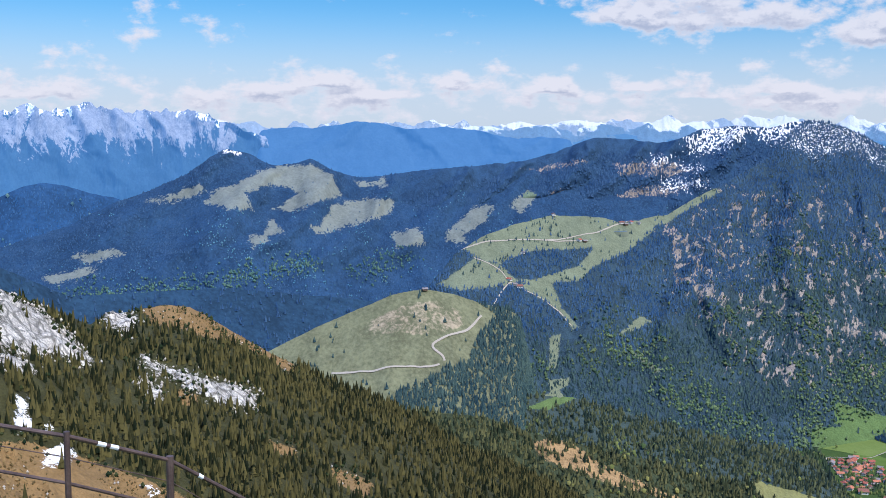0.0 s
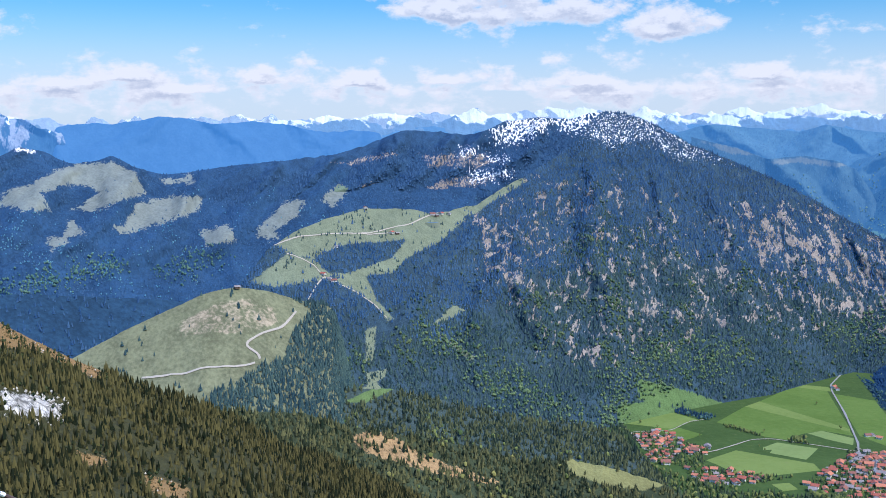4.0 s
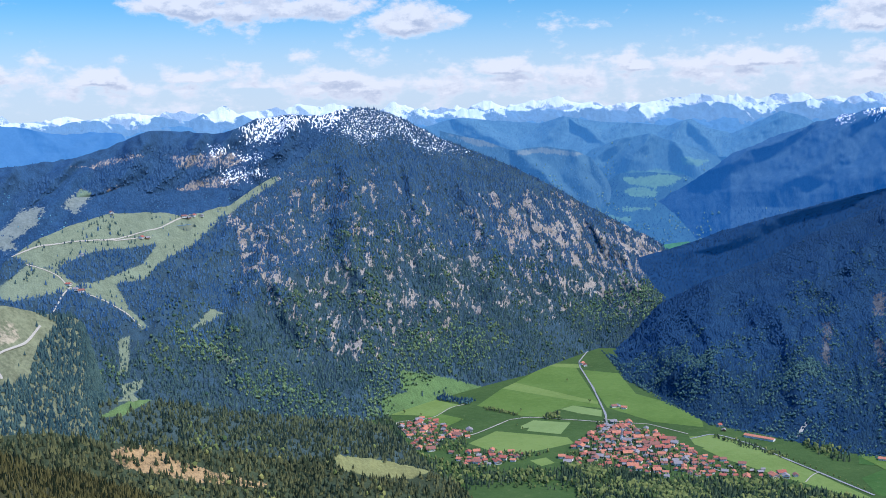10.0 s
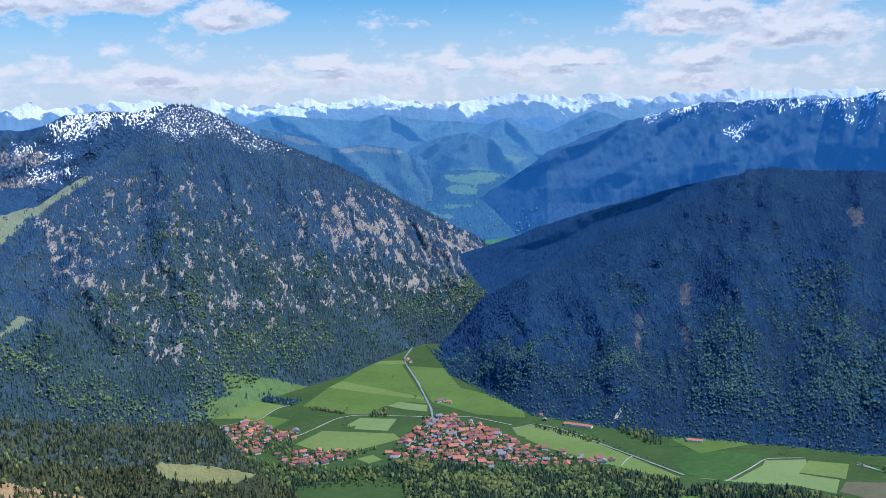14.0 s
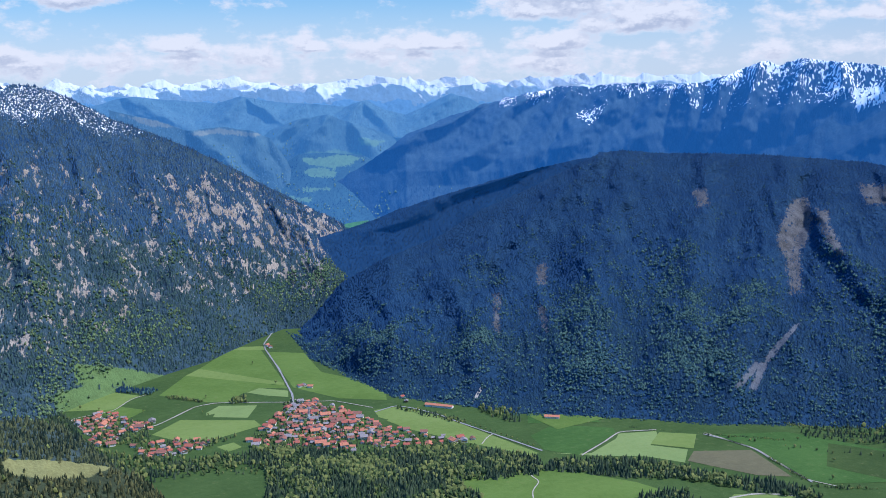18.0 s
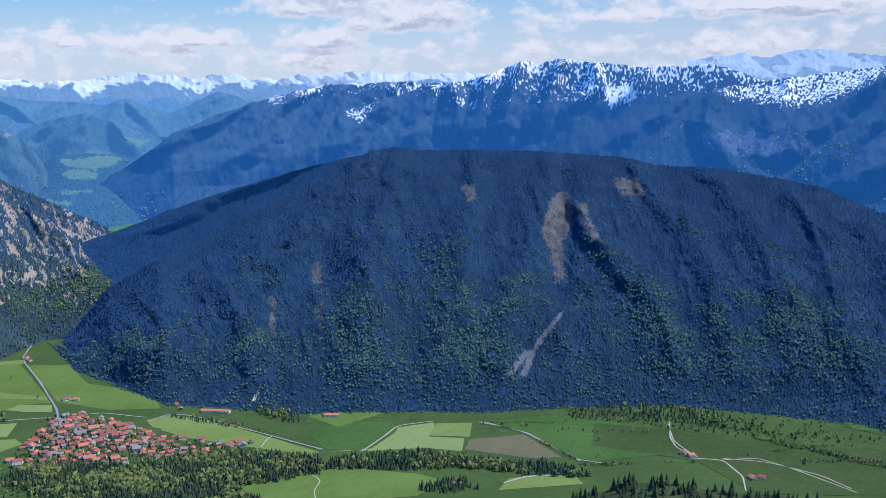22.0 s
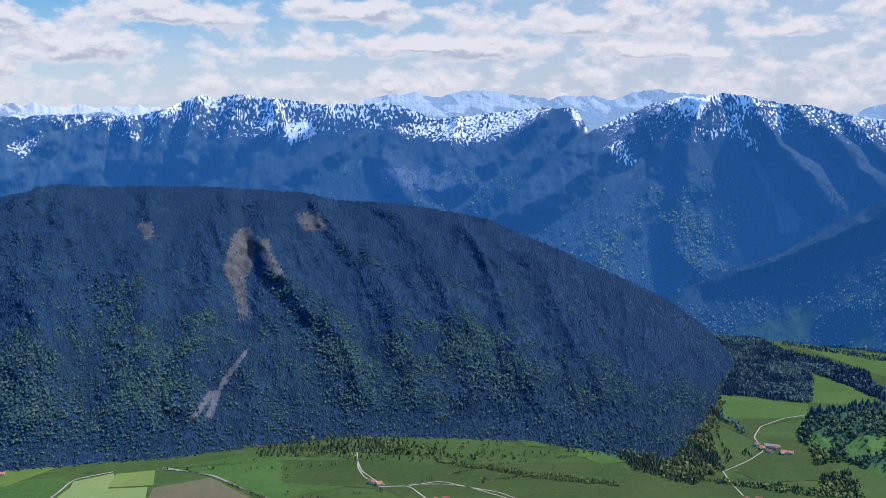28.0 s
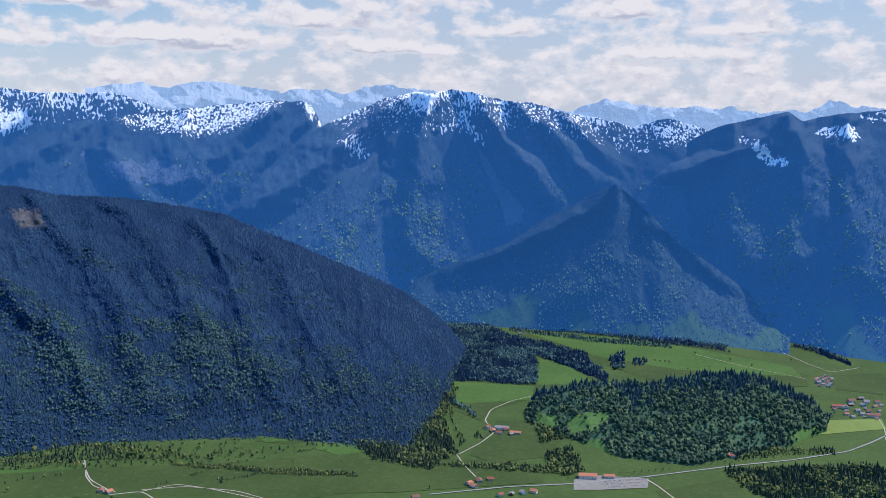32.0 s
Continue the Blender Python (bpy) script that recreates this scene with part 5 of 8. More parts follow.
snow_ridge = Mount([(32.38, -6.22), (34.84, -4.76), (36.7, -3.72), (39.18, -2.07), (41.04, -1.32), (43.19, -0.57), (45.65, 0.02), (47.79, 0.4), (49.01, 0.3), (50.82, 0.5), (52.62, 0.36), (54.7, 0.41), (56.16, 0.84), (57.93, 1.55), (58.74, 1.25), (59.72, 1.61), (61.82, 1.35), (63.19, 1.19), (64.54, 1.03), (66.12, 1.05), (67.96, 1.15), (69.49, 0.6), (71.03, 0.15), (74.42, -1.22)], [(32, 4250), (39, 4250), (46, 4550), (75, 4650)], [(32, 4150), (36, 4150), (39, 3950), (48, 3950), (54, 4200), (75, 4250)], foot_z=[(32, 270), (36, 250), (39, 150), (42, 0)], step=0.06, rows=130, seed=20, peaks=(30, 180, 220, 0), gully=20, wave=120, rough=0.13, back=120, taper=(1, 0), ribs=(12, 1.6, 0.3, 60, 0.0), grit=6, spurs=[
    ([(46.03, 0.04), (44.25, -1.27), (43.03, -3.02), (41, -4.14)], 130, 2.0), ([(43.14, -0.67), (40, -2.07), (37.78, -3.17)], 90, 1.6), ([(48.39, 0.32), (47.46, -1.02), (45.92, -2.79), (44.7, -4.26)], 110, 1.5), ([(51.08, 0.6), (49.53, -1.04), (48, -2.53), (46.77, -3.71)], 130, 1.8), ([(53.19, 0.44), (52.23, -1.38), (50.97, -3.19)], 110, 1.5),
    ([(54.1, 0.58), (54.38, -0.79), (54.03, -2.62)], 90, 1.2), ([(56.24, 0.87), (55.6, -0.8), (54.64, -2.93)], 110, 1.3), ([(57.93, 1.46), (57.29, -0.51), (56.49, -2.65)], 120, 1.2), ([(60.23, 1.6), (59.61, 0.08), (58.35, -2.05)], 100, 1.0), ([(61.76, 1.28), (61.76, 0.06), (60.21, -1.45)], 80, 0.9), ([(64.51, 1.1), (63.9, 0.05), (62.68, -0.86)], 70, 1.0)])
drop = snow_ridge.E[snow_ridge.front - 1] - snow_ridge.E
high = np.interp(snow_ridge.A, [43, 45, 50, 54.5, 57, 60, 66, 75], [0.02, 0.8, 1.1, 1.2, 2.2, 2.5, 1.6, 1.2])
snow_ridge.lay("snow", np.where((drop < high) & (high > 0.45), 0.2 - 0.4 * drop / high, -0.6) + 0.6 * (0.6 - snow_ridge.rib) - np.interp(snow_ridge.A, [53, 57], [0.36, 0.2]) + 0.5 * (fbm(snow_ridge.A * 1.3, snow_ridge.E * 2, 3, 4) - 0.5))
open_land(snow_ridge, "snow", [[(60.52, 0.04), (61.44, 0.49), (61.9, -0.12), (61.44, -0.57)], [(62.05, 0.03), (63.26, 0.17), (64.18, -0.29), (62.51, -0.94)], [(54.23, -0.52), (55.14, -0.68), (54.99, -1.07)], [(48.43, -1.22), (49.65, -0.78), (49.02, -1.53)]], 0.05, 0.2, -0.9)
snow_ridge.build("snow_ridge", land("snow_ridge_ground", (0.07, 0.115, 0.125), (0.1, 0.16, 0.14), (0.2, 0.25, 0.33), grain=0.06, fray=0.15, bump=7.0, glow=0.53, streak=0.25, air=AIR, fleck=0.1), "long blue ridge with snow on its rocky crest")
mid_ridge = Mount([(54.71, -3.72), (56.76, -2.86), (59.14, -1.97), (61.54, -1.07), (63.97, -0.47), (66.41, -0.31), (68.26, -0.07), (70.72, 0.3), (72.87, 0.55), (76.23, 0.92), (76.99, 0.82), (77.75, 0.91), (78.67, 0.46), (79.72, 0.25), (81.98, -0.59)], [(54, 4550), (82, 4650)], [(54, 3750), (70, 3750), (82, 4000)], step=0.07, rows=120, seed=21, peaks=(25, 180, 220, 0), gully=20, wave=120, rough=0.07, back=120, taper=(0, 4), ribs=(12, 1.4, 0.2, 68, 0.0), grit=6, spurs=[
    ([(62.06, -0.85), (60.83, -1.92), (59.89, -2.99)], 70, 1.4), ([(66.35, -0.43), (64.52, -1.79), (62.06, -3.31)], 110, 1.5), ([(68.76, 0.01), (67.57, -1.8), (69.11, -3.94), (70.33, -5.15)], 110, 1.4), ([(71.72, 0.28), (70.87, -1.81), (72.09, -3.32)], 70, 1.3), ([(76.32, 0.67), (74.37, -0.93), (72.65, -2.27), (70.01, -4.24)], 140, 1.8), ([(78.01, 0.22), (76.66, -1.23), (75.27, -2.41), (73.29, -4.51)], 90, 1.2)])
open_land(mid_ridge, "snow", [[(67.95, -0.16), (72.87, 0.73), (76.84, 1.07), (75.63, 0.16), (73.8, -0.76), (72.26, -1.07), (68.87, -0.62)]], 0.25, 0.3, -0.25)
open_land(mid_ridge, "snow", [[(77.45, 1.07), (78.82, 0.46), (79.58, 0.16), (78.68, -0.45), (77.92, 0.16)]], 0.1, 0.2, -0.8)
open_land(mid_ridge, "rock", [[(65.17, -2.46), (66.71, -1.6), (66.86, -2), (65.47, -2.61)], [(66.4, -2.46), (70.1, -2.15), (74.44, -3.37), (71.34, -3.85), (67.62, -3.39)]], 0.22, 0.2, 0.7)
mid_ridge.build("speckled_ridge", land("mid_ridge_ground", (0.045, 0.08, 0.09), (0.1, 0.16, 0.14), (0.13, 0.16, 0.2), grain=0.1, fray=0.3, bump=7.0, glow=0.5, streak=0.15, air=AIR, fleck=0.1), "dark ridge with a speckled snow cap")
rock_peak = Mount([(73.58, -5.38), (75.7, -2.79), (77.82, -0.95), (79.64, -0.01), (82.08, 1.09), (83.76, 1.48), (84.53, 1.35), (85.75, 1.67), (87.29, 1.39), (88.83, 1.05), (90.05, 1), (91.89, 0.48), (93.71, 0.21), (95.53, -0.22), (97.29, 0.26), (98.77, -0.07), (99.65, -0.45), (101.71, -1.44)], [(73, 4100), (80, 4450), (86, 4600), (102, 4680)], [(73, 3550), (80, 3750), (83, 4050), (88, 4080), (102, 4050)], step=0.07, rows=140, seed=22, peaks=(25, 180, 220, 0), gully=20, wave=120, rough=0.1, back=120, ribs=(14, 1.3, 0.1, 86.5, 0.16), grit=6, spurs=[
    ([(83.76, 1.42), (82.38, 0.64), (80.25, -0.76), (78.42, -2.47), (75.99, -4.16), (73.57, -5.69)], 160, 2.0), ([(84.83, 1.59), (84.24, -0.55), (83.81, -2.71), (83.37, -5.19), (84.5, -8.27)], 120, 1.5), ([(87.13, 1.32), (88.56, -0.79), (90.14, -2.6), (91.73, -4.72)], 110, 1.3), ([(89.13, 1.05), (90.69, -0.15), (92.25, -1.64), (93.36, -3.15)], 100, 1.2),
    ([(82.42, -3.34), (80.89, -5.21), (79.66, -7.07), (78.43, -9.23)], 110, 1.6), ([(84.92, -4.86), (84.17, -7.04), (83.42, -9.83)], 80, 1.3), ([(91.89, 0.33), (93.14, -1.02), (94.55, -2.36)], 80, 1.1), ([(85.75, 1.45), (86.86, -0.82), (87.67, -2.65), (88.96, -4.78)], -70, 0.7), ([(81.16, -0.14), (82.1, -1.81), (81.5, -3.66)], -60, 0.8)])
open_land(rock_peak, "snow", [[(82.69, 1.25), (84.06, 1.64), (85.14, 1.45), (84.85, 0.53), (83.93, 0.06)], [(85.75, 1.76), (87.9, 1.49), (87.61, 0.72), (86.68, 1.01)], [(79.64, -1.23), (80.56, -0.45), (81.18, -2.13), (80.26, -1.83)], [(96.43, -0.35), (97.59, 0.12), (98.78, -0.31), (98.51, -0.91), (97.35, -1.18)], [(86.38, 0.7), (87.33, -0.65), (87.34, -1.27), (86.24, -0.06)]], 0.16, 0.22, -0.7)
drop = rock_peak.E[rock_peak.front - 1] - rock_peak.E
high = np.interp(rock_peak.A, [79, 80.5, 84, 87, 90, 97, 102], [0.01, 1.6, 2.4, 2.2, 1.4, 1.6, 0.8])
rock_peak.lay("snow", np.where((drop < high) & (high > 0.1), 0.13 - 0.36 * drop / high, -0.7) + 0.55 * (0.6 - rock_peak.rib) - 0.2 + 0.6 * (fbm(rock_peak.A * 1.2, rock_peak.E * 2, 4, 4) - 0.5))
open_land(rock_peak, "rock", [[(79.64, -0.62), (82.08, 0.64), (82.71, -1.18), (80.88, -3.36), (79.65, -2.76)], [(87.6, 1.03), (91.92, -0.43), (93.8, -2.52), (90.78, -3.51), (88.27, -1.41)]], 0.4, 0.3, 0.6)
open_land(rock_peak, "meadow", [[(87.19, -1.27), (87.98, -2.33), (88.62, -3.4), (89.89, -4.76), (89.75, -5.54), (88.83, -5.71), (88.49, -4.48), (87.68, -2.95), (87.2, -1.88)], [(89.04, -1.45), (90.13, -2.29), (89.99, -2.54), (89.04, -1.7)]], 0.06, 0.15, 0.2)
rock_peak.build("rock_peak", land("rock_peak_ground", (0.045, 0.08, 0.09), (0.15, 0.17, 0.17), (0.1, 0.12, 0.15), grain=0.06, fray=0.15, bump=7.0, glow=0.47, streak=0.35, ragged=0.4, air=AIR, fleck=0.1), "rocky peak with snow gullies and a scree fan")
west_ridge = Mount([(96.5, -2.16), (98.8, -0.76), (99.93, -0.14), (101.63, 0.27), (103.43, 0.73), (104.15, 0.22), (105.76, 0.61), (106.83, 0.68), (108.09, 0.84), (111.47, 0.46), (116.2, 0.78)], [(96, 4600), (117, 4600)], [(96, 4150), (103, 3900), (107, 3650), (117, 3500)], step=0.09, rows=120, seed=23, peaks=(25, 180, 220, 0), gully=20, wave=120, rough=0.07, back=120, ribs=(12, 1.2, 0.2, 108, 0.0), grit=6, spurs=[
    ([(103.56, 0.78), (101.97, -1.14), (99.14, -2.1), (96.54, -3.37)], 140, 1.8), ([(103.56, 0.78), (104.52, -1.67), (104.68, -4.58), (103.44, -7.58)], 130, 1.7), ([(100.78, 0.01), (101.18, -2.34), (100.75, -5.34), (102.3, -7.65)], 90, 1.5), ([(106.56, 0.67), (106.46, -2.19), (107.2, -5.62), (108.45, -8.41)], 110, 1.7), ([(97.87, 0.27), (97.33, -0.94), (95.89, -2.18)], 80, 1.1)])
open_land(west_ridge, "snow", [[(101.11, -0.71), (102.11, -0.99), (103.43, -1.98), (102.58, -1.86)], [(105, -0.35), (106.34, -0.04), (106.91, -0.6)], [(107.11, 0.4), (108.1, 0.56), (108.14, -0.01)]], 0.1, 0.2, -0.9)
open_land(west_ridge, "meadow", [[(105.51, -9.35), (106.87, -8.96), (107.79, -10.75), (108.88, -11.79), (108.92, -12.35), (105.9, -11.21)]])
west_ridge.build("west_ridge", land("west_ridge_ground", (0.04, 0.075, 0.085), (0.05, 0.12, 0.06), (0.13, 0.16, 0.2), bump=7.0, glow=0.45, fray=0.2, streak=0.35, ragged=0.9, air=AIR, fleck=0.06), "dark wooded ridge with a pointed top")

# ranges in the far distance: backdrop that glows with painted haze
rocks = Mount([(-26.81, 1.17), (-23.01, 1.1), (-22.5, 0.83), (-21.68, 1.46), (-21.03, 1.13), (-20.36, 1), (-19.8, 1.38), (-18.98, 1.51), (-18.16, 1.18), (-16.76, 1.05), (-14.76, 1.14), (-13.31, 1.1), (-12.15, 0.52), (-10.97, 0.23), (-9.78, -0.21), (-8.88, -0.66), (-7.68, -1.41), (-5.24, -2.32)], [(-27, 4700), (-5, 4700)], [(-27, 4000), (-5, 4000)], step=0.05, rows=120, seed=25, gully=14, wave=70, rough=0.32, back=60, freq=1.3, spiky=True, peaks=(45, 90, 120, 0), ribs=(22, 2.2, 0.1, -18, 0.0), grit=6, spurs=[
    ([(-21.41, 1.41), (-20.92, -0.01), (-20.16, -1.74)], 90, 1.1), ([(-19.25, 1.3), (-18.74, 0.01), (-17.94, -1.45), (-16.85, -2.92)], 100, 1.2), ([(-17.6, 1.04), (-16.5, -0.12), (-15.95, -1.15)], 80, 1.0), ([(-15.62, 0.92), (-14.78, -0.25), (-13.94, -1.44)], 80, 1.0), ([(-13.31, 0.95), (-12.74, -0.24), (-11.88, -1.43)], 80, 1.0), ([(-11.55, 0.52), (-10.38, -0.22), (-8.89, -1.42)], 80, 1.0), ([(-22.48, 1.11), (-22.53, -0.31), (-22.84, -1.73)], 80, 1.0)])
rocks.lay("rock", np.minimum((rocks.E + 0.3) * 0.3, 0.22) + 1.1 * (rocks.rib - 0.62))
rocks.lay("snow", np.minimum((rocks.E - 0.5) * 0.3, 0.12) - 0.3 + 1.0 * (0.62 - rocks.rib))
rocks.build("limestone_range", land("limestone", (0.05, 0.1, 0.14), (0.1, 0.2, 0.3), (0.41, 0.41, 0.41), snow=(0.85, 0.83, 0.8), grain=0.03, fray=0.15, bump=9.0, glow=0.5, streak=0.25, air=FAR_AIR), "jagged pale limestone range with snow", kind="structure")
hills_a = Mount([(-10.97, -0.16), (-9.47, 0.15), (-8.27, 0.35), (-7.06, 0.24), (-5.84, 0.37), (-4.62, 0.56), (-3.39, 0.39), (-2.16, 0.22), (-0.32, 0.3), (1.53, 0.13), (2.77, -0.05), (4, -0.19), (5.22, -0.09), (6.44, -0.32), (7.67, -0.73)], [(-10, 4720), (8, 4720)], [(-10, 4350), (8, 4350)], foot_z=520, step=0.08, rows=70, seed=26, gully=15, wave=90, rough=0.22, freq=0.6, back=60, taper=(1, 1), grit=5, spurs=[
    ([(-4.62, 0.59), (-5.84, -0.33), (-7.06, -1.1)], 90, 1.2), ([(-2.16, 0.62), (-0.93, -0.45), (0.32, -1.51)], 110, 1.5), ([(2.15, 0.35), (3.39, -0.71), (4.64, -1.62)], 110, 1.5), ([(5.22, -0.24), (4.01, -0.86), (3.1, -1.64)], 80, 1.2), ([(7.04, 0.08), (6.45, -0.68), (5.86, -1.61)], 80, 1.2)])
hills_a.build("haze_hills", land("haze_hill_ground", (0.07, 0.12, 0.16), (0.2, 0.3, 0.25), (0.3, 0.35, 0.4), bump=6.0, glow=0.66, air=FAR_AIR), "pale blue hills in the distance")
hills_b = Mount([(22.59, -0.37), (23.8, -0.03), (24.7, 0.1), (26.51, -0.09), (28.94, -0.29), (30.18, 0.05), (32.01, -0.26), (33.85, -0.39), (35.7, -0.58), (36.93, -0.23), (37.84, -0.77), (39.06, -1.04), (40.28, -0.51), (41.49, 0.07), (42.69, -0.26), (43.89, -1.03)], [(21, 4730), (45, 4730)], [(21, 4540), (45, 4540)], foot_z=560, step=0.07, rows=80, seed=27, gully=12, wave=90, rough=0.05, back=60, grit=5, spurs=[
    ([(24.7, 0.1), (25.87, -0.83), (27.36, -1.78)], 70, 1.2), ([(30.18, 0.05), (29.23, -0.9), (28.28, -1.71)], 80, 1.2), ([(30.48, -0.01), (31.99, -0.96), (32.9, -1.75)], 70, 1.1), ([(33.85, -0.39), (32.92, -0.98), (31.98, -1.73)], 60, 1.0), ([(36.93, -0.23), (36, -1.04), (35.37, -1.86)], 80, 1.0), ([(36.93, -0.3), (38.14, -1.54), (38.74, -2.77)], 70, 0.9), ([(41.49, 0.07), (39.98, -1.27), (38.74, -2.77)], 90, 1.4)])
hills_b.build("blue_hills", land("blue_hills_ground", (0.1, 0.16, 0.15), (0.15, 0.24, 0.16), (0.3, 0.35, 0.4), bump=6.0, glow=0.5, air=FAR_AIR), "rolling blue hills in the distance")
hills_c = Mount([(30.4, -2.92), (31.67, -1.78), (33.22, -1.2), (34.77, -0.96), (35.99, -1.44), (37.22, -1.77), (38.44, -2.31), (39.2, -3.4)], [(29, 4530), (40, 4530)], [(29, 4380), (40, 4380)], foot_z=330, step=0.06, rows=80, seed=28, gully=12, wave=90, rough=0.05, back=60, grit=5, spurs=[
    ([(34.77, -0.96), (33.82, -2.07), (33.49, -3.14)], 90, 1.1), ([(33.22, -1.2), (31.96, -2.34), (31.31, -3.56)], 70, 1.0), ([(36.3, -1.51), (36.9, -2.44), (37.05, -3.36)], 70, 0.9)])
open_land(hills_c, "meadow", [[(36.44, -2.28), (37.83, -2.45), (37.36, -2.75), (36.59, -2.62)], [(33.5, -2.99), (35.35, -2.9), (36.59, -3.14), (36.27, -3.53), (33.79, -3.55)]])
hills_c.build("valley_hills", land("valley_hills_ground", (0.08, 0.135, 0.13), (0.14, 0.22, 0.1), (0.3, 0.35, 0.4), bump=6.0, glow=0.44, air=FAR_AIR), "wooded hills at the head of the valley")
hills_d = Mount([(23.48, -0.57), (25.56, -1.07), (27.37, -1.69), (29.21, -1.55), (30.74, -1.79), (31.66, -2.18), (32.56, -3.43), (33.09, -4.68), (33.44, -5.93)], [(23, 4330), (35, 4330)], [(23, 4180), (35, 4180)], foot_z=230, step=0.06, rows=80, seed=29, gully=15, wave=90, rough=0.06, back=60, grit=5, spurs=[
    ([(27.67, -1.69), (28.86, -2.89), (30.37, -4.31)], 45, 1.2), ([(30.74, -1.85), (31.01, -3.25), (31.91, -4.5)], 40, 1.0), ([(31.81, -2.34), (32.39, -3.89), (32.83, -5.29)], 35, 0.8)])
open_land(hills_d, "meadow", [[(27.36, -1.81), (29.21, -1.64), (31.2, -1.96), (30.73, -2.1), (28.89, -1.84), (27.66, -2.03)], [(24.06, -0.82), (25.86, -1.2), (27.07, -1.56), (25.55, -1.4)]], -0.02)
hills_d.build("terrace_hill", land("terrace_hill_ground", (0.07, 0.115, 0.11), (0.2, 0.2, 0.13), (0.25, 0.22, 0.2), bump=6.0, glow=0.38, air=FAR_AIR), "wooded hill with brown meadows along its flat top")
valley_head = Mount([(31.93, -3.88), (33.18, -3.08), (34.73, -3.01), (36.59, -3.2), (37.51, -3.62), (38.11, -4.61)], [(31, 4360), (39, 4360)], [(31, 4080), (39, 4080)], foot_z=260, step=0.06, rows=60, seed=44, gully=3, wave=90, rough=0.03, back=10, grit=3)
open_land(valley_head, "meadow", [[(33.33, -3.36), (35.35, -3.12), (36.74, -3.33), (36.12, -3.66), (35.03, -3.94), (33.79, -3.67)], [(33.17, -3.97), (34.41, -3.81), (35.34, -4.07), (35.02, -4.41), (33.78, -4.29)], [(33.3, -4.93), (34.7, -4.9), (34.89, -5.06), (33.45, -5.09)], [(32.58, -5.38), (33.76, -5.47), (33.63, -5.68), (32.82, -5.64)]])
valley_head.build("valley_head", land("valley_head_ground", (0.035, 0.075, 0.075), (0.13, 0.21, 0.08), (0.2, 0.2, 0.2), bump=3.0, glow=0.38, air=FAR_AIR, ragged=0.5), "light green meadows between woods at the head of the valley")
meadow_gap = Mount([(35.13, -6.98), (35.92, -6.87), (36.85, -6.76), (37.63, -7.01), (38.24, -7.7)], [(35, 3960), (40, 3960)], [(35, 3860), (40, 3860)], foot_z=180, step=0.06, rows=30, seed=46, gully=1, wave=90, rough=0.02, back=10, grit=1)
meadow_gap.lay("meadow", np.full(meadow_gap.E.shape, 0.5))
meadow_gap.build("meadow_gap", land("meadow_gap_ground", (0.04, 0.09, 0.09), (0.1, 0.24, 0.07), (0.2, 0.2, 0.2), bump=3.0, glow=0.2, air=AIR), "small bright meadow in the narrow of the valley")
# palest haze colour, emitted by the chain on the horizon
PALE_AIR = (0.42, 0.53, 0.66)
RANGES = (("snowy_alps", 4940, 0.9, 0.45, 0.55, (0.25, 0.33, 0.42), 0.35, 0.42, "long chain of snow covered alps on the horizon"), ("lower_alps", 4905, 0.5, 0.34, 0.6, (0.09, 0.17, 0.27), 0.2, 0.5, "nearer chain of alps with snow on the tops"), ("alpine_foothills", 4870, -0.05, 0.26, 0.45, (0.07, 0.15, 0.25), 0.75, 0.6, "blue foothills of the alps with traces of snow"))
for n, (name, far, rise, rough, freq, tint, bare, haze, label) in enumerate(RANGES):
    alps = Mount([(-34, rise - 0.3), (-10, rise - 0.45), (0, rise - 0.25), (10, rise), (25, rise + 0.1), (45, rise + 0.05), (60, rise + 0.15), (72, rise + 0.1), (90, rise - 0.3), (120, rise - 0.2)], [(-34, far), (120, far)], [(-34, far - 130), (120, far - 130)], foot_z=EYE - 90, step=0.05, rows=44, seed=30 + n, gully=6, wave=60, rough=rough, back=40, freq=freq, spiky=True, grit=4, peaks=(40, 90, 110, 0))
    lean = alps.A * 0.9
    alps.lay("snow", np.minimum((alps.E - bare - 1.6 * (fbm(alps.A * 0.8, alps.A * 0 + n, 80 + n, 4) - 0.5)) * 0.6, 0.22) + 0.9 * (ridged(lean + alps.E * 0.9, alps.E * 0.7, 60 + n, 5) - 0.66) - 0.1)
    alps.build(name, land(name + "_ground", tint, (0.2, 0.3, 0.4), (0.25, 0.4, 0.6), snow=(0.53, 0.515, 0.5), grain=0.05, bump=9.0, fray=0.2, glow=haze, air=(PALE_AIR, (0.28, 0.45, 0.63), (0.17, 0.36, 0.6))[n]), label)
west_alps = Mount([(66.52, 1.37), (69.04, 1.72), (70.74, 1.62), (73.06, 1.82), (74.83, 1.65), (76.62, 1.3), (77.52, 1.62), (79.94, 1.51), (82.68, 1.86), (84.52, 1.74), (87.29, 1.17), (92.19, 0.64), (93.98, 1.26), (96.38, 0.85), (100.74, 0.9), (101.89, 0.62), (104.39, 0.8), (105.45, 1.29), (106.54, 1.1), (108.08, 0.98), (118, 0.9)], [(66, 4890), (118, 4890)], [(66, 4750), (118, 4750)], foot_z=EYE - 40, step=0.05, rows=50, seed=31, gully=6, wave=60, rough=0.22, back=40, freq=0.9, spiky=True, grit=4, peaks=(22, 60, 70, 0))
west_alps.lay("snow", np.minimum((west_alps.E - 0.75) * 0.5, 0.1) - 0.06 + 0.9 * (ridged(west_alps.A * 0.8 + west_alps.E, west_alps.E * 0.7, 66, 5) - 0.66))
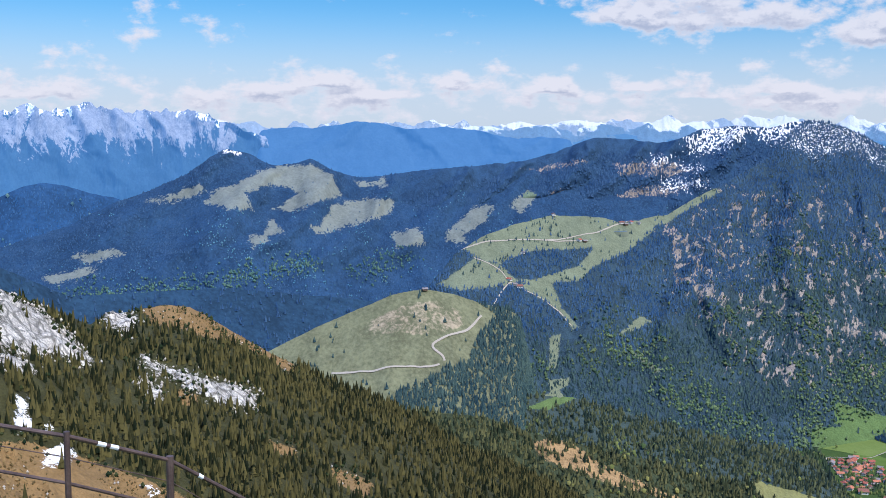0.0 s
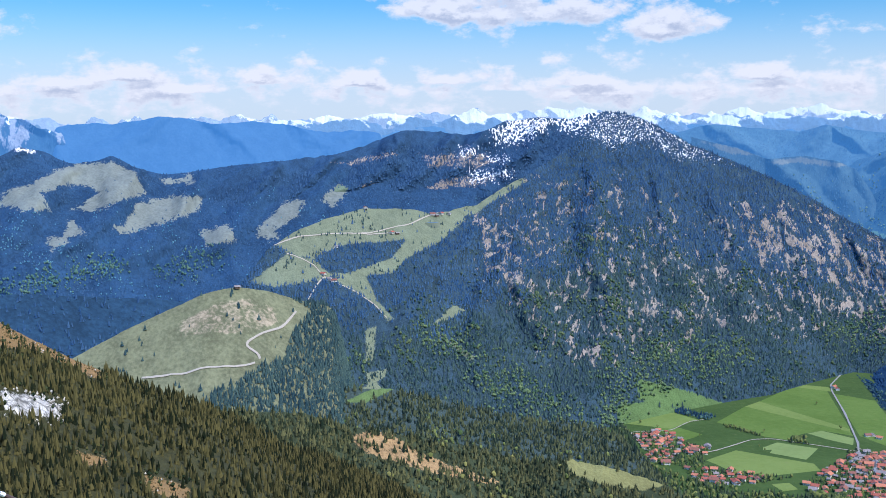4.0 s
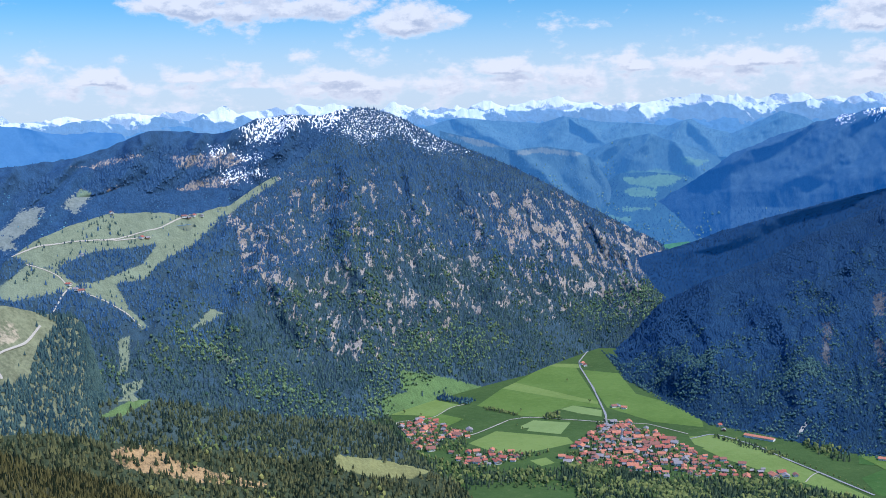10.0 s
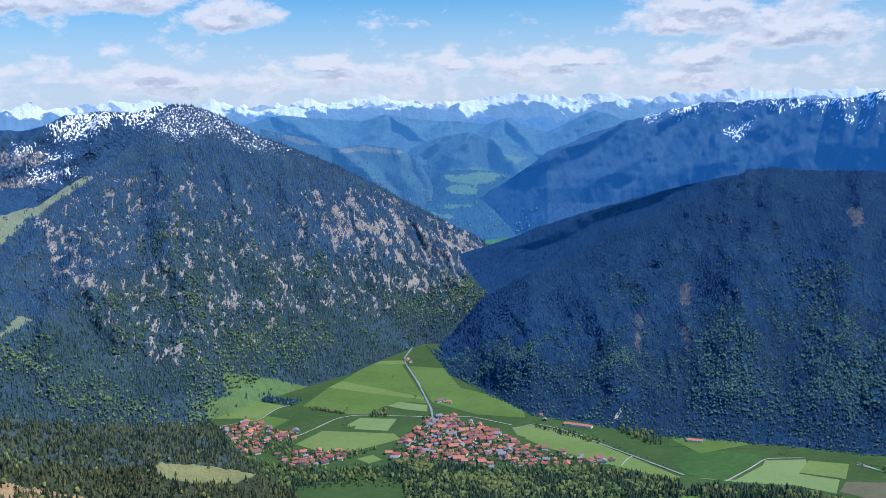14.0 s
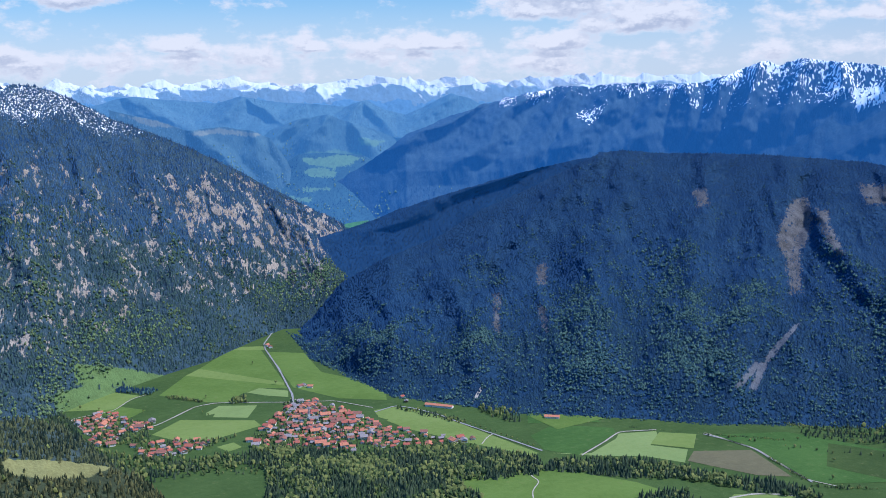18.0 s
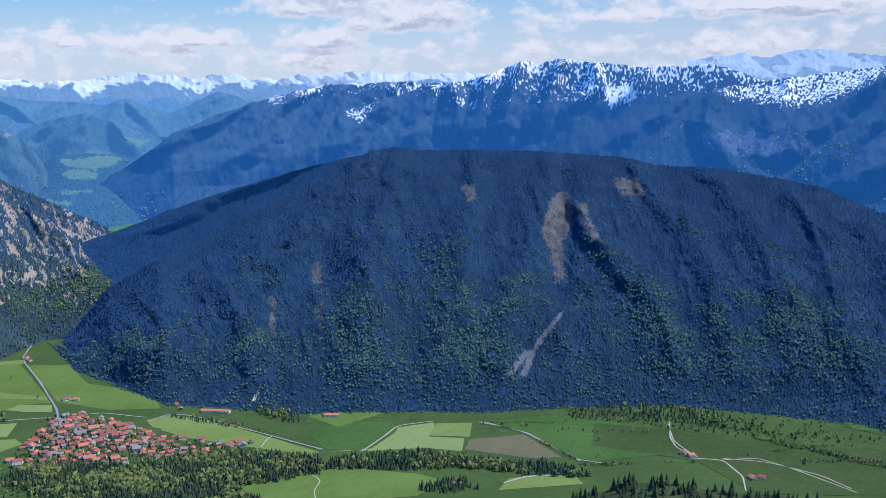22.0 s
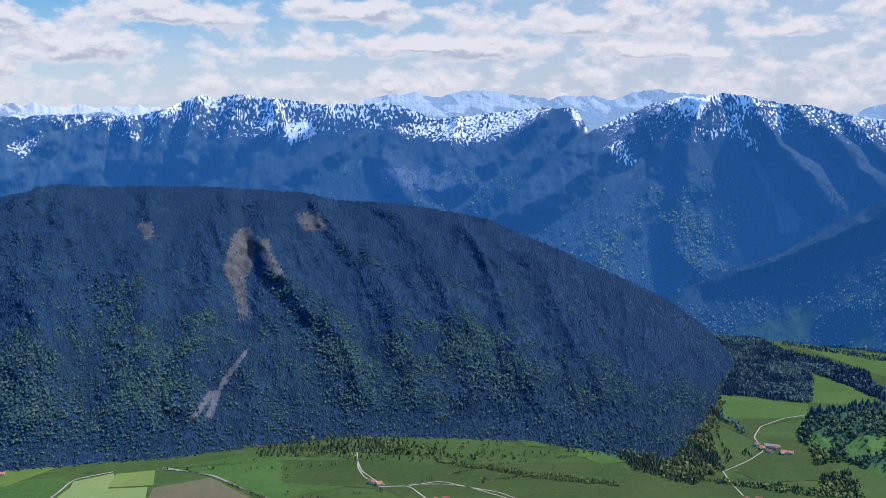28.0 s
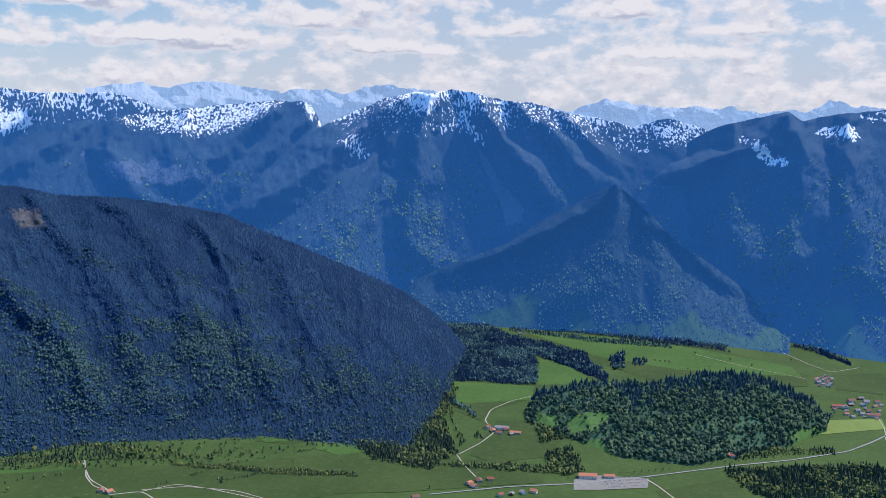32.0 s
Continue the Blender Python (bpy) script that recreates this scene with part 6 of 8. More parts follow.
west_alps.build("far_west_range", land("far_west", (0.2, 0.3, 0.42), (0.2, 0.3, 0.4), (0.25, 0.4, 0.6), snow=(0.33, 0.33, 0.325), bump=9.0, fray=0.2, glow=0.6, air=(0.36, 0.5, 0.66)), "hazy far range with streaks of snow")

# backdrop trees with haze put in as emission of the air colour
HILL_WOOD = foliage("spruce_hills_hazed", (0.05, 0.09, 0.09), (0.12, 0.17, 0.14), 0.44, air=FAR_AIR)
BACK_WOOD = foliage("spruce_backdrop_hazed", (0.02, 0.05, 0.085), (0.085, 0.14, 0.15), 0.48, air=AIR)
for mount, name, gap, tall, top, leafy, label in ((snow_ridge, "ridge_forest", 10, 7, 0.62, 0.05, "hazy blue woods on the long ridge"), (mid_ridge, "cap_forest", 10, 7, 0.78, 0.1, "hazy blue woods below the speckled snow"), (rock_peak, "peak_forest", 9, 7, 0.72, 0.3, "hazy blue woods below the rocky peak"), (west_ridge, "west_forest", 10, 7, 0.82, 0.2, "hazy blue woods on the western ridge"), (shoulder, "shoulder_forest", 6, 5.5, 0.99, 0, "blue woods on the shoulder with shade put into their colour"), (blue_hill, "hilltop_forest", 12, 8, 0.97, 0.05, "blue woods on the low hill"), (hills_c, "valley_head_forest", 8, 5, 0.97, 0.1, "hazy blue woods at the valley head"), (hills_d, "terrace_forest", 8, 5, 0.97, 0.1, "hazy blue woods on the terraced hill"), (valley_head, "meadow_edge_forest", 8, 5, 0.97, 0.05, "hazy woods between the far meadows"), (hills_b, "rolling_forest", 9, 5, 0.97, 0, "hazy woods on the rolling hills")):
    # the shoulder gets the darkest trees, so its shade is painted
    plant(mount, name, gap, tall, (HILL_WOOD if mount in (hills_b, hills_c, hills_d) else DARK_HAZED_WOOD if mount is shoulder else BACK_WOOD, HAZE_LEAF), rng, (label, "paler broadleaved trees in the hazy woods"), broad=leafy, crown=LUMP, leaf=1.6, shape=SPIKE, vmax=top, fade=0.05 if top < 0.9 else 0.0)

# ---------- valley: knolls, fields, roads ----------
knoll = Mount([(90.18, -15.81), (90.77, -14.58), (93.89, -13.99), (96.97, -13.96), (99.65, -13.19), (101.42, -12.99), (103.18, -13.2), (105.51, -14.14), (106.28, -15.21)], [(90, 2720), (107, 2760)], [(90, 2600), (92.5, 2480), (95.5, 2350), (99.5, 2330), (104.5, 2560), (106.5, 2740)], foot_z=0, step=0.08, rows=70, seed=41, gully=14, wave=120, rough=0.03, shape=0.9, back=260)
open_land(knoll, "meadow", [[(92.7, -16.01), (93.63, -15.6), (94.57, -15.76), (94.29, -16.52), (92.88, -16.66)], [(93.07, -17.48), (94.32, -17.27), (94.66, -18.04), (93.4, -18.12)], [(92.39, -16.17), (94.25, -15.57), (95.03, -15.73), (94.28, -16.52), (92.73, -17.06)], [(90.64, -15.8), (92.07, -15.89), (91.95, -17.09), (90.84, -16.99)], [(92.74, -17.35), (94.3, -16.97), (94.95, -17.67), (93.08, -18.08)], [(104.18, -15.87), (105.58, -15.43), (106.58, -15.74), (104.51, -16.55)]])
knoll.build("wooded_knoll", land("knoll_ground", (0.05, 0.1, 0.05), (0.085, 0.16, 0.035), (0.2, 0.2, 0.15), bump=3.0), "low knoll thick with broadleaved trees")
KNOLL_WOOD, KNOLL_LEAF = foliage("spruce_valley", (0.02, 0.05, 0.055), (0.06, 0.1, 0.085)), foliage("leaf_valley", (0.034, 0.064, 0.036), (0.105, 0.142, 0.062), vary=0.6)
plant(knoll, "knoll_forest", 6.6, 13, (KNOLL_WOOD, KNOLL_LEAF), rng, ("spruces on the low knoll", "round broadleaved trees on the low knoll"), broad=1.1, thins=0.3, margin=0.12)

spur = Mount([(59.41, -22.65), (60.7, -22.05), (62.64, -21.52), (64.23, -21.06), (65.82, -20.94), (67.08, -21.11), (69.58, -21.19), (72.03, -21.12), (73.85, -21.33), (75.05, -21.77)], [(50, 520), (80, 520)], [(50, 300), (80, 300)], foot_z=540, step=0.1, rows=50, seed=43, gully=3, wave=60, rough=0.05, back=300)
spur.build("spruce_spur", land("spur_ground", (0.05, 0.06, 0.02), (0.2, 0.17, 0.06), (0.3, 0.3, 0.25), grain=0.1, bump=1.0), "near grassy spur with tall spruces")
SPUR_WOOD = foliage("spruce_spur", (0.016, 0.03, 0.014), (0.05, 0.07, 0.026))
plant(spur, "spur_forest", 4.2, 5.5, (SPUR_WOOD, NEAR_LEAF), rng, ("tall dark spruces on the near spur", ""), broad=0, shape=TALL, vmin=0.5)

TURF = [turf("turf_lush", (0.09, 0.138, 0.02), (0.125, 0.18, 0.032)), turf("turf_mown", (0.14, 0.185, 0.036), (0.175, 0.222, 0.05)), turf("turf_yellow", (0.17, 0.22, 0.06), (0.21, 0.26, 0.075)),
        turf("turf_deep", (0.045, 0.092, 0.015), (0.066, 0.122, 0.022)), turf("turf_brown", (0.12, 0.105, 0.05), (0.15, 0.13, 0.062)), turf("turf_gravel", (0.2, 0.18, 0.14), (0.26, 0.235, 0.19)), turf("turf_olive_shade", (0.038, 0.062, 0.012), (0.055, 0.082, 0.017)), turf("turf_fresh", (0.05, 0.098, 0.016), (0.07, 0.125, 0.022))]
NAMES = ["lush green meadow on the valley floor", "pale mown meadow on the valley floor", "yellow green hay field on the valley floor", "deep green meadow on the valley floor", "brownish fallow field on the valley floor", "gravel yard on the valley floor", "olive green pasture on the valley floor", "fresh green meadow on the valley floor"]
LAID = []


def lay_field(k, outline):
    # deep meadows past bearing 60 turn olive and darker, imitating cloud shadow
    if k == 3 and outline[0][0] > 60:
        k = 6
    field(floor, outline, TURF[k], NAMES[k], lift=0.15 + 0.02 * len(LAID))
    LAID.append(k)


lay_field(1, [(26.65, -14.69), (27.39, -14.38), (31.97, -15.39), (31.97, -15.54), (29.5, -15.17)])
lay_field(2, [(29.9, -15.81), (30.57, -15.61), (32.16, -15.84), (32.15, -16.18), (30.82, -16.01)])
lay_field(1, [(24.69, -17.6), (26.24, -16.98), (30.25, -17.3), (30.6, -17.6), (28.09, -18.12), (26.21, -18.11)])
lay_field(2, [(27.99, -16.97), (28.39, -16.41), (30.43, -16.52), (29.87, -17.14)])
lay_field(0, [(25.2, -15.61), (26.65, -14.69), (29.5, -15.17), (31.97, -15.54), (32.16, -15.72), (30.57, -15.61), (29.58, -15.87), (28.93, -16.24), (27.66, -16.15)])
lay_field(0, [(27.39, -14.38), (29.15, -13.45), (30.73, -13.54), (31.97, -15.39)])
lay_field(1, [(29.24, -13.51), (29.63, -13.37), (30.89, -13.39), (30.95, -13.6)])
lay_field(0, [(31.08, -13.7), (33.11, -13.87), (34.04, -14.94), (37.51, -15.76), (37.67, -16.57), (34.98, -16.39), (32.45, -15.69)])
lay_field(1, [(36.91, -17.09), (38.14, -16.95), (40.33, -17.4), (43.11, -18.46), (41.89, -18.9), (39.71, -18.16), (37.19, -17.48)])
lay_field(2, [(27.65, -16.72), (28.35, -16.41), (29.88, -16.51), (27.64, -16.87)])
lay_field(0, [(20.75, -15.6), (23.23, -16.03), (24.48, -16.3), (23.2, -16.78), (21.97, -16.12)])
lay_field(1, [(19.67, -15.53), (20.78, -14.76), (24.19, -15.54), (22.76, -16.1), (20.42, -15.96)])
lay_field(1, [(28.14, -18.54), (29.04, -18.38), (29.52, -18.66), (28.71, -18.85)])
lay_field(1, [(37.62, -17.68), (38.9, -17.12), (41.45, -17.78), (46.27, -19.46), (45.95, -19.64), (41.76, -18.84), (38.88, -18.17)])
lay_field(2, [(46.91, -19.45), (48.84, -19.5), (50.12, -19.38), (50.74, -18.32), (52.79, -18.1), (52.95, -18.53), (50.44, -19.37)])
lay_field(3, [(45.79, -18.56), (47.07, -17.95), (50.42, -18.03), (50.58, -18.32), (48.52, -19.51), (46.59, -19.3)])
lay_field(2, [(49, -19.53), (50.9, -18.4), (52.79, -18.19), (52.49, -18.85), (54.53, -18.96), (54.39, -19.65), (52.34, -19.45)])
lay_field(1, [(52.49, -18.79), (52.95, -18.15), (54.97, -18.14), (54.84, -18.89)])
lay_field(4, [(54.84, -19.03), (57.91, -18.75), (60.06, -19.91), (58.25, -20), (54.54, -19.55)])
lay_field(3, [(55.44, -18.14), (59.67, -17.69), (65.48, -18.14), (65.83, -19.5), (61.84, -20.08), (60.95, -20.03), (58.21, -18.67)])
lay_field(3, [(45.63, -16.9), (47.23, -16.65), (49.78, -17.75), (45.63, -17.9)])
lay_field(0, [(40.76, -20.91), (43.36, -20.59), (47.24, -20.28), (51.73, -20.8), (53.32, -21.17), (51.75, -21.97), (41.4, -22.1)])
lay_field(1, [(57.06, -21.07), (60.69, -20.71), (61.3, -21.27), (56.46, -21.69)])
lay_field(3, [(67.37, -19.69), (72.26, -18.8), (77.51, -18.22), (80.79, -18.05), (80.9, -20.1), (70.81, -21.16)])
lay_field(3, [(72.86, -18.76), (76.08, -18.3), (77.51, -18.27), (76.11, -18.98), (73.18, -19.39)])
lay_field(3, [(75.16, -16.92), (79.11, -16.41), (79.96, -16.75), (77.2, -17.6), (75.03, -17.37)])
lay_field(3, [(77.73, -16.95), (79.76, -16.48), (79.92, -16.86), (78.05, -17.68)])
lay_field(3, [(85.86, -14.26), (90.71, -14.4), (90.63, -15.04), (88.59, -15.63), (87.65, -16.35), (86.04, -15.78)])
lay_field(3, [(90.89, -13.05), (94.19, -13.88), (93.58, -14.16), (90.93, -14.57)])
lay_field(3, [(89.75, -11.62), (93.8, -11.41), (99.88, -11.74), (105.16, -12.87), (105.19, -13.45), (97.88, -13.97), (94.79, -13.19), (92.28, -12.54)])
lay_field(3, [(88.6, -16.32), (91.14, -16.23), (92.73, -16.76), (91.19, -18.17), (88.34, -18.58), (87.05, -18.16)])
lay_field(3, [(61.83, -18.07), (66.01, -18.21), (76.55, -18.41), (86.09, -18.39), (91.52, -18.6), (91.23, -19.5), (82.91, -20.2), (67.42, -19.75), (61.79, -19.22)])
lay_field(3, [(106.27, -12.77), (108.92, -12.35), (108.99, -13.48), (106.59, -13.45)])
lay_field(1, [(105.57, -15.14), (108.86, -14.68), (109.11, -15.15), (105.89, -15.82)])
lay_field(3, [(97.51, -19.53), (101.11, -18.63), (102.02, -18.88), (102.65, -19.61), (98.15, -20.06)])
lay_field(3, [(76.55, -18.86), (80.97, -18.42), (84.82, -18.8), (84.18, -19.54), (78.44, -19.5)])
lay_field(0, [(45.51, -16.87), (47.28, -16.67), (49.91, -17.56), (47.32, -18.2), (45.82, -17.58)])

lay_field(7, [(75, -16.97), (76.55, -16.67), (78.43, -16.53), (79.85, -16.79), (79.69, -17.15), (77.8, -17.35), (75.61, -17.47)])
lay_field(7, [(78.27, -17.51), (80.96, -17.22), (81.44, -18.06), (79.7, -18.22), (78.43, -17.9)])
lay_field(3, [(73.43, -19.31), (76.54, -18.91), (80.97, -18.42), (81.61, -18.95), (78.43, -19.5), (74.35, -19.93)])
lay_field(7, [(86.01, -14.29), (90.61, -14.41), (90.47, -15.14), (86.03, -15.5)])
lay_field(7, [(90.88, -12.93), (93.24, -13.42), (93.89, -14.14), (90.76, -14.34)])
lay_field(7, [(90.21, -11.55), (94.72, -11.55), (98.38, -11.84), (104.28, -12.52), (104.87, -12.99), (98.44, -13.12), (94.14, -12.67)])


def lane(line, width):
    ribbon("road", floor, line, width * 0.62, ASPHALT if width >= 8 else GRAVEL, "narrow pale road between the meadows" if width < 8 else "paved valley road", lift=1.2)


lane([(32.11, -12.42), (31.41, -12.69), (30.93, -13.27), (30.99, -13.57), (31.67, -14.62), (32.38, -16.06), (32.44, -16.6)], 9)
lane([(32.37, -16.48), (30.81, -16.4), (28.13, -16.25), (27.05, -16.37), (25.99, -16.79), (25.03, -17.14), (23.97, -17.33)], 7)
lane([(24.54, -15.52), (23.75, -15.67), (22.79, -16.19), (20.56, -16.39), (21.43, -17.31)], 5)
lane([(36.97, -17.21), (38.17, -16.89), (39.11, -17.05), (40.67, -17.45), (41.72, -17.85), (43.54, -18.44), (46.45, -19.35)], 9)
lane([(43.03, -19.02), (43.36, -18.62), (43.66, -18.49)], 5)
lane([(32.37, -16.6), (32.17, -17.2), (31.94, -17.59), (32.42, -17.95)], 6)
lane([(32.59, -16.6), (34.02, -17.51), (34.97, -17.95)], 6)
lane([(32.28, -16.3), (33.39, -16.51), (34.66, -16.51), (36.88, -16.97)], 6)
lane([(36.56, -18.23), (37.82, -18.56), (39.08, -18.94)], 8)
lane([(48.68, -19.54), (49.95, -18.79), (50.74, -18.23), (52.79, -18.04)], 7)
lane([(55.34, -18.12), (56.67, -18.34), (58.06, -18.68), (59.74, -19.48), (61.11, -20.1)], 8)
lane([(55.41, -18.05), (58.13, -18.67), (60.86, -20), (62.31, -20.15)], 6)
lane([(65.93, -17.93), (66.26, -18.8), (67.21, -19.41)], 5)
lane([(67.21, -19.64), (68.93, -19.61), (70.02, -20.35), (70.2, -21.06)], 6)
lane([(68.93, -19.61), (70.76, -19.37), (72.59, -19.73), (75.88, -20.56)], 5)
lane([(45.88, -20.35), (45.72, -20.65), (46.34, -20.94), (45.88, -21.47), (46.01, -22.12)], 4)
lane([(56.76, -21.33), (57.98, -21), (60.69, -20.71)], 6)
lane([(33.68, -20.16), (33.79, -20.61), (33.4, -20.93), (32.75, -21.56)], 7)
lane([(32.36, -19.34), (32.65, -20.09), (32.78, -20.78)], 6)
lane([(56.82, -21.28), (58.12, -20.93), (60.7, -20.85)], 5)
lane([(86.47, -18.17), (87.67, -17.55), (88.46, -16.96), (87.9, -16.34), (88.21, -15.76), (89.37, -15.24), (90.53, -14.95)], 5)
lane([(86.34, -18.18), (86.8, -18.76), (87.46, -19.34)], 5)
lane([(84.84, -20.3), (89.33, -19.79), (92.51, -19.52), (96.87, -18.86), (101.67, -17.85), (104.56, -17.26), (107.33, -16.5), (108.4, -15.94), (109.13, -15.48), (112.45, -13.47)], 9)
lane([(97.03, -18.99), (97.66, -19.29), (98.6, -19.87)], 6)
lane([(99.31, -12.25), (101.99, -12.71), (105.17, -13.08)], 4)
lane([(103.82, -11.83), (105.12, -12.3), (106.26, -12.62), (107.62, -12.26)], 5)
lane([(108.58, -14.51), (109.03, -15.16), (109.14, -15.7)], 5)
lane([(66.02, -17.79), (66.06, -18.64), (66.42, -19.15), (67.57, -19.54)], 5)
lane([(68.9, -19.53), (71.29, -19.53), (74.05, -19.92), (75.6, -20.4)], 5)
POND = plain("pond_water", (0.12, 0.22, 0.34), 0.25, 0.05, 0.1)
DAM = turf("dam_turf", (0.15, 0.17, 0.11), (0.19, 0.2, 0.13))
c0 = at(peak_front, 9.45, -5.25)
for name, far_r, drop, mat, label in (("pond", 1.0, 0.0, POND, "small blue reservoir on the high meadow"), ("dam", 1.12, -0.3, DAM, "grassy earth dam round the small reservoir")):
    bm = bmesh.new()
    rim = []
    for s, z in ((far_r, c0.z + 1.5 + drop), (far_r * 1.35, c0.z - 16)):
        rim.append([bm.verts.new((c0.x + 26 * s * math.cos(k * math.pi / 12) * (1 + 0.12 * math.sin(k * math.pi / 4)), c0.y + 13 * s * math.sin(k * math.pi / 12), z)) for k in range(24)])
    if name == "pond":
        bmesh.ops.delete(bm, geom=rim[1], context="VERTS")
        bm.faces.new(rim[0])
    else:
        for k in range(24):
            bm.faces.new((rim[1][k], rim[1][(k + 1) % 24], rim[0][(k + 1) % 24], rim[0][k]))
        bm.faces.new(rim[0])
    me = bpy.data.meshes.new(name)
    bm.to_mesh(me)
    bm.free()
    me.materials.append(mat)
    tagged(new(name, me), label, name, kind="structure")

# ---------- valley trees ----------
BELT_WOOD, BELT_LEAF = foliage("spruce_belt", (0.02, 0.036, 0.02), (0.065, 0.085, 0.04), vary=0.5), foliage("leaf_belt", (0.045, 0.068, 0.02), (0.155, 0.165, 0.045), vary=0.6)


def belt(outline, gap, tall, leafy):
    q = inside_points(floor, outline, gap, rng)
    if not len(q):
        return
    b = rng.random(len(q)) < np.clip(leafy - 0.05 + (fbm(q[:, 0] / 60, q[:, 1] / 60, 88, 3) - 0.5) * 2.5, 0.03, 0.97)
    # belts far off take the bluer tree colours, as painted haze
    far_off = np.hypot(q[:, 0], q[:, 1]).mean() > 2750
    forest("tree_belt", q[~b], tall, SLOPE_HAZED_WOOD if far_off else BELT_WOOD, CONIFER, rng, "belt of spruces between the meadows", "trees")
    forest("broadleaf_belt", q[b], tall * 0.85, DARK_HAZED_LEAF if far_off else BELT_LEAF, BROAD, rng, "belt of light green broadleaved trees", "trees")


belt([(30.68, -18.81), (32.14, -18.8), (34.38, -19.17), (35.6, -19.56), (37.12, -19.84), (37.61, -19.44), (39.41, -19.15), (40.41, -18.99), (41.56, -19.2), (42.69, -19.33), (44.5, -19.58), (45.75, -19.64), (46.66, -19.78), (46.66, -20.32), (45.01, -20.59), (43.2, -20.65), (40.64, -20.55), (40.38, -20.84), (41.93, -21.16), (42.93, -21.88), (42.69, -22.41), (30.55, -21.82)], 7.0, 12, 0.38)
belt([(46.66, -19.78), (49.8, -19.72), (51.36, -19.58), (53.36, -19.85), (54.3, -19.91), (55.49, -20.08), (56.88, -20.19), (58.71, -20.23), (60.07, -20.34), (60.97, -20.45), (62.08, -20.85), (62.09, -21.08), (61, -21.02), (59.19, -20.93), (57.36, -20.88), (55.5, -20.66), (53.37, -20.58), (49.81, -20.63), (46.66, -20.4)], 6.5, 12, 0.4)
belt([(52.06, -21.43), (53.32, -21.08), (54.58, -21.12), (55.22, -21.63), (52.07, -21.95)], 8, 12, 0.1)
belt([(20.64, -14.36), (22.06, -14.62), (23.48, -15.08), (25.08, -15.33), (25.14, -15.61), (24.16, -15.51), (22.05, -15.01), (20.23, -14.66)], 7, 11, 0.3)
belt([(25.2, -15.64), (25.77, -15.72), (27.72, -16.12), (27.72, -16.24), (25.76, -15.87)], 5, 7, 0.8)
belt([(28.94, -16.03), (29.96, -16.05), (29.95, -16.42), (28.93, -16.4)], 9, 12, 0.6)
belt([(21.28, -17.86), (23.15, -18.42), (25.67, -19.04), (28.23, -19.02), (32.09, -18.7), (33.04, -19.15), (32.39, -19.74), (27.57, -19.65), (23.09, -19.98), (20.59, -19.58), (19.39, -18.32)], 9, 12, 0.6)
belt([(19.49, -16.11), (20.57, -16.18), (21.29, -17.57), (21.89, -18.35), (20.64, -18.26), (19.45, -17.15)], 8, 12, 0.4)
belt([(32.72, -18.85), (35.92, -19.37), (39.08, -19.24), (42.81, -19.2), (46.46, -19.89), (46.48, -20.68), (33.02, -21.21)], 7.5, 12, 0.5)
belt([(87.99, -11.67), (89.73, -11.87), (91.3, -12.06), (93.46, -12.55), (93.79, -13.08), (94.75, -13.73), (94.45, -13.99), (93.5, -13.67), (91.64, -13.03), (89.74, -12.51), (88.32, -12.24)], 6.5, 13, 0.05)
belt([(86.15, -12.94), (90.85, -12.96), (90.8, -14.37), (88.21, -14.3), (86.02, -14.19)], 7, 11, 0.6)
belt([(94.71, -12.64), (95.53, -12.39), (95.56, -13.3), (94.79, -13.34)], 9, 14, 0.05)
belt([(95.94, -12.67), (96.79, -12.62), (96.81, -13.01), (95.95, -13.06)], 9, 11, 0.3)
belt([(92.21, -11.17), (97.41, -11.53), (99.59, -11.94), (99.58, -11.7), (97.4, -11.23), (92.2, -10.92)], 8, 12, 0.1)
belt([(83.53, -18.39), (87.7, -18.65), (92.47, -18.58), (93.43, -18.94), (91.86, -19.09), (87.7, -18.95), (83.53, -18.72)], 7, 9, 0.6)
belt([(101.09, -18.11), (104.44, -17.64), (108.41, -17), (109.27, -17.13), (109.38, -18.72), (103.7, -19.43), (101.99, -18.88)], 7, 12, 0.25)
belt([(103.94, -11.44), (105.37, -11.69), (107.34, -12.23), (107.05, -11.97), (105.35, -11.4)], 8, 12, 0.2)
belt([(90.48, -15.5), (92.05, -15.13), (92.41, -16.62), (92.74, -17.05), (91.18, -17.58), (90.68, -16.7)], 8, 11, 0.5)
belt([(91.19, -18.02), (92.75, -17.5), (93.74, -18.78), (92.49, -19.05), (91.21, -18.76)], 8, 11, 0.5)
belt([(85.26, -16.39), (85.9, -16.53), (86.24, -17.73), (85.44, -18.04)], 8, 12, 0.2)
belt([(87.18, -16.66), (87.66, -16.8), (87.83, -17.39), (87.35, -17.26)], 7, 8, 0.6)
belt([(84.75, -14.43), (86.03, -15.02), (87.64, -16.14), (87.33, -16.35), (85.72, -15.39), (84.44, -15.04)], 9, 10, 0.5)
belt([(101.62, -16.84), (104.52, -16.69), (106.77, -16.34), (106.79, -16.73), (104.55, -17.06), (101.65, -17.57)], 9, 9, 0.6)
belt([(105.56, -15), (106.6, -14.6), (106.68, -14.93), (105.86, -15.31)], 9, 10, 0.4)
belt([(60.96, -20.23), (67.45, -19.76), (67.46, -19.87), (60.97, -20.37)], 5, 6, 0.9)
belt([(58.21, -18.73), (60.89, -19.95), (60.66, -20.08), (58.06, -18.91)], 5, 5, 0.9)
belt([(54.28, -18.21), (60.7, -18.6), (65.47, -18.54), (65.78, -18.29), (60.7, -18.36), (54.92, -18.04)], 22, 9, 0.8)
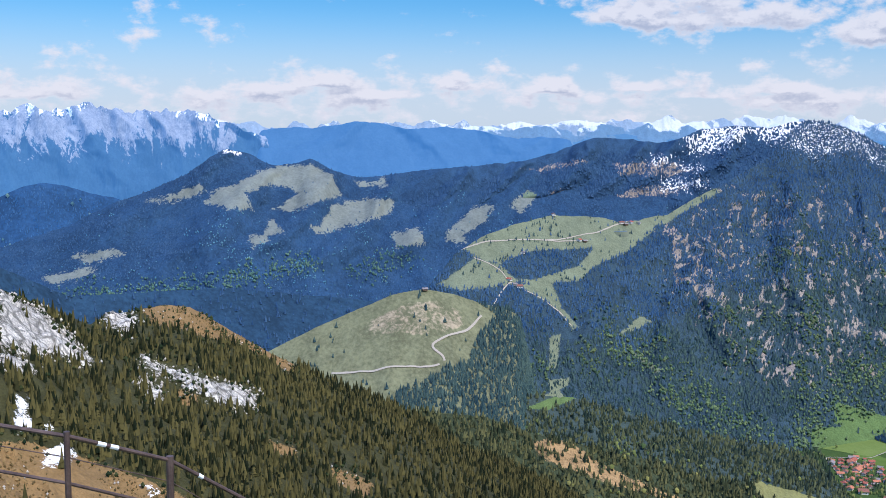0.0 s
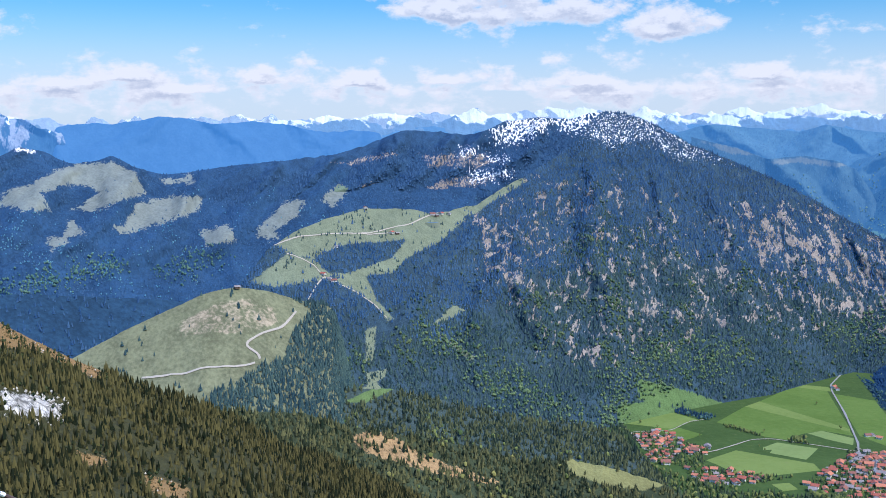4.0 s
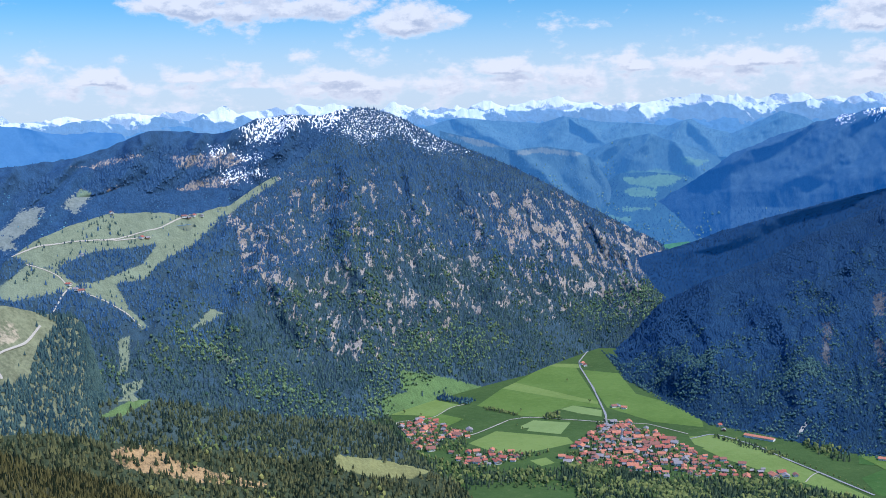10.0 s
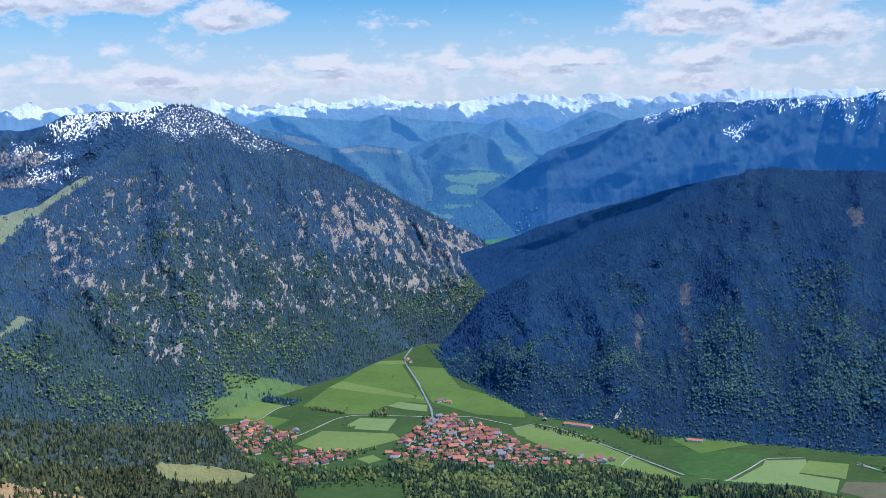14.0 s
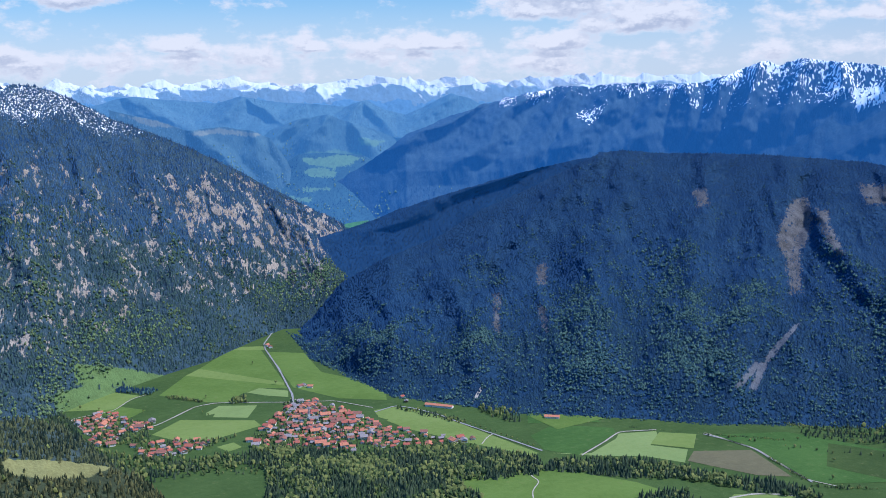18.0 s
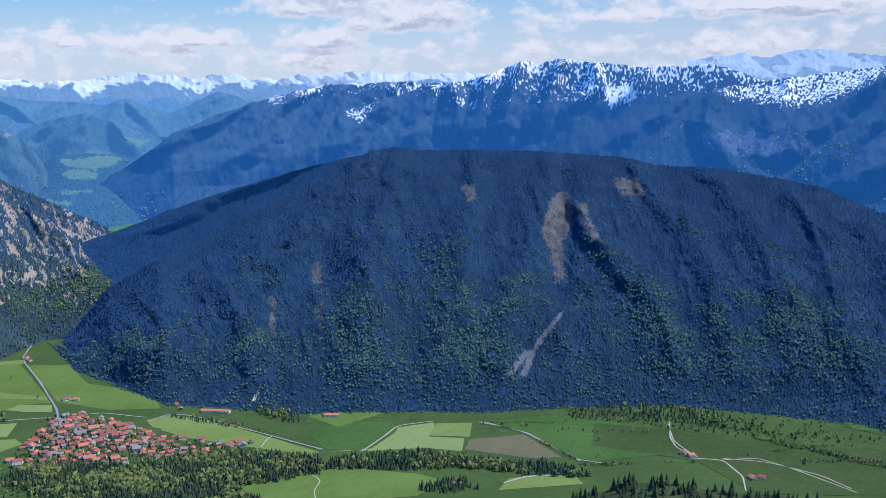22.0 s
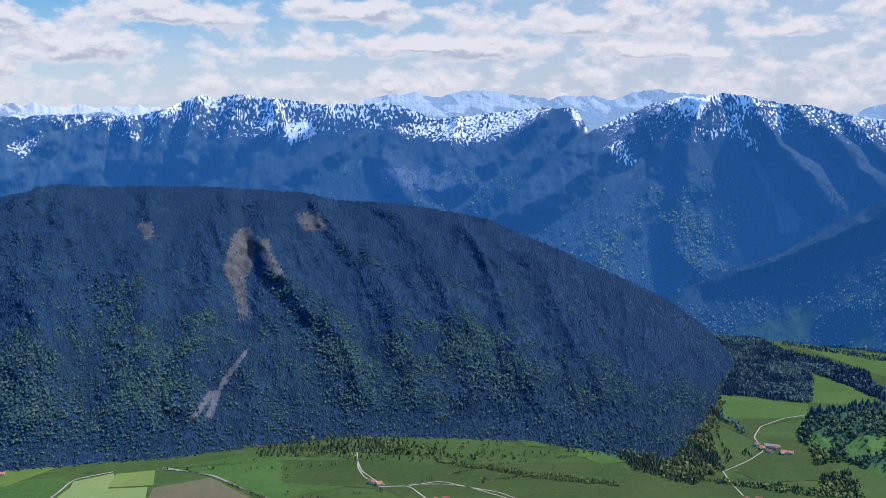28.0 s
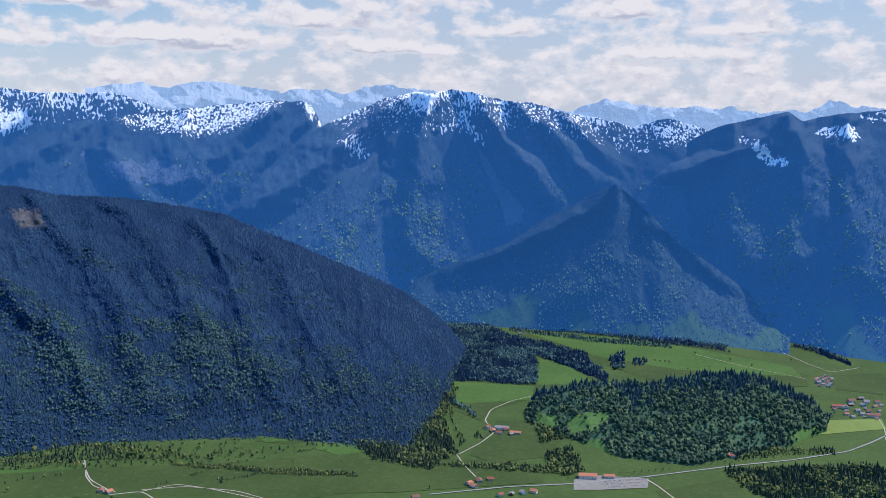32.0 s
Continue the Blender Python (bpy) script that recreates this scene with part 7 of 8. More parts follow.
belt([(60.06, -17.4), (65.13, -16.91), (67.32, -17.13), (71.32, -17.65), (71.34, -18.08), (66.4, -17.91), (60.7, -17.91)], 13, 11, 0.4)
belt([(68.59, -18.4), (73.15, -18.39), (77.78, -17.96), (80.77, -17.77), (80.76, -17.49), (73.13, -17.81)], 20, 9, 0.6)
belt([(64.61, -17.74), (70.42, -17.83), (75.93, -17.8), (75.92, -18.1), (70.41, -18.32), (64.87, -18.25)], 18, 9, 0.5)
belt([(80.97, -17.61), (84.48, -18.06), (85.1, -16.24), (84.28, -14.74), (85.7, -14.47), (86.03, -15.17), (85.42, -16.84), (86.09, -18.39), (84.82, -19), (81.29, -18.21)], 8, 12, 0.4)
belt([(84.28, -14.89), (84.71, -11.98), (85.01, -10.89), (86.6, -11.33), (87.55, -11.68), (86.31, -13.18), (85.71, -14.72)], 8, 12, 0.45)
belt([(72.82, -19.13), (73.44, -19.31), (73.43, -19.6), (72.82, -19.45)], 6, 8, 0.4)
for hedge in ([(68.89, -19.47), (73.44, -18.44), (78.43, -17.81), (81.44, -18.21), (81.45, -18.33), (78.43, -17.96), (73.5, -18.61), (68.95, -19.62)], [(73.12, -19.29), (76.54, -18.86), (80.01, -18.49), (80.05, -18.61), (76.6, -18.97), (73.18, -19.44)], [(61.86, -17.3), (65.18, -17.46), (68.94, -17.47), (68.93, -17.64), (65.17, -17.63), (61.85, -17.49)], [(76.55, -17.38), (79.69, -17.09), (81.6, -17.35), (81.6, -17.49), (79.69, -17.24), (76.61, -17.56)]):
    belt(hedge, 6, 5, 0.7)
belt([(61.87, -16.97), (65.19, -17.06), (69.24, -17.17), (70.42, -17.68), (66.01, -18.1), (61.83, -17.9)], 26, 8, 0.7)
belt([(69.24, -17.17), (74.37, -17.3), (74.99, -17.92), (71.31, -18.17)], 24, 9, 0.6)
belt([(24.38, -19.52), (27.58, -19.5), (32.71, -19.74), (32.7, -20.33), (27.56, -20), (24.36, -20.1)], 14, 10, 0.6)
belt([(83.65, -9.88), (87.97, -11.14), (90.74, -12.35), (90.81, -14.29), (85.91, -14.26), (84.69, -14.28), (84.03, -12.78)], 6.5, 11, 0.45)
belt([(79.53, -16.99), (84.58, -16.24), (84.85, -14.57), (85.53, -16.35), (86.51, -18.08), (84.97, -19.04), (81.47, -18.59)], 7, 10, 0.5)
belt([(85.91, -14.26), (86.41, -14.51), (86.15, -16.32), (86.96, -17.46), (86.51, -17.93), (85.84, -16.33)], 8, 8, 0.6)
belt([(91.77, -11.09), (101.08, -11.67), (101.1, -12.01), (91.78, -11.39)], 8, 9, 0.5)
belt([(51.45, -16.38), (57.04, -16.85), (64.22, -17.59), (70.5, -17.93), (70.5, -18.05), (64.22, -17.74), (57.03, -17.02), (51.44, -16.54)], 4, 4, 0.8)
belt([(51.38, -17.92), (59.95, -18.08), (60.85, -18.05), (60.85, -18.17), (59.95, -18.19), (51.38, -18.06)], 5, 3.5, 0.8)
belt([(55.6, -16.73), (59.98, -16.63), (60.28, -16.79), (55.88, -16.95)], 6, 7, 0.7)
belt([(70.5, -18.23), (75.61, -18.83), (80.73, -19.14), (80.74, -19.38), (75.62, -19.13), (70.5, -18.44)], 5, 7, 0.7)
belt([(65.47, -16.46), (67.97, -17.43), (67.34, -17.71), (65.16, -16.75)], 8, 8, 0.6)
belt([(90.66, -12.64), (94.44, -13.22), (94.44, -13.39), (90.66, -12.84)], 7, 7, 0.6)
belt([(84.98, -14.17), (85.63, -15.04), (85.32, -15.21), (84.74, -14.34)], 7, 8, 0.6)
belt([(89.12, -11.24), (93.79, -11.67), (97.95, -11.75), (97.96, -12.03), (93.8, -11.93), (89.13, -11.48)], 9, 9, 0.4)
belt([(38.14, -16.95), (40.33, -17.25), (42.18, -17.77), (41.88, -17.96), (40.02, -17.56), (38.14, -17.16)], 8, 8, 0.7)
belt([(42.79, -17.01), (45.21, -17.03), (45.38, -17.89), (44.32, -17.81), (42.79, -17.3)], 10, 11, 0.5)
belt([(29.85, -18.07), (37.19, -18.07), (42.81, -19.06), (41.89, -19.3), (35.92, -19.31), (30.8, -18.89)], 10.8, 8, 0.8)
belt([(32.12, -16.3), (35.93, -17.2), (37.19, -18.22), (33.37, -18.61), (30.17, -18.23)], 9.36, 8, 0.75)
belt([(20.72, -16.19), (25.09, -17.02), (24.43, -18.04), (21.9, -18.05)], 8.64, 8, 0.75)
belt([(23.48, -17.93), (29.53, -18.06), (25.66, -19.13), (24.07, -19.06)], 10.8, 9, 0.8)

BARK = plain("bark", (0.11, 0.08, 0.055), 0.95, 3.0, 0.3)


def part(name, bm, mat, parent, label=""):
    me = bpy.data.meshes.new(name)
    bm.normal_update()
    bm.to_mesh(me)
    bm.free()
    me.materials.append(mat)
    ob = new(name, me)
    ob.parent = parent
    if label:
        ob["label"] = label
    return ob


def bm_of(v, f):
    bm = bmesh.new()
    vs = [bm.verts.new(q) for q in v]
    for q in f:
        bm.faces.new([vs[k] for k in q])
    return bm


def box(bm, x0, x1, y0, y1, z0, z1):
    v = [bm.verts.new(p) for p in ((x0, y0, z0), (x1, y0, z0), (x1, y1, z0), (x0, y1, z0), (x0, y0, z1), (x1, y0, z1), (x1, y1, z1), (x0, y1, z1))]
    for q in ((3, 2, 1, 0), (4, 5, 6, 7), (0, 1, 5, 4), (1, 2, 6, 5), (2, 3, 7, 6), (3, 0, 4, 7)):
        bm.faces.new([v[k] for k in q])


def pole(bm, p, q, r, n=8):
    p, q = Vector(p), Vector(q)
    d = (q - p).normalized()
    a = d.orthogonal().normalized()
    b = d.cross(a)
    ring = [[bm.verts.new(c + (a * math.cos(k * 6.28319 / n) + b * math.sin(k * 6.28319 / n)) * r) for k in range(n)] for c in (p, q)]
    for k in range(n):
        bm.faces.new((ring[0][k], ring[0][(k + 1) % n], ring[1][(k + 1) % n], ring[1][k]))
    bm.faces.new(ring[0][::-1])
    bm.faces.new(ring[1])


def lone_tree(leafy, seed, height):
    rg = random.Random(seed)
    ob = new("broadleaf_tree" if leafy else "spruce_tree")
    bm = bmesh.new()
    pole(bm, (0, 0, -0.3), (0, 0, height * 0.45), height * 0.018, 6)
    part("trunk", bm, BARK, ob, "brown trunk")
    v, f = [], []
    if leafy:
        for k in range(9):
            t, rr = rg.uniform(0, 6.28), height * rg.uniform(0.05, 0.24)
            c = Vector((rr * math.cos(t), rr * math.sin(t), height * rg.uniform(0.42, 0.85)))
            qv, qf = round_mesh(seed * 13 + k)
            s, b = height * rg.uniform(0.32, 0.5), len(v)
            v += [c + Vector(p - np.array((0, 0, 0.56))) * s for p in qv]
            f += [[b + m for m in q] for q in qf]
    else:
        n = 8
        for lv in range(6):
            z0 = height * (0.08 + 0.145 * lv)
            rad, b = height * 0.21 * (1 - lv / 6.6), len(v)
            for s in range(n):
                t = 6.283 * (s + rg.uniform(-0.3, 0.3)) / n
                q = rad * (1.15 if s % 2 else 0.7) * rg.uniform(0.85, 1.15)
                v.append(Vector((q * math.cos(t), q * math.sin(t), z0 - height * 0.03 * (s % 2))))
            v.append(Vector((0, 0, z0 + height * 0.24)))
            f += [(b + s, b + (s + 1) % n, b + n) for s in range(n)]
    part("crown", bm_of(v, f), LOW_LEAF if leafy else NEAR_WOOD, ob)
    return tagged(ob, "round light green broadleaved tree in the meadow" if leafy else "slender dark green spruce on the near flank", "tree", "trees in the meadows" if leafy else "spruces on the near flank")


LEAFY = [lone_tree(True, s, 9.0) for s in range(3)]
SPRUCE = [lone_tree(False, 50 + s, 12.0) for s in range(4)]


def set_tree(kinds, k, p, scale, turn):
    src = kinds[k % len(kinds)]
    if src.get("used") is None:
        src["used"] = 1
        ob = src
    else:
        ob = copy_thing(src, Matrix())
    ob.matrix_basis = Matrix.LocRotScale(p, Euler((0, 0, turn)), (scale, scale, scale))
    return ob


# avenue along the valley road and single trees in the meadows
line = [at(floor, *q) for q in [(41.72, -17.73), (43.72, -18.34), (46.45, -19.21)]]
k = 0
for a, b in zip(line[:-1], line[1:]):
    n = int((b - a).length / 16)
    for m in range(n):
        set_tree(LEAFY, k, a.lerp(b, m / n) + Vector((-6, 4, 0)), 0.75 + 0.1 * (k % 3), k * 1.7)
        k += 1
line = [at(floor, *q) for q in [(92.81, -19.27), (96.86, -18.66), (101.66, -17.71), (104.55, -17.14)]]
for a, b in zip(line[:-1], line[1:]):
    n = int((b - a).length / 17)
    for m in range(n):
        set_tree(LEAFY, k, a.lerp(b, m / n) + Vector((4, 6, 0)), 0.6 + 0.1 * (k % 3), k * 1.7)
        k += 1
LONE = [[(30.27, -14.33), (21.11, -15.11), (21.11, -15.92), (24.32, -16.39), (22.04, -16.09), (28.93, -16.31), (27.66, -15.97), (31.5, -15.47), (27.74, -16.88), (27.45, -16.72)], [(62.15, -18.97), (62.12, -19.83), (53.15, -20.59), (61.89, -17.88), (62.76, -17.88), (62.94, -17.84), (64.2, -17.86), (64.77, -17.94), (65.6, -17.85), (60.28, -18.07), (67.13, -18.09)], [(99.31, -12.25), (101.16, -12.48), (98.96, -13.08), (97.19, -12.75), (97.47, -12.79), (97.71, -12.81), (97.95, -12.82), (89.47, -18.98), (84.83, -19.98), (100.08, -12.92), (104.27, -12.23), (102.28, -12.69)], [(67.86, -17.8), (62.02, -17.63), (63.74, -17.55), (75.83, -17), (72.02, -17.52), (73.31, -19.29), (77.12, -18.6)]]
for group in LONE:
    for q in group:
        set_tree(LEAFY, k, at(floor, *q), 0.9 + 0.12 * (k % 5), k * 2.1)
        k += 1
# nearest spruces on the flank, one by one
i, j, fi, fj = flank.scatter(11, rng, 0.02, 0.55)
p = np.stack([flank.sample(q, i, j, fi, fj) for q in "xyz"], 1)
ok = np.ones(len(p), bool)
for key in ("meadow", "rock", "snow"):
    ok &= flank.sample(key, i, j, fi, fj) < -0.1
p = p[ok]
p = p[np.argsort(np.hypot(p[:, 0], p[:, 1]))][:240]
for n, q in enumerate(p):
    set_tree(SPRUCE, n, Vector(q) - Vector((0, 0, 0.3)), rng.uniform(0.4, 0.68), n * 2.4)

# ---------- houses ----------
PLASTER = [plain("plaster_white", (0.88, 0.82, 0.7), 0.9, 0.6, 0.08), plain("plaster_cream", (0.78, 0.72, 0.6), 0.9, 0.6, 0.08), plain("timber_wall", (0.20, 0.13, 0.08), 0.9, 1.0, 0.25)]
TILES = [plain("tile_red", (0.34, 0.105, 0.066), 0.85, 1.2, 0.25), plain("tile_orange", (0.46, 0.175, 0.095), 0.85, 1.2, 0.22), plain("tile_brown", (0.25, 0.11, 0.075), 0.85, 1.2, 0.25), plain("tile_grey", (0.26, 0.22, 0.2), 0.85, 1.2, 0.2)]
GLASS = plain("window_glass", (0.04, 0.05, 0.06), 0.12, 2.0, 0.2)
WOOD = plain("dark_wood", (0.15, 0.09, 0.05), 0.85, 2.0, 0.3)
BRICK = plain("chimney_brick", (0.4, 0.3, 0.26), 0.9, 3.0, 0.2)


def house(w, d, h, wall, roof, label, balcony=True, pitch=0.5, name="house", category="house", group="houses of the village"):
    """A gabled alpine house: its ridge runs along x."""
    ob = new(name)
    top = h + d / 2 * pitch
    v = [(-w / 2, -d / 2, -0.5), (w / 2, -d / 2, -0.5), (w / 2, d / 2, -0.5), (-w / 2, d / 2, -0.5), (-w / 2, -d / 2, h), (w / 2, -d / 2, h), (w / 2, d / 2, h), (-w / 2, d / 2, h), (-w / 2, 0, top), (w / 2, 0, top)]
    wall_part = part("wall", bm_of(v, [(0, 1, 5, 4), (2, 3, 7, 6), (1, 2, 6, 9, 5), (3, 0, 4, 8, 7), (3, 2, 1, 0)]), PLASTER[wall], ob)
    for s in (-1, 1):
        ov, e = 1.4, 0.3
        y1, z1 = s * (d / 2 + ov), h - ov * pitch
        v = [(-w / 2 - ov, 0, top + 0.05), (w / 2 + ov, 0, top + 0.05), (w / 2 + ov, y1, z1 + 0.05), (-w / 2 - ov, y1, z1 + 0.05)]
        v += [(a, b, c + e) for a, b, c in v]
        f = [(0, 1, 2, 3), (7, 6, 5, 4), (0, 4, 5, 1), (1, 5, 6, 2), (2, 6, 7, 3), (3, 7, 4, 0)]
        bm = bm_of(v, f)
        bmesh.ops.recalc_face_normals(bm, faces=bm.faces)
        part("roof_slope", bm, TILES[roof], ob)
    bm = bmesh.new()
    box(bm, w * 0.2 - 0.35, w * 0.2 + 0.35, d * 0.12, d * 0.12 + 0.7, top - 1.2, top + 0.9)
    stack = part("chimney", bm, BRICK, ob, "brick chimney")
    bm = bmesh.new()
    box(bm, w * 0.2 - 0.5, w * 0.2 + 0.5, d * 0.12 - 0.15, d * 0.12 + 0.85, top + 0.9, top + 1.05)
    part("chimney_cap", bm, TILES[3], stack)
    for s in (-1, 1):
        for lv in range(2 if h > 4.5 else 1):
            for x in (-w * 0.26, w * 0.26):
                bm = bmesh.new()
                box(bm, x - 0.55, x + 0.55, s * (d / 2 + 0.02) - 0.05, s * (d / 2 + 0.02) + 0.05, 1.0 + 2.6 * lv, 2.3 + 2.6 * lv)
                part("window", bm, GLASS, wall_part)
    if balcony:
        bm = bmesh.new()
        box(bm, -w / 2 - 0.9, -w / 2, -d * 0.4, d * 0.4, h * 0.48, h * 0.48 + 1.0)
        part("balcony", bm, WOOD, ob, "dark wooden balcony")
    return tagged(ob, label, category, group)


KINDS = [house(12, 10, 4.7, 0, 0, "white plastered house with a red tiled gable roof"), house(13, 11, 4.9, 0, 1, "white house with an orange tiled roof and wooden balcony"), house(10, 9, 4.6, 1, 0, "cream plastered house under a red tiled roof"),
         house(14, 11, 4.7, 0, 2, "white chalet with a weathered brown roof"), house(10, 8, 3.8, 2, 3, "dark timber house under a grey roof"), house(16, 11, 4.9, 1, 1, "long cream house with an orange tiled roof"), house(11, 10, 4.7, 0, 3, "white house under a slate grey roof")]
USED = set()


def set_house(k, p, turn, scale=1.0):
    src = KINDS[k]
    ob = copy_thing(src, Matrix()) if k in USED else src
    USED.add(k)
    ob.matrix_basis = Matrix.LocRotScale(p, Euler((0, 0, turn)), (scale, scale, scale))


def village(outline, gap, turn, seed, weights):
    """Houses at uneven distances inside an outline on the valley floor."""
    rg = random.Random(seed)
    q = [at(floor, *p) for p in outline]
    px, py = [p.x for p in q], [p.y for p in q]
    ring, taken = list(zip(px, py)), []
    for _ in range(4000):
        x, y = rg.uniform(min(px), max(px)), rg.uniform(min(py), max(py))
        near_gap = gap * rg.uniform(0.62, 1.25)
        if polygon_depth(np.array([x]), np.array([y]), ring)[0] < 0 or any((x - a) ** 2 + (y - b) ** 2 < near_gap ** 2 for a, b in taken):
            continue
        taken.append((x, y))
    for x, y in taken:
        set_house(rg.choices(range(len(KINDS)), weights)[0], Vector((x, y, 0.3)), turn + rg.choice((0, 0, math.pi / 2)) + rg.uniform(-0.35, 0.35), rg.choice((0.7, 0.85, 0.95, 1.05, 1.3)) * rg.uniform(0.92, 1.08))


W = (5, 4, 4, 4, 2, 3, 4)
village([(30.5, -17.87), (32.28, -16.51), (33.39, -16.45), (34.98, -16.9), (36.72, -17.57), (37.51, -18.16), (35.92, -18.6), (33.37, -18.61), (31.45, -18.48)], 21.5, -0.6, 1, W)
village([(36.88, -17.93), (39.71, -18.34), (41.58, -18.68), (42.81, -18.74), (40.96, -19.11), (37.51, -19.1), (35.92, -18.89)], 27, -0.5, 2, W)
village([(29.85, -18.37), (32.41, -18.61), (35.92, -18.84), (35.76, -19.31), (32.72, -18.91), (30.16, -18.67)], 27, -0.6, 8, W)
village([(20.71, -16.58), (22.28, -16.19), (22.97, -16.41), (23.67, -16.87), (24.84, -16.98), (24.77, -17.34), (23.18, -17.38), (22.53, -17.94), (21.75, -17.89), (21.3, -17.27)], 25, -0.4, 3, W)
village([(23.63, -18.09), (25.7, -17.95), (28.09, -18.24), (27.6, -18.52), (25.67, -18.87), (24.4, -18.93)], 27, -0.5, 4, W)
village([(105.45, -13.05), (105.94, -12.77), (106.42, -12.95), (106.31, -13.37), (105.75, -13.37)], 26, -1.3, 5, (0, 1, 0, 4, 2, 0, 5))
village([(106.37, -14.39), (107.71, -13.76), (108.81, -13.92), (108.86, -14.76), (107.23, -14.87)], 40, -1.4, 6, (1, 1, 0, 4, 1, 1, 5))
SPOTS = [(13, 0, [(38.29, -16.05), (38.51, -16.47), (38.76, -16.7), (33.08, -15.64), (33.4, -15.73), (32.83, -15.67), (31.08, -13.39), (31.27, -13.49), (24.22, -14.54), (24.41, -14.73)]), (23, 1, [(67.21, -19.53), (66.8, -19.43), (70.55, -20.43), (71.04, -20.34)]), (32, 1, [(87.08, -19.73), (87.65, -19.57), (87.34, -19.85), (88.29, -19.47), (88.86, -20.27), (89.5, -20.19), (90.14, -20.11), (90.77, -20.02), (84.04, -20.49), (101.35, -17.39), (101.53, -17.43)]), (32, 3, [(88.04, -16.73), (88.36, -16.9), (88.75, -17.01), (89.12, -16.82), (89.38, -17.05)]), (19, 2, [(33.04, -17.97), (33.5, -18.08), (33.82, -17.95)]), (32, 4, [(87.69, -10.87), (89.81, -11.62), (95.08, -11.2)])]
for _, k0, spots in SPOTS:
    for n, q in enumerate(spots):
        set_house((k0 + n * 2) % len(KINDS), at(floor, *q) + Vector((0, 0, 0.3)), -0.5 + 0.7 * n, 1.0)
for n, q in enumerate([(9.59, -4.82), (9.83, -4.88), (10.07, -4.78), (10.49, -4.8), (5.91, -4.43), (7.78, -10.57), (3.56, -8.03), (3.88, -8.3), (4.13, -8.42), (7.63, -5.82), (7.33, -5.79), (4.26, -6.56)]):
    set_house((3, 4, 0, 6)[n % 4], at(peak_front, *q) + Vector((0, 0, 0.4)), 0.4 * n, 1.0)
set_house(4, at(alp, *[(-1.12, -8.67)][0]), 0.3, 1.0)


def hall(w, d, h, roof, label):
    return house(w, d, h, 1, roof, label, False, 0.35, "hall", "building", "large halls")


hall(70, 14, 5, 1, "long low hall with a bright orange roof").matrix_basis = pose(*(at(floor, *[(40.63, -17)][0]) + Vector((0, 0, 0.3))), 0, 0, -62)
hall(34, 14, 5, 1, "red roofed farm building in a green meadow").matrix_basis = pose(*(at(floor, *[(47.01, -17.59)][0]) + Vector((0, 0, 0.3))), 0, 0, -52)
hall(38, 20, 7, 1, "long building with an orange roof by the car park").matrix_basis = pose(*(at(floor, *[(93.75, -19.1)][0]) + Vector((0, 0, 0.3))), 0, 0, -88)
hall(22, 14, 6, 1, "orange roofed inn beside the road").matrix_basis = pose(*(at(floor, *[(94.94, -19.03)][0]) + Vector((0, 0, 0.3))), 0, 0, -88)
hall(34, 14, 6, 0, "long farmhouse with a reddish roof").matrix_basis = pose(*(at(floor, *[(106.76, -14.35)][0]) + Vector((0, 0, 0.3))), 0, 0, -100)
hall(30, 16, 6, 2, "big barn with a brown roof").matrix_basis = pose(*(at(floor, *[(108.45, -14.61)][0]) + Vector((0, 0, 0.3))), 0, 0, -100)
hall(34, 16, 6, 3, "dark farm building with a grey roof").matrix_basis = pose(*(at(floor, *[(88.87, -16.76)][0]) + Vector((0, 0, 0.3))), 0, 0, -95)
hall(26, 12, 5, 1, "low barn with an orange roof").matrix_basis = pose(*(at(floor, *[(89.64, -16.98)][0]) + Vector((0, 0, 0.3))), 0, 0, -95)

# church with a pointed steeple
church = house(20, 10, 7, 0, 3, "white village church with a pointed steeple", False, 0.9, "church", "church", "church")
bm = bmesh.new()
box(bm, -14.5, -9.5, -2.5, 2.5, 0, 18)
part("tower", bm, PLASTER[0], church)
part("spire", bm_of([(-14.8, -2.8, 18), (-9.2, -2.8, 18), (-9.2, 2.8, 18), (-14.8, 2.8, 18), (-12, 0, 34)], [(0, 1, 4), (1, 2, 4), (2, 3, 4), (3, 0, 4)]), TILES[3], church, "dark pointed spire")
church.matrix_basis = pose(*(at(floor, *[(33.54, -17.51)][0]) + Vector((0, 0, 0.3))), 0, 0, -40)

# ---------- car park ----------
field(floor, [(92.97, -19.26), (94.06, -18.96), (97.12, -18.93), (97.07, -19.4), (94.41, -19.7), (92.99, -19.79)], TURF[5], "pale paved car park", "car_park", 1.0)
PAINT = [plain("paint_white", (0.8, 0.8, 0.8), 0.3), plain("paint_silver", (0.5, 0.52, 0.54), 0.3), plain("paint_dark", (0.04, 0.045, 0.05), 0.3), plain("paint_red", (0.4, 0.04, 0.03), 0.3)]
RUBBER = plain("rubber", (0.02, 0.02, 0.02), 0.9)


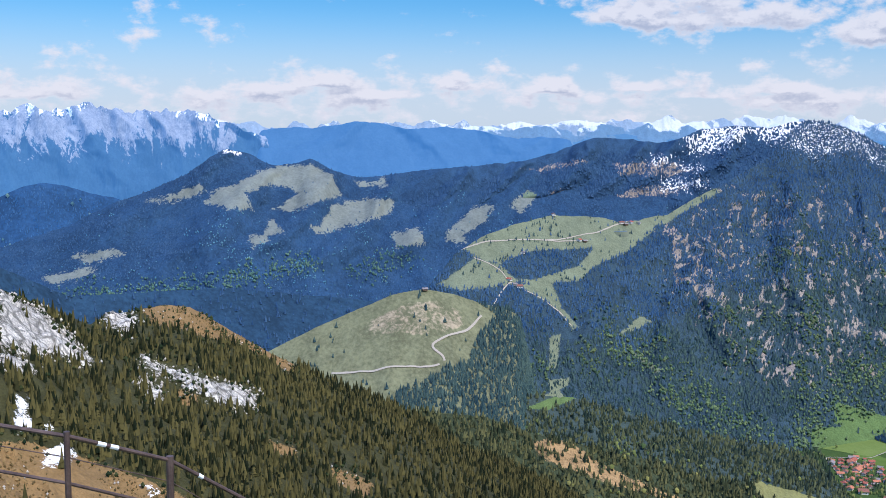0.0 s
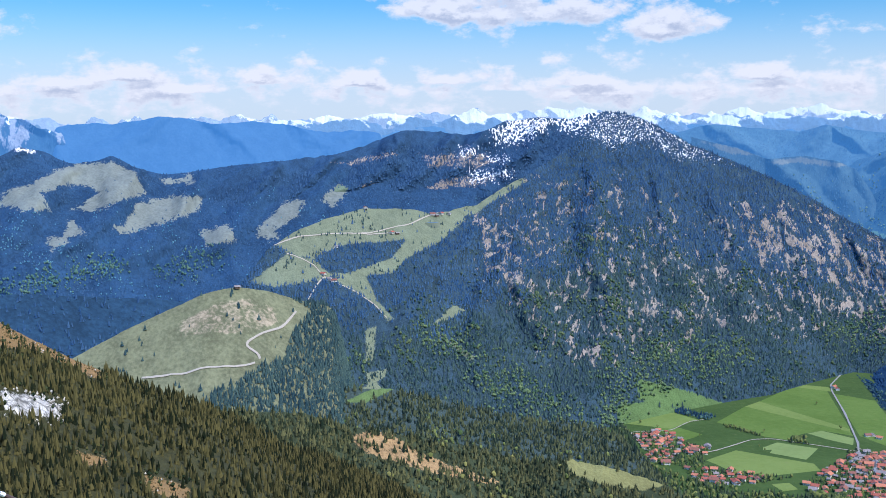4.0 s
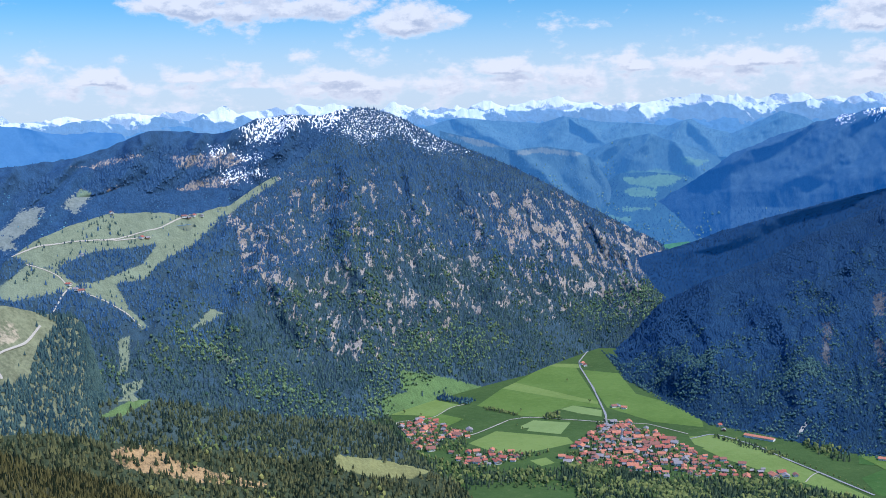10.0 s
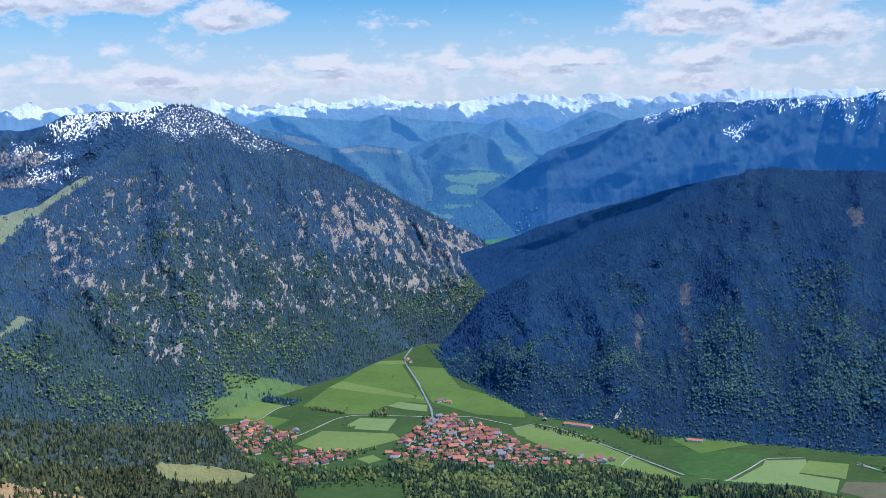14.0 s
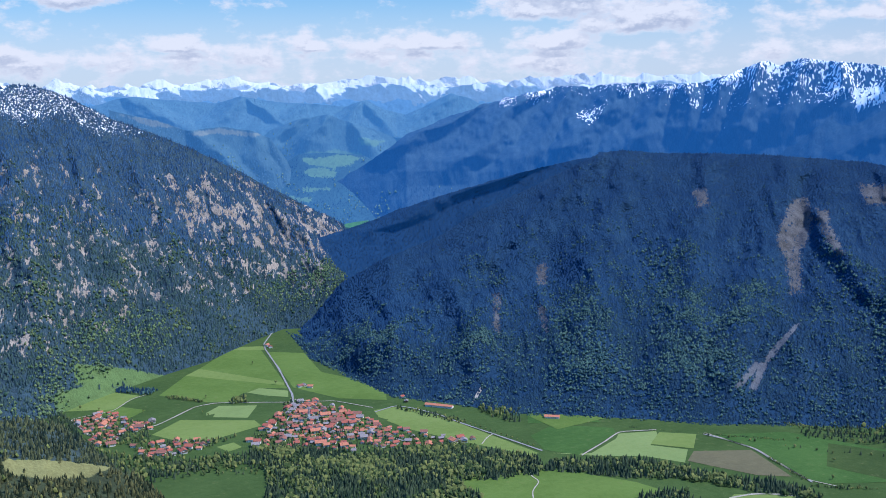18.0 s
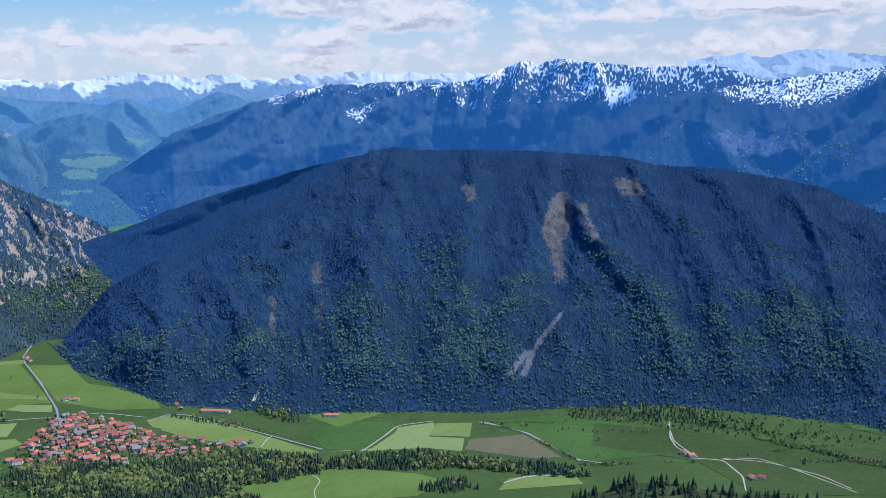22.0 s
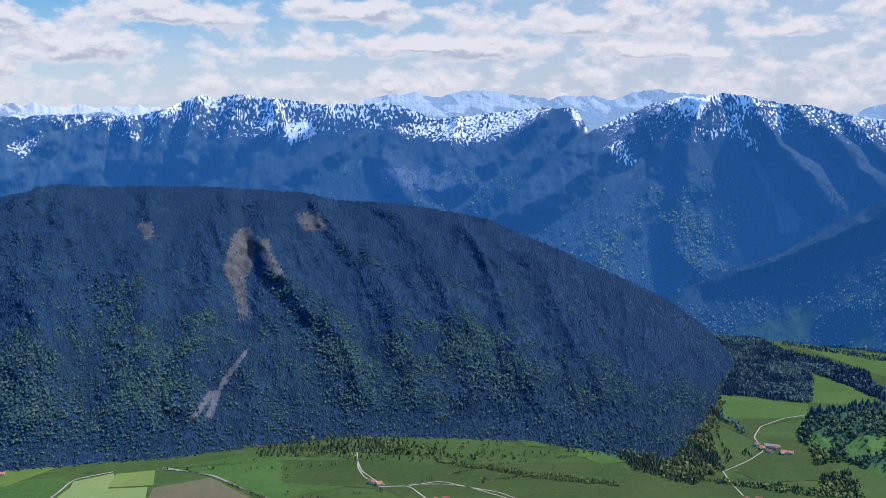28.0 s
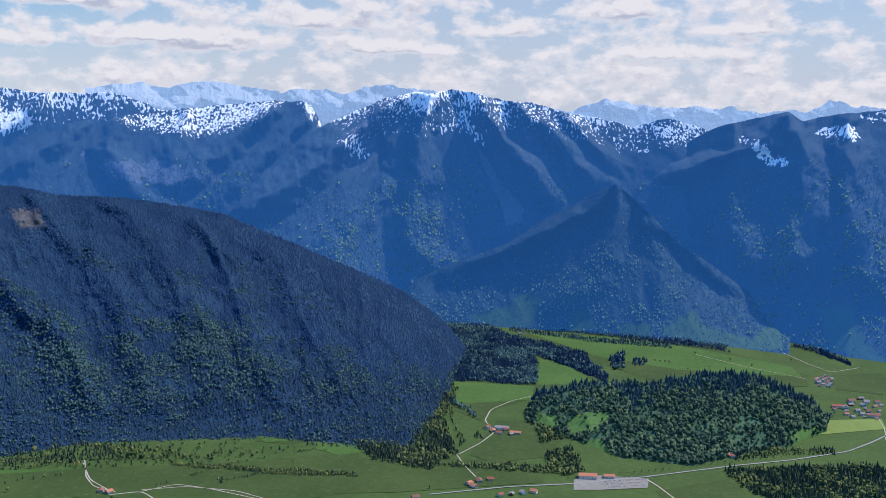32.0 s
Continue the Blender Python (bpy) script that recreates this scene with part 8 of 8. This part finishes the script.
def car(k):
    ob = new("car")
    v = [(-2.1, -0.85, 0.35), (2.1, -0.85, 0.35), (2.1, 0.85, 0.35), (-2.1, 0.85, 0.35), (-2.1, -0.85, 0.85), (2.1, -0.85, 0.8), (2.1, 0.85, 0.8), (-2.1, 0.85, 0.85)]
    part("body", bm_of(v, [(3, 2, 1, 0), (4, 5, 6, 7), (0, 1, 5, 4), (1, 2, 6, 5), (2, 3, 7, 6), (3, 0, 4, 7)]), PAINT[k], ob)
    v = [(-1.8, -0.8, 0.84), (1.0, -0.8, 0.81), (1.0, 0.8, 0.81), (-1.8, 0.8, 0.84), (-1.4, -0.65, 1.45), (0.3, -0.65, 1.45), (0.3, 0.65, 1.45), (-1.4, 0.65, 1.45)]
    part("cabin", bm_of(v, [(4, 5, 6, 7), (0, 1, 5, 4), (1, 2, 6, 5), (2, 3, 7, 6), (3, 0, 4, 7)]), GLASS, ob, "dark glazed cabin")
    for x in (-1.3, 1.3):
        for y in (-0.8, 0.8):
            bm = bmesh.new()
            pole(bm, (x, y - 0.1, 0.33), (x, y + 0.1, 0.33), 0.33, 8)
            part("wheel", bm, RUBBER, ob)
    return tagged(ob, ("white", "silver", "black", "red")[k] + " car parked in a row on the car park", "car", "cars on the car park")


CARS = [car(k) for k in range(4)]
n = 0
for row in range(4):
    a, b = at(floor, *[(94.72, -19.6)][0]), at(floor, *[(96.98, -19.32)][0])
    back = Vector((math.sin(radians(95)), math.cos(radians(95)), 0)) * (row * 19.0 + 4)
    for m in range(18):
        if (m * 7 + row * 3) % 9 == 0:
            continue
        ob = CARS[n % 4] if n < 4 else copy_thing(CARS[(n * 5 + row) % 4 if n % 3 else 0], Matrix())
        q = a.lerp(b, m / 17) + back
        ob.matrix_basis = pose(q.x, q.y, 1.05, 0, 0, -5)
        n += 1

# ---------- fence on the lookout ----------
STEEL = plain("rusty_steel", (0.13, 0.09, 0.075), 0.6, 6.0, 0.35, metal=0.5)
RAIL_GLINT = plain("rail_highlight", (0.8, 0.8, 0.78), 0.6, 9.0, 0.1)
fence = new("fence")


def near(az, el, r):
    return Vector((r * math.sin(radians(az)), r * math.cos(radians(az)), EYE + r * math.tan(radians(el))))


tops = [near(*q, r) for q, r in zip([(-31.75, -12.52), (-20.37, -15.69), (-15.11, -17.33), (-10.3, -20.02)], (7.6, 7.0, 7.3, 7.6))]
lows = [near(*q, r) for q, r in zip([(-31.85, -14.47), (-20.45, -18.03), (-15.16, -19.71), (-10.33, -22.64)], (7.6, 7.0, 7.3, 7.6))]
for n, (p, w) in enumerate(zip(tops, (0.024, 0.02, 0.026, 0.022))):
    foot = EYE - 1.65 - 0.2 * math.hypot(p.x, p.y)
    bm = bmesh.new()
    pole(bm, (p.x, p.y, foot - 0.05), p + Vector((0, 0, 0.03)), w, 10)
    part("post", bm, STEEL, fence)
for name, pts, rad in (("top_rail", tops, 0.015), ("lower_rail", lows, 0.012), ("wire", [a.lerp(b, 0.45) for a, b in zip(tops, lows)], 0.004)):
    for a, b in zip(pts[:-1], pts[1:]):
        bm = bmesh.new()
        pole(bm, a, b, rad, 8)
        part(name, bm, STEEL, fence)
# short white sleeves paint highlights onto the top rail
for a, b, s, e in ((1, 2, 0.28, 0.36), (1, 2, 0.4, 0.48), (2, 3, 0.3, 0.35)):
    bm = bmesh.new()
    pole(bm, tops[a].lerp(tops[b], s), tops[a].lerp(tops[b], e), 0.0162, 8)
    part("highlight_fleck", bm, RAIL_GLINT, fence, "white highlight painted on the rail")
tagged(fence, "rusty steel pipe fence with two rails on the lookout", "fence")
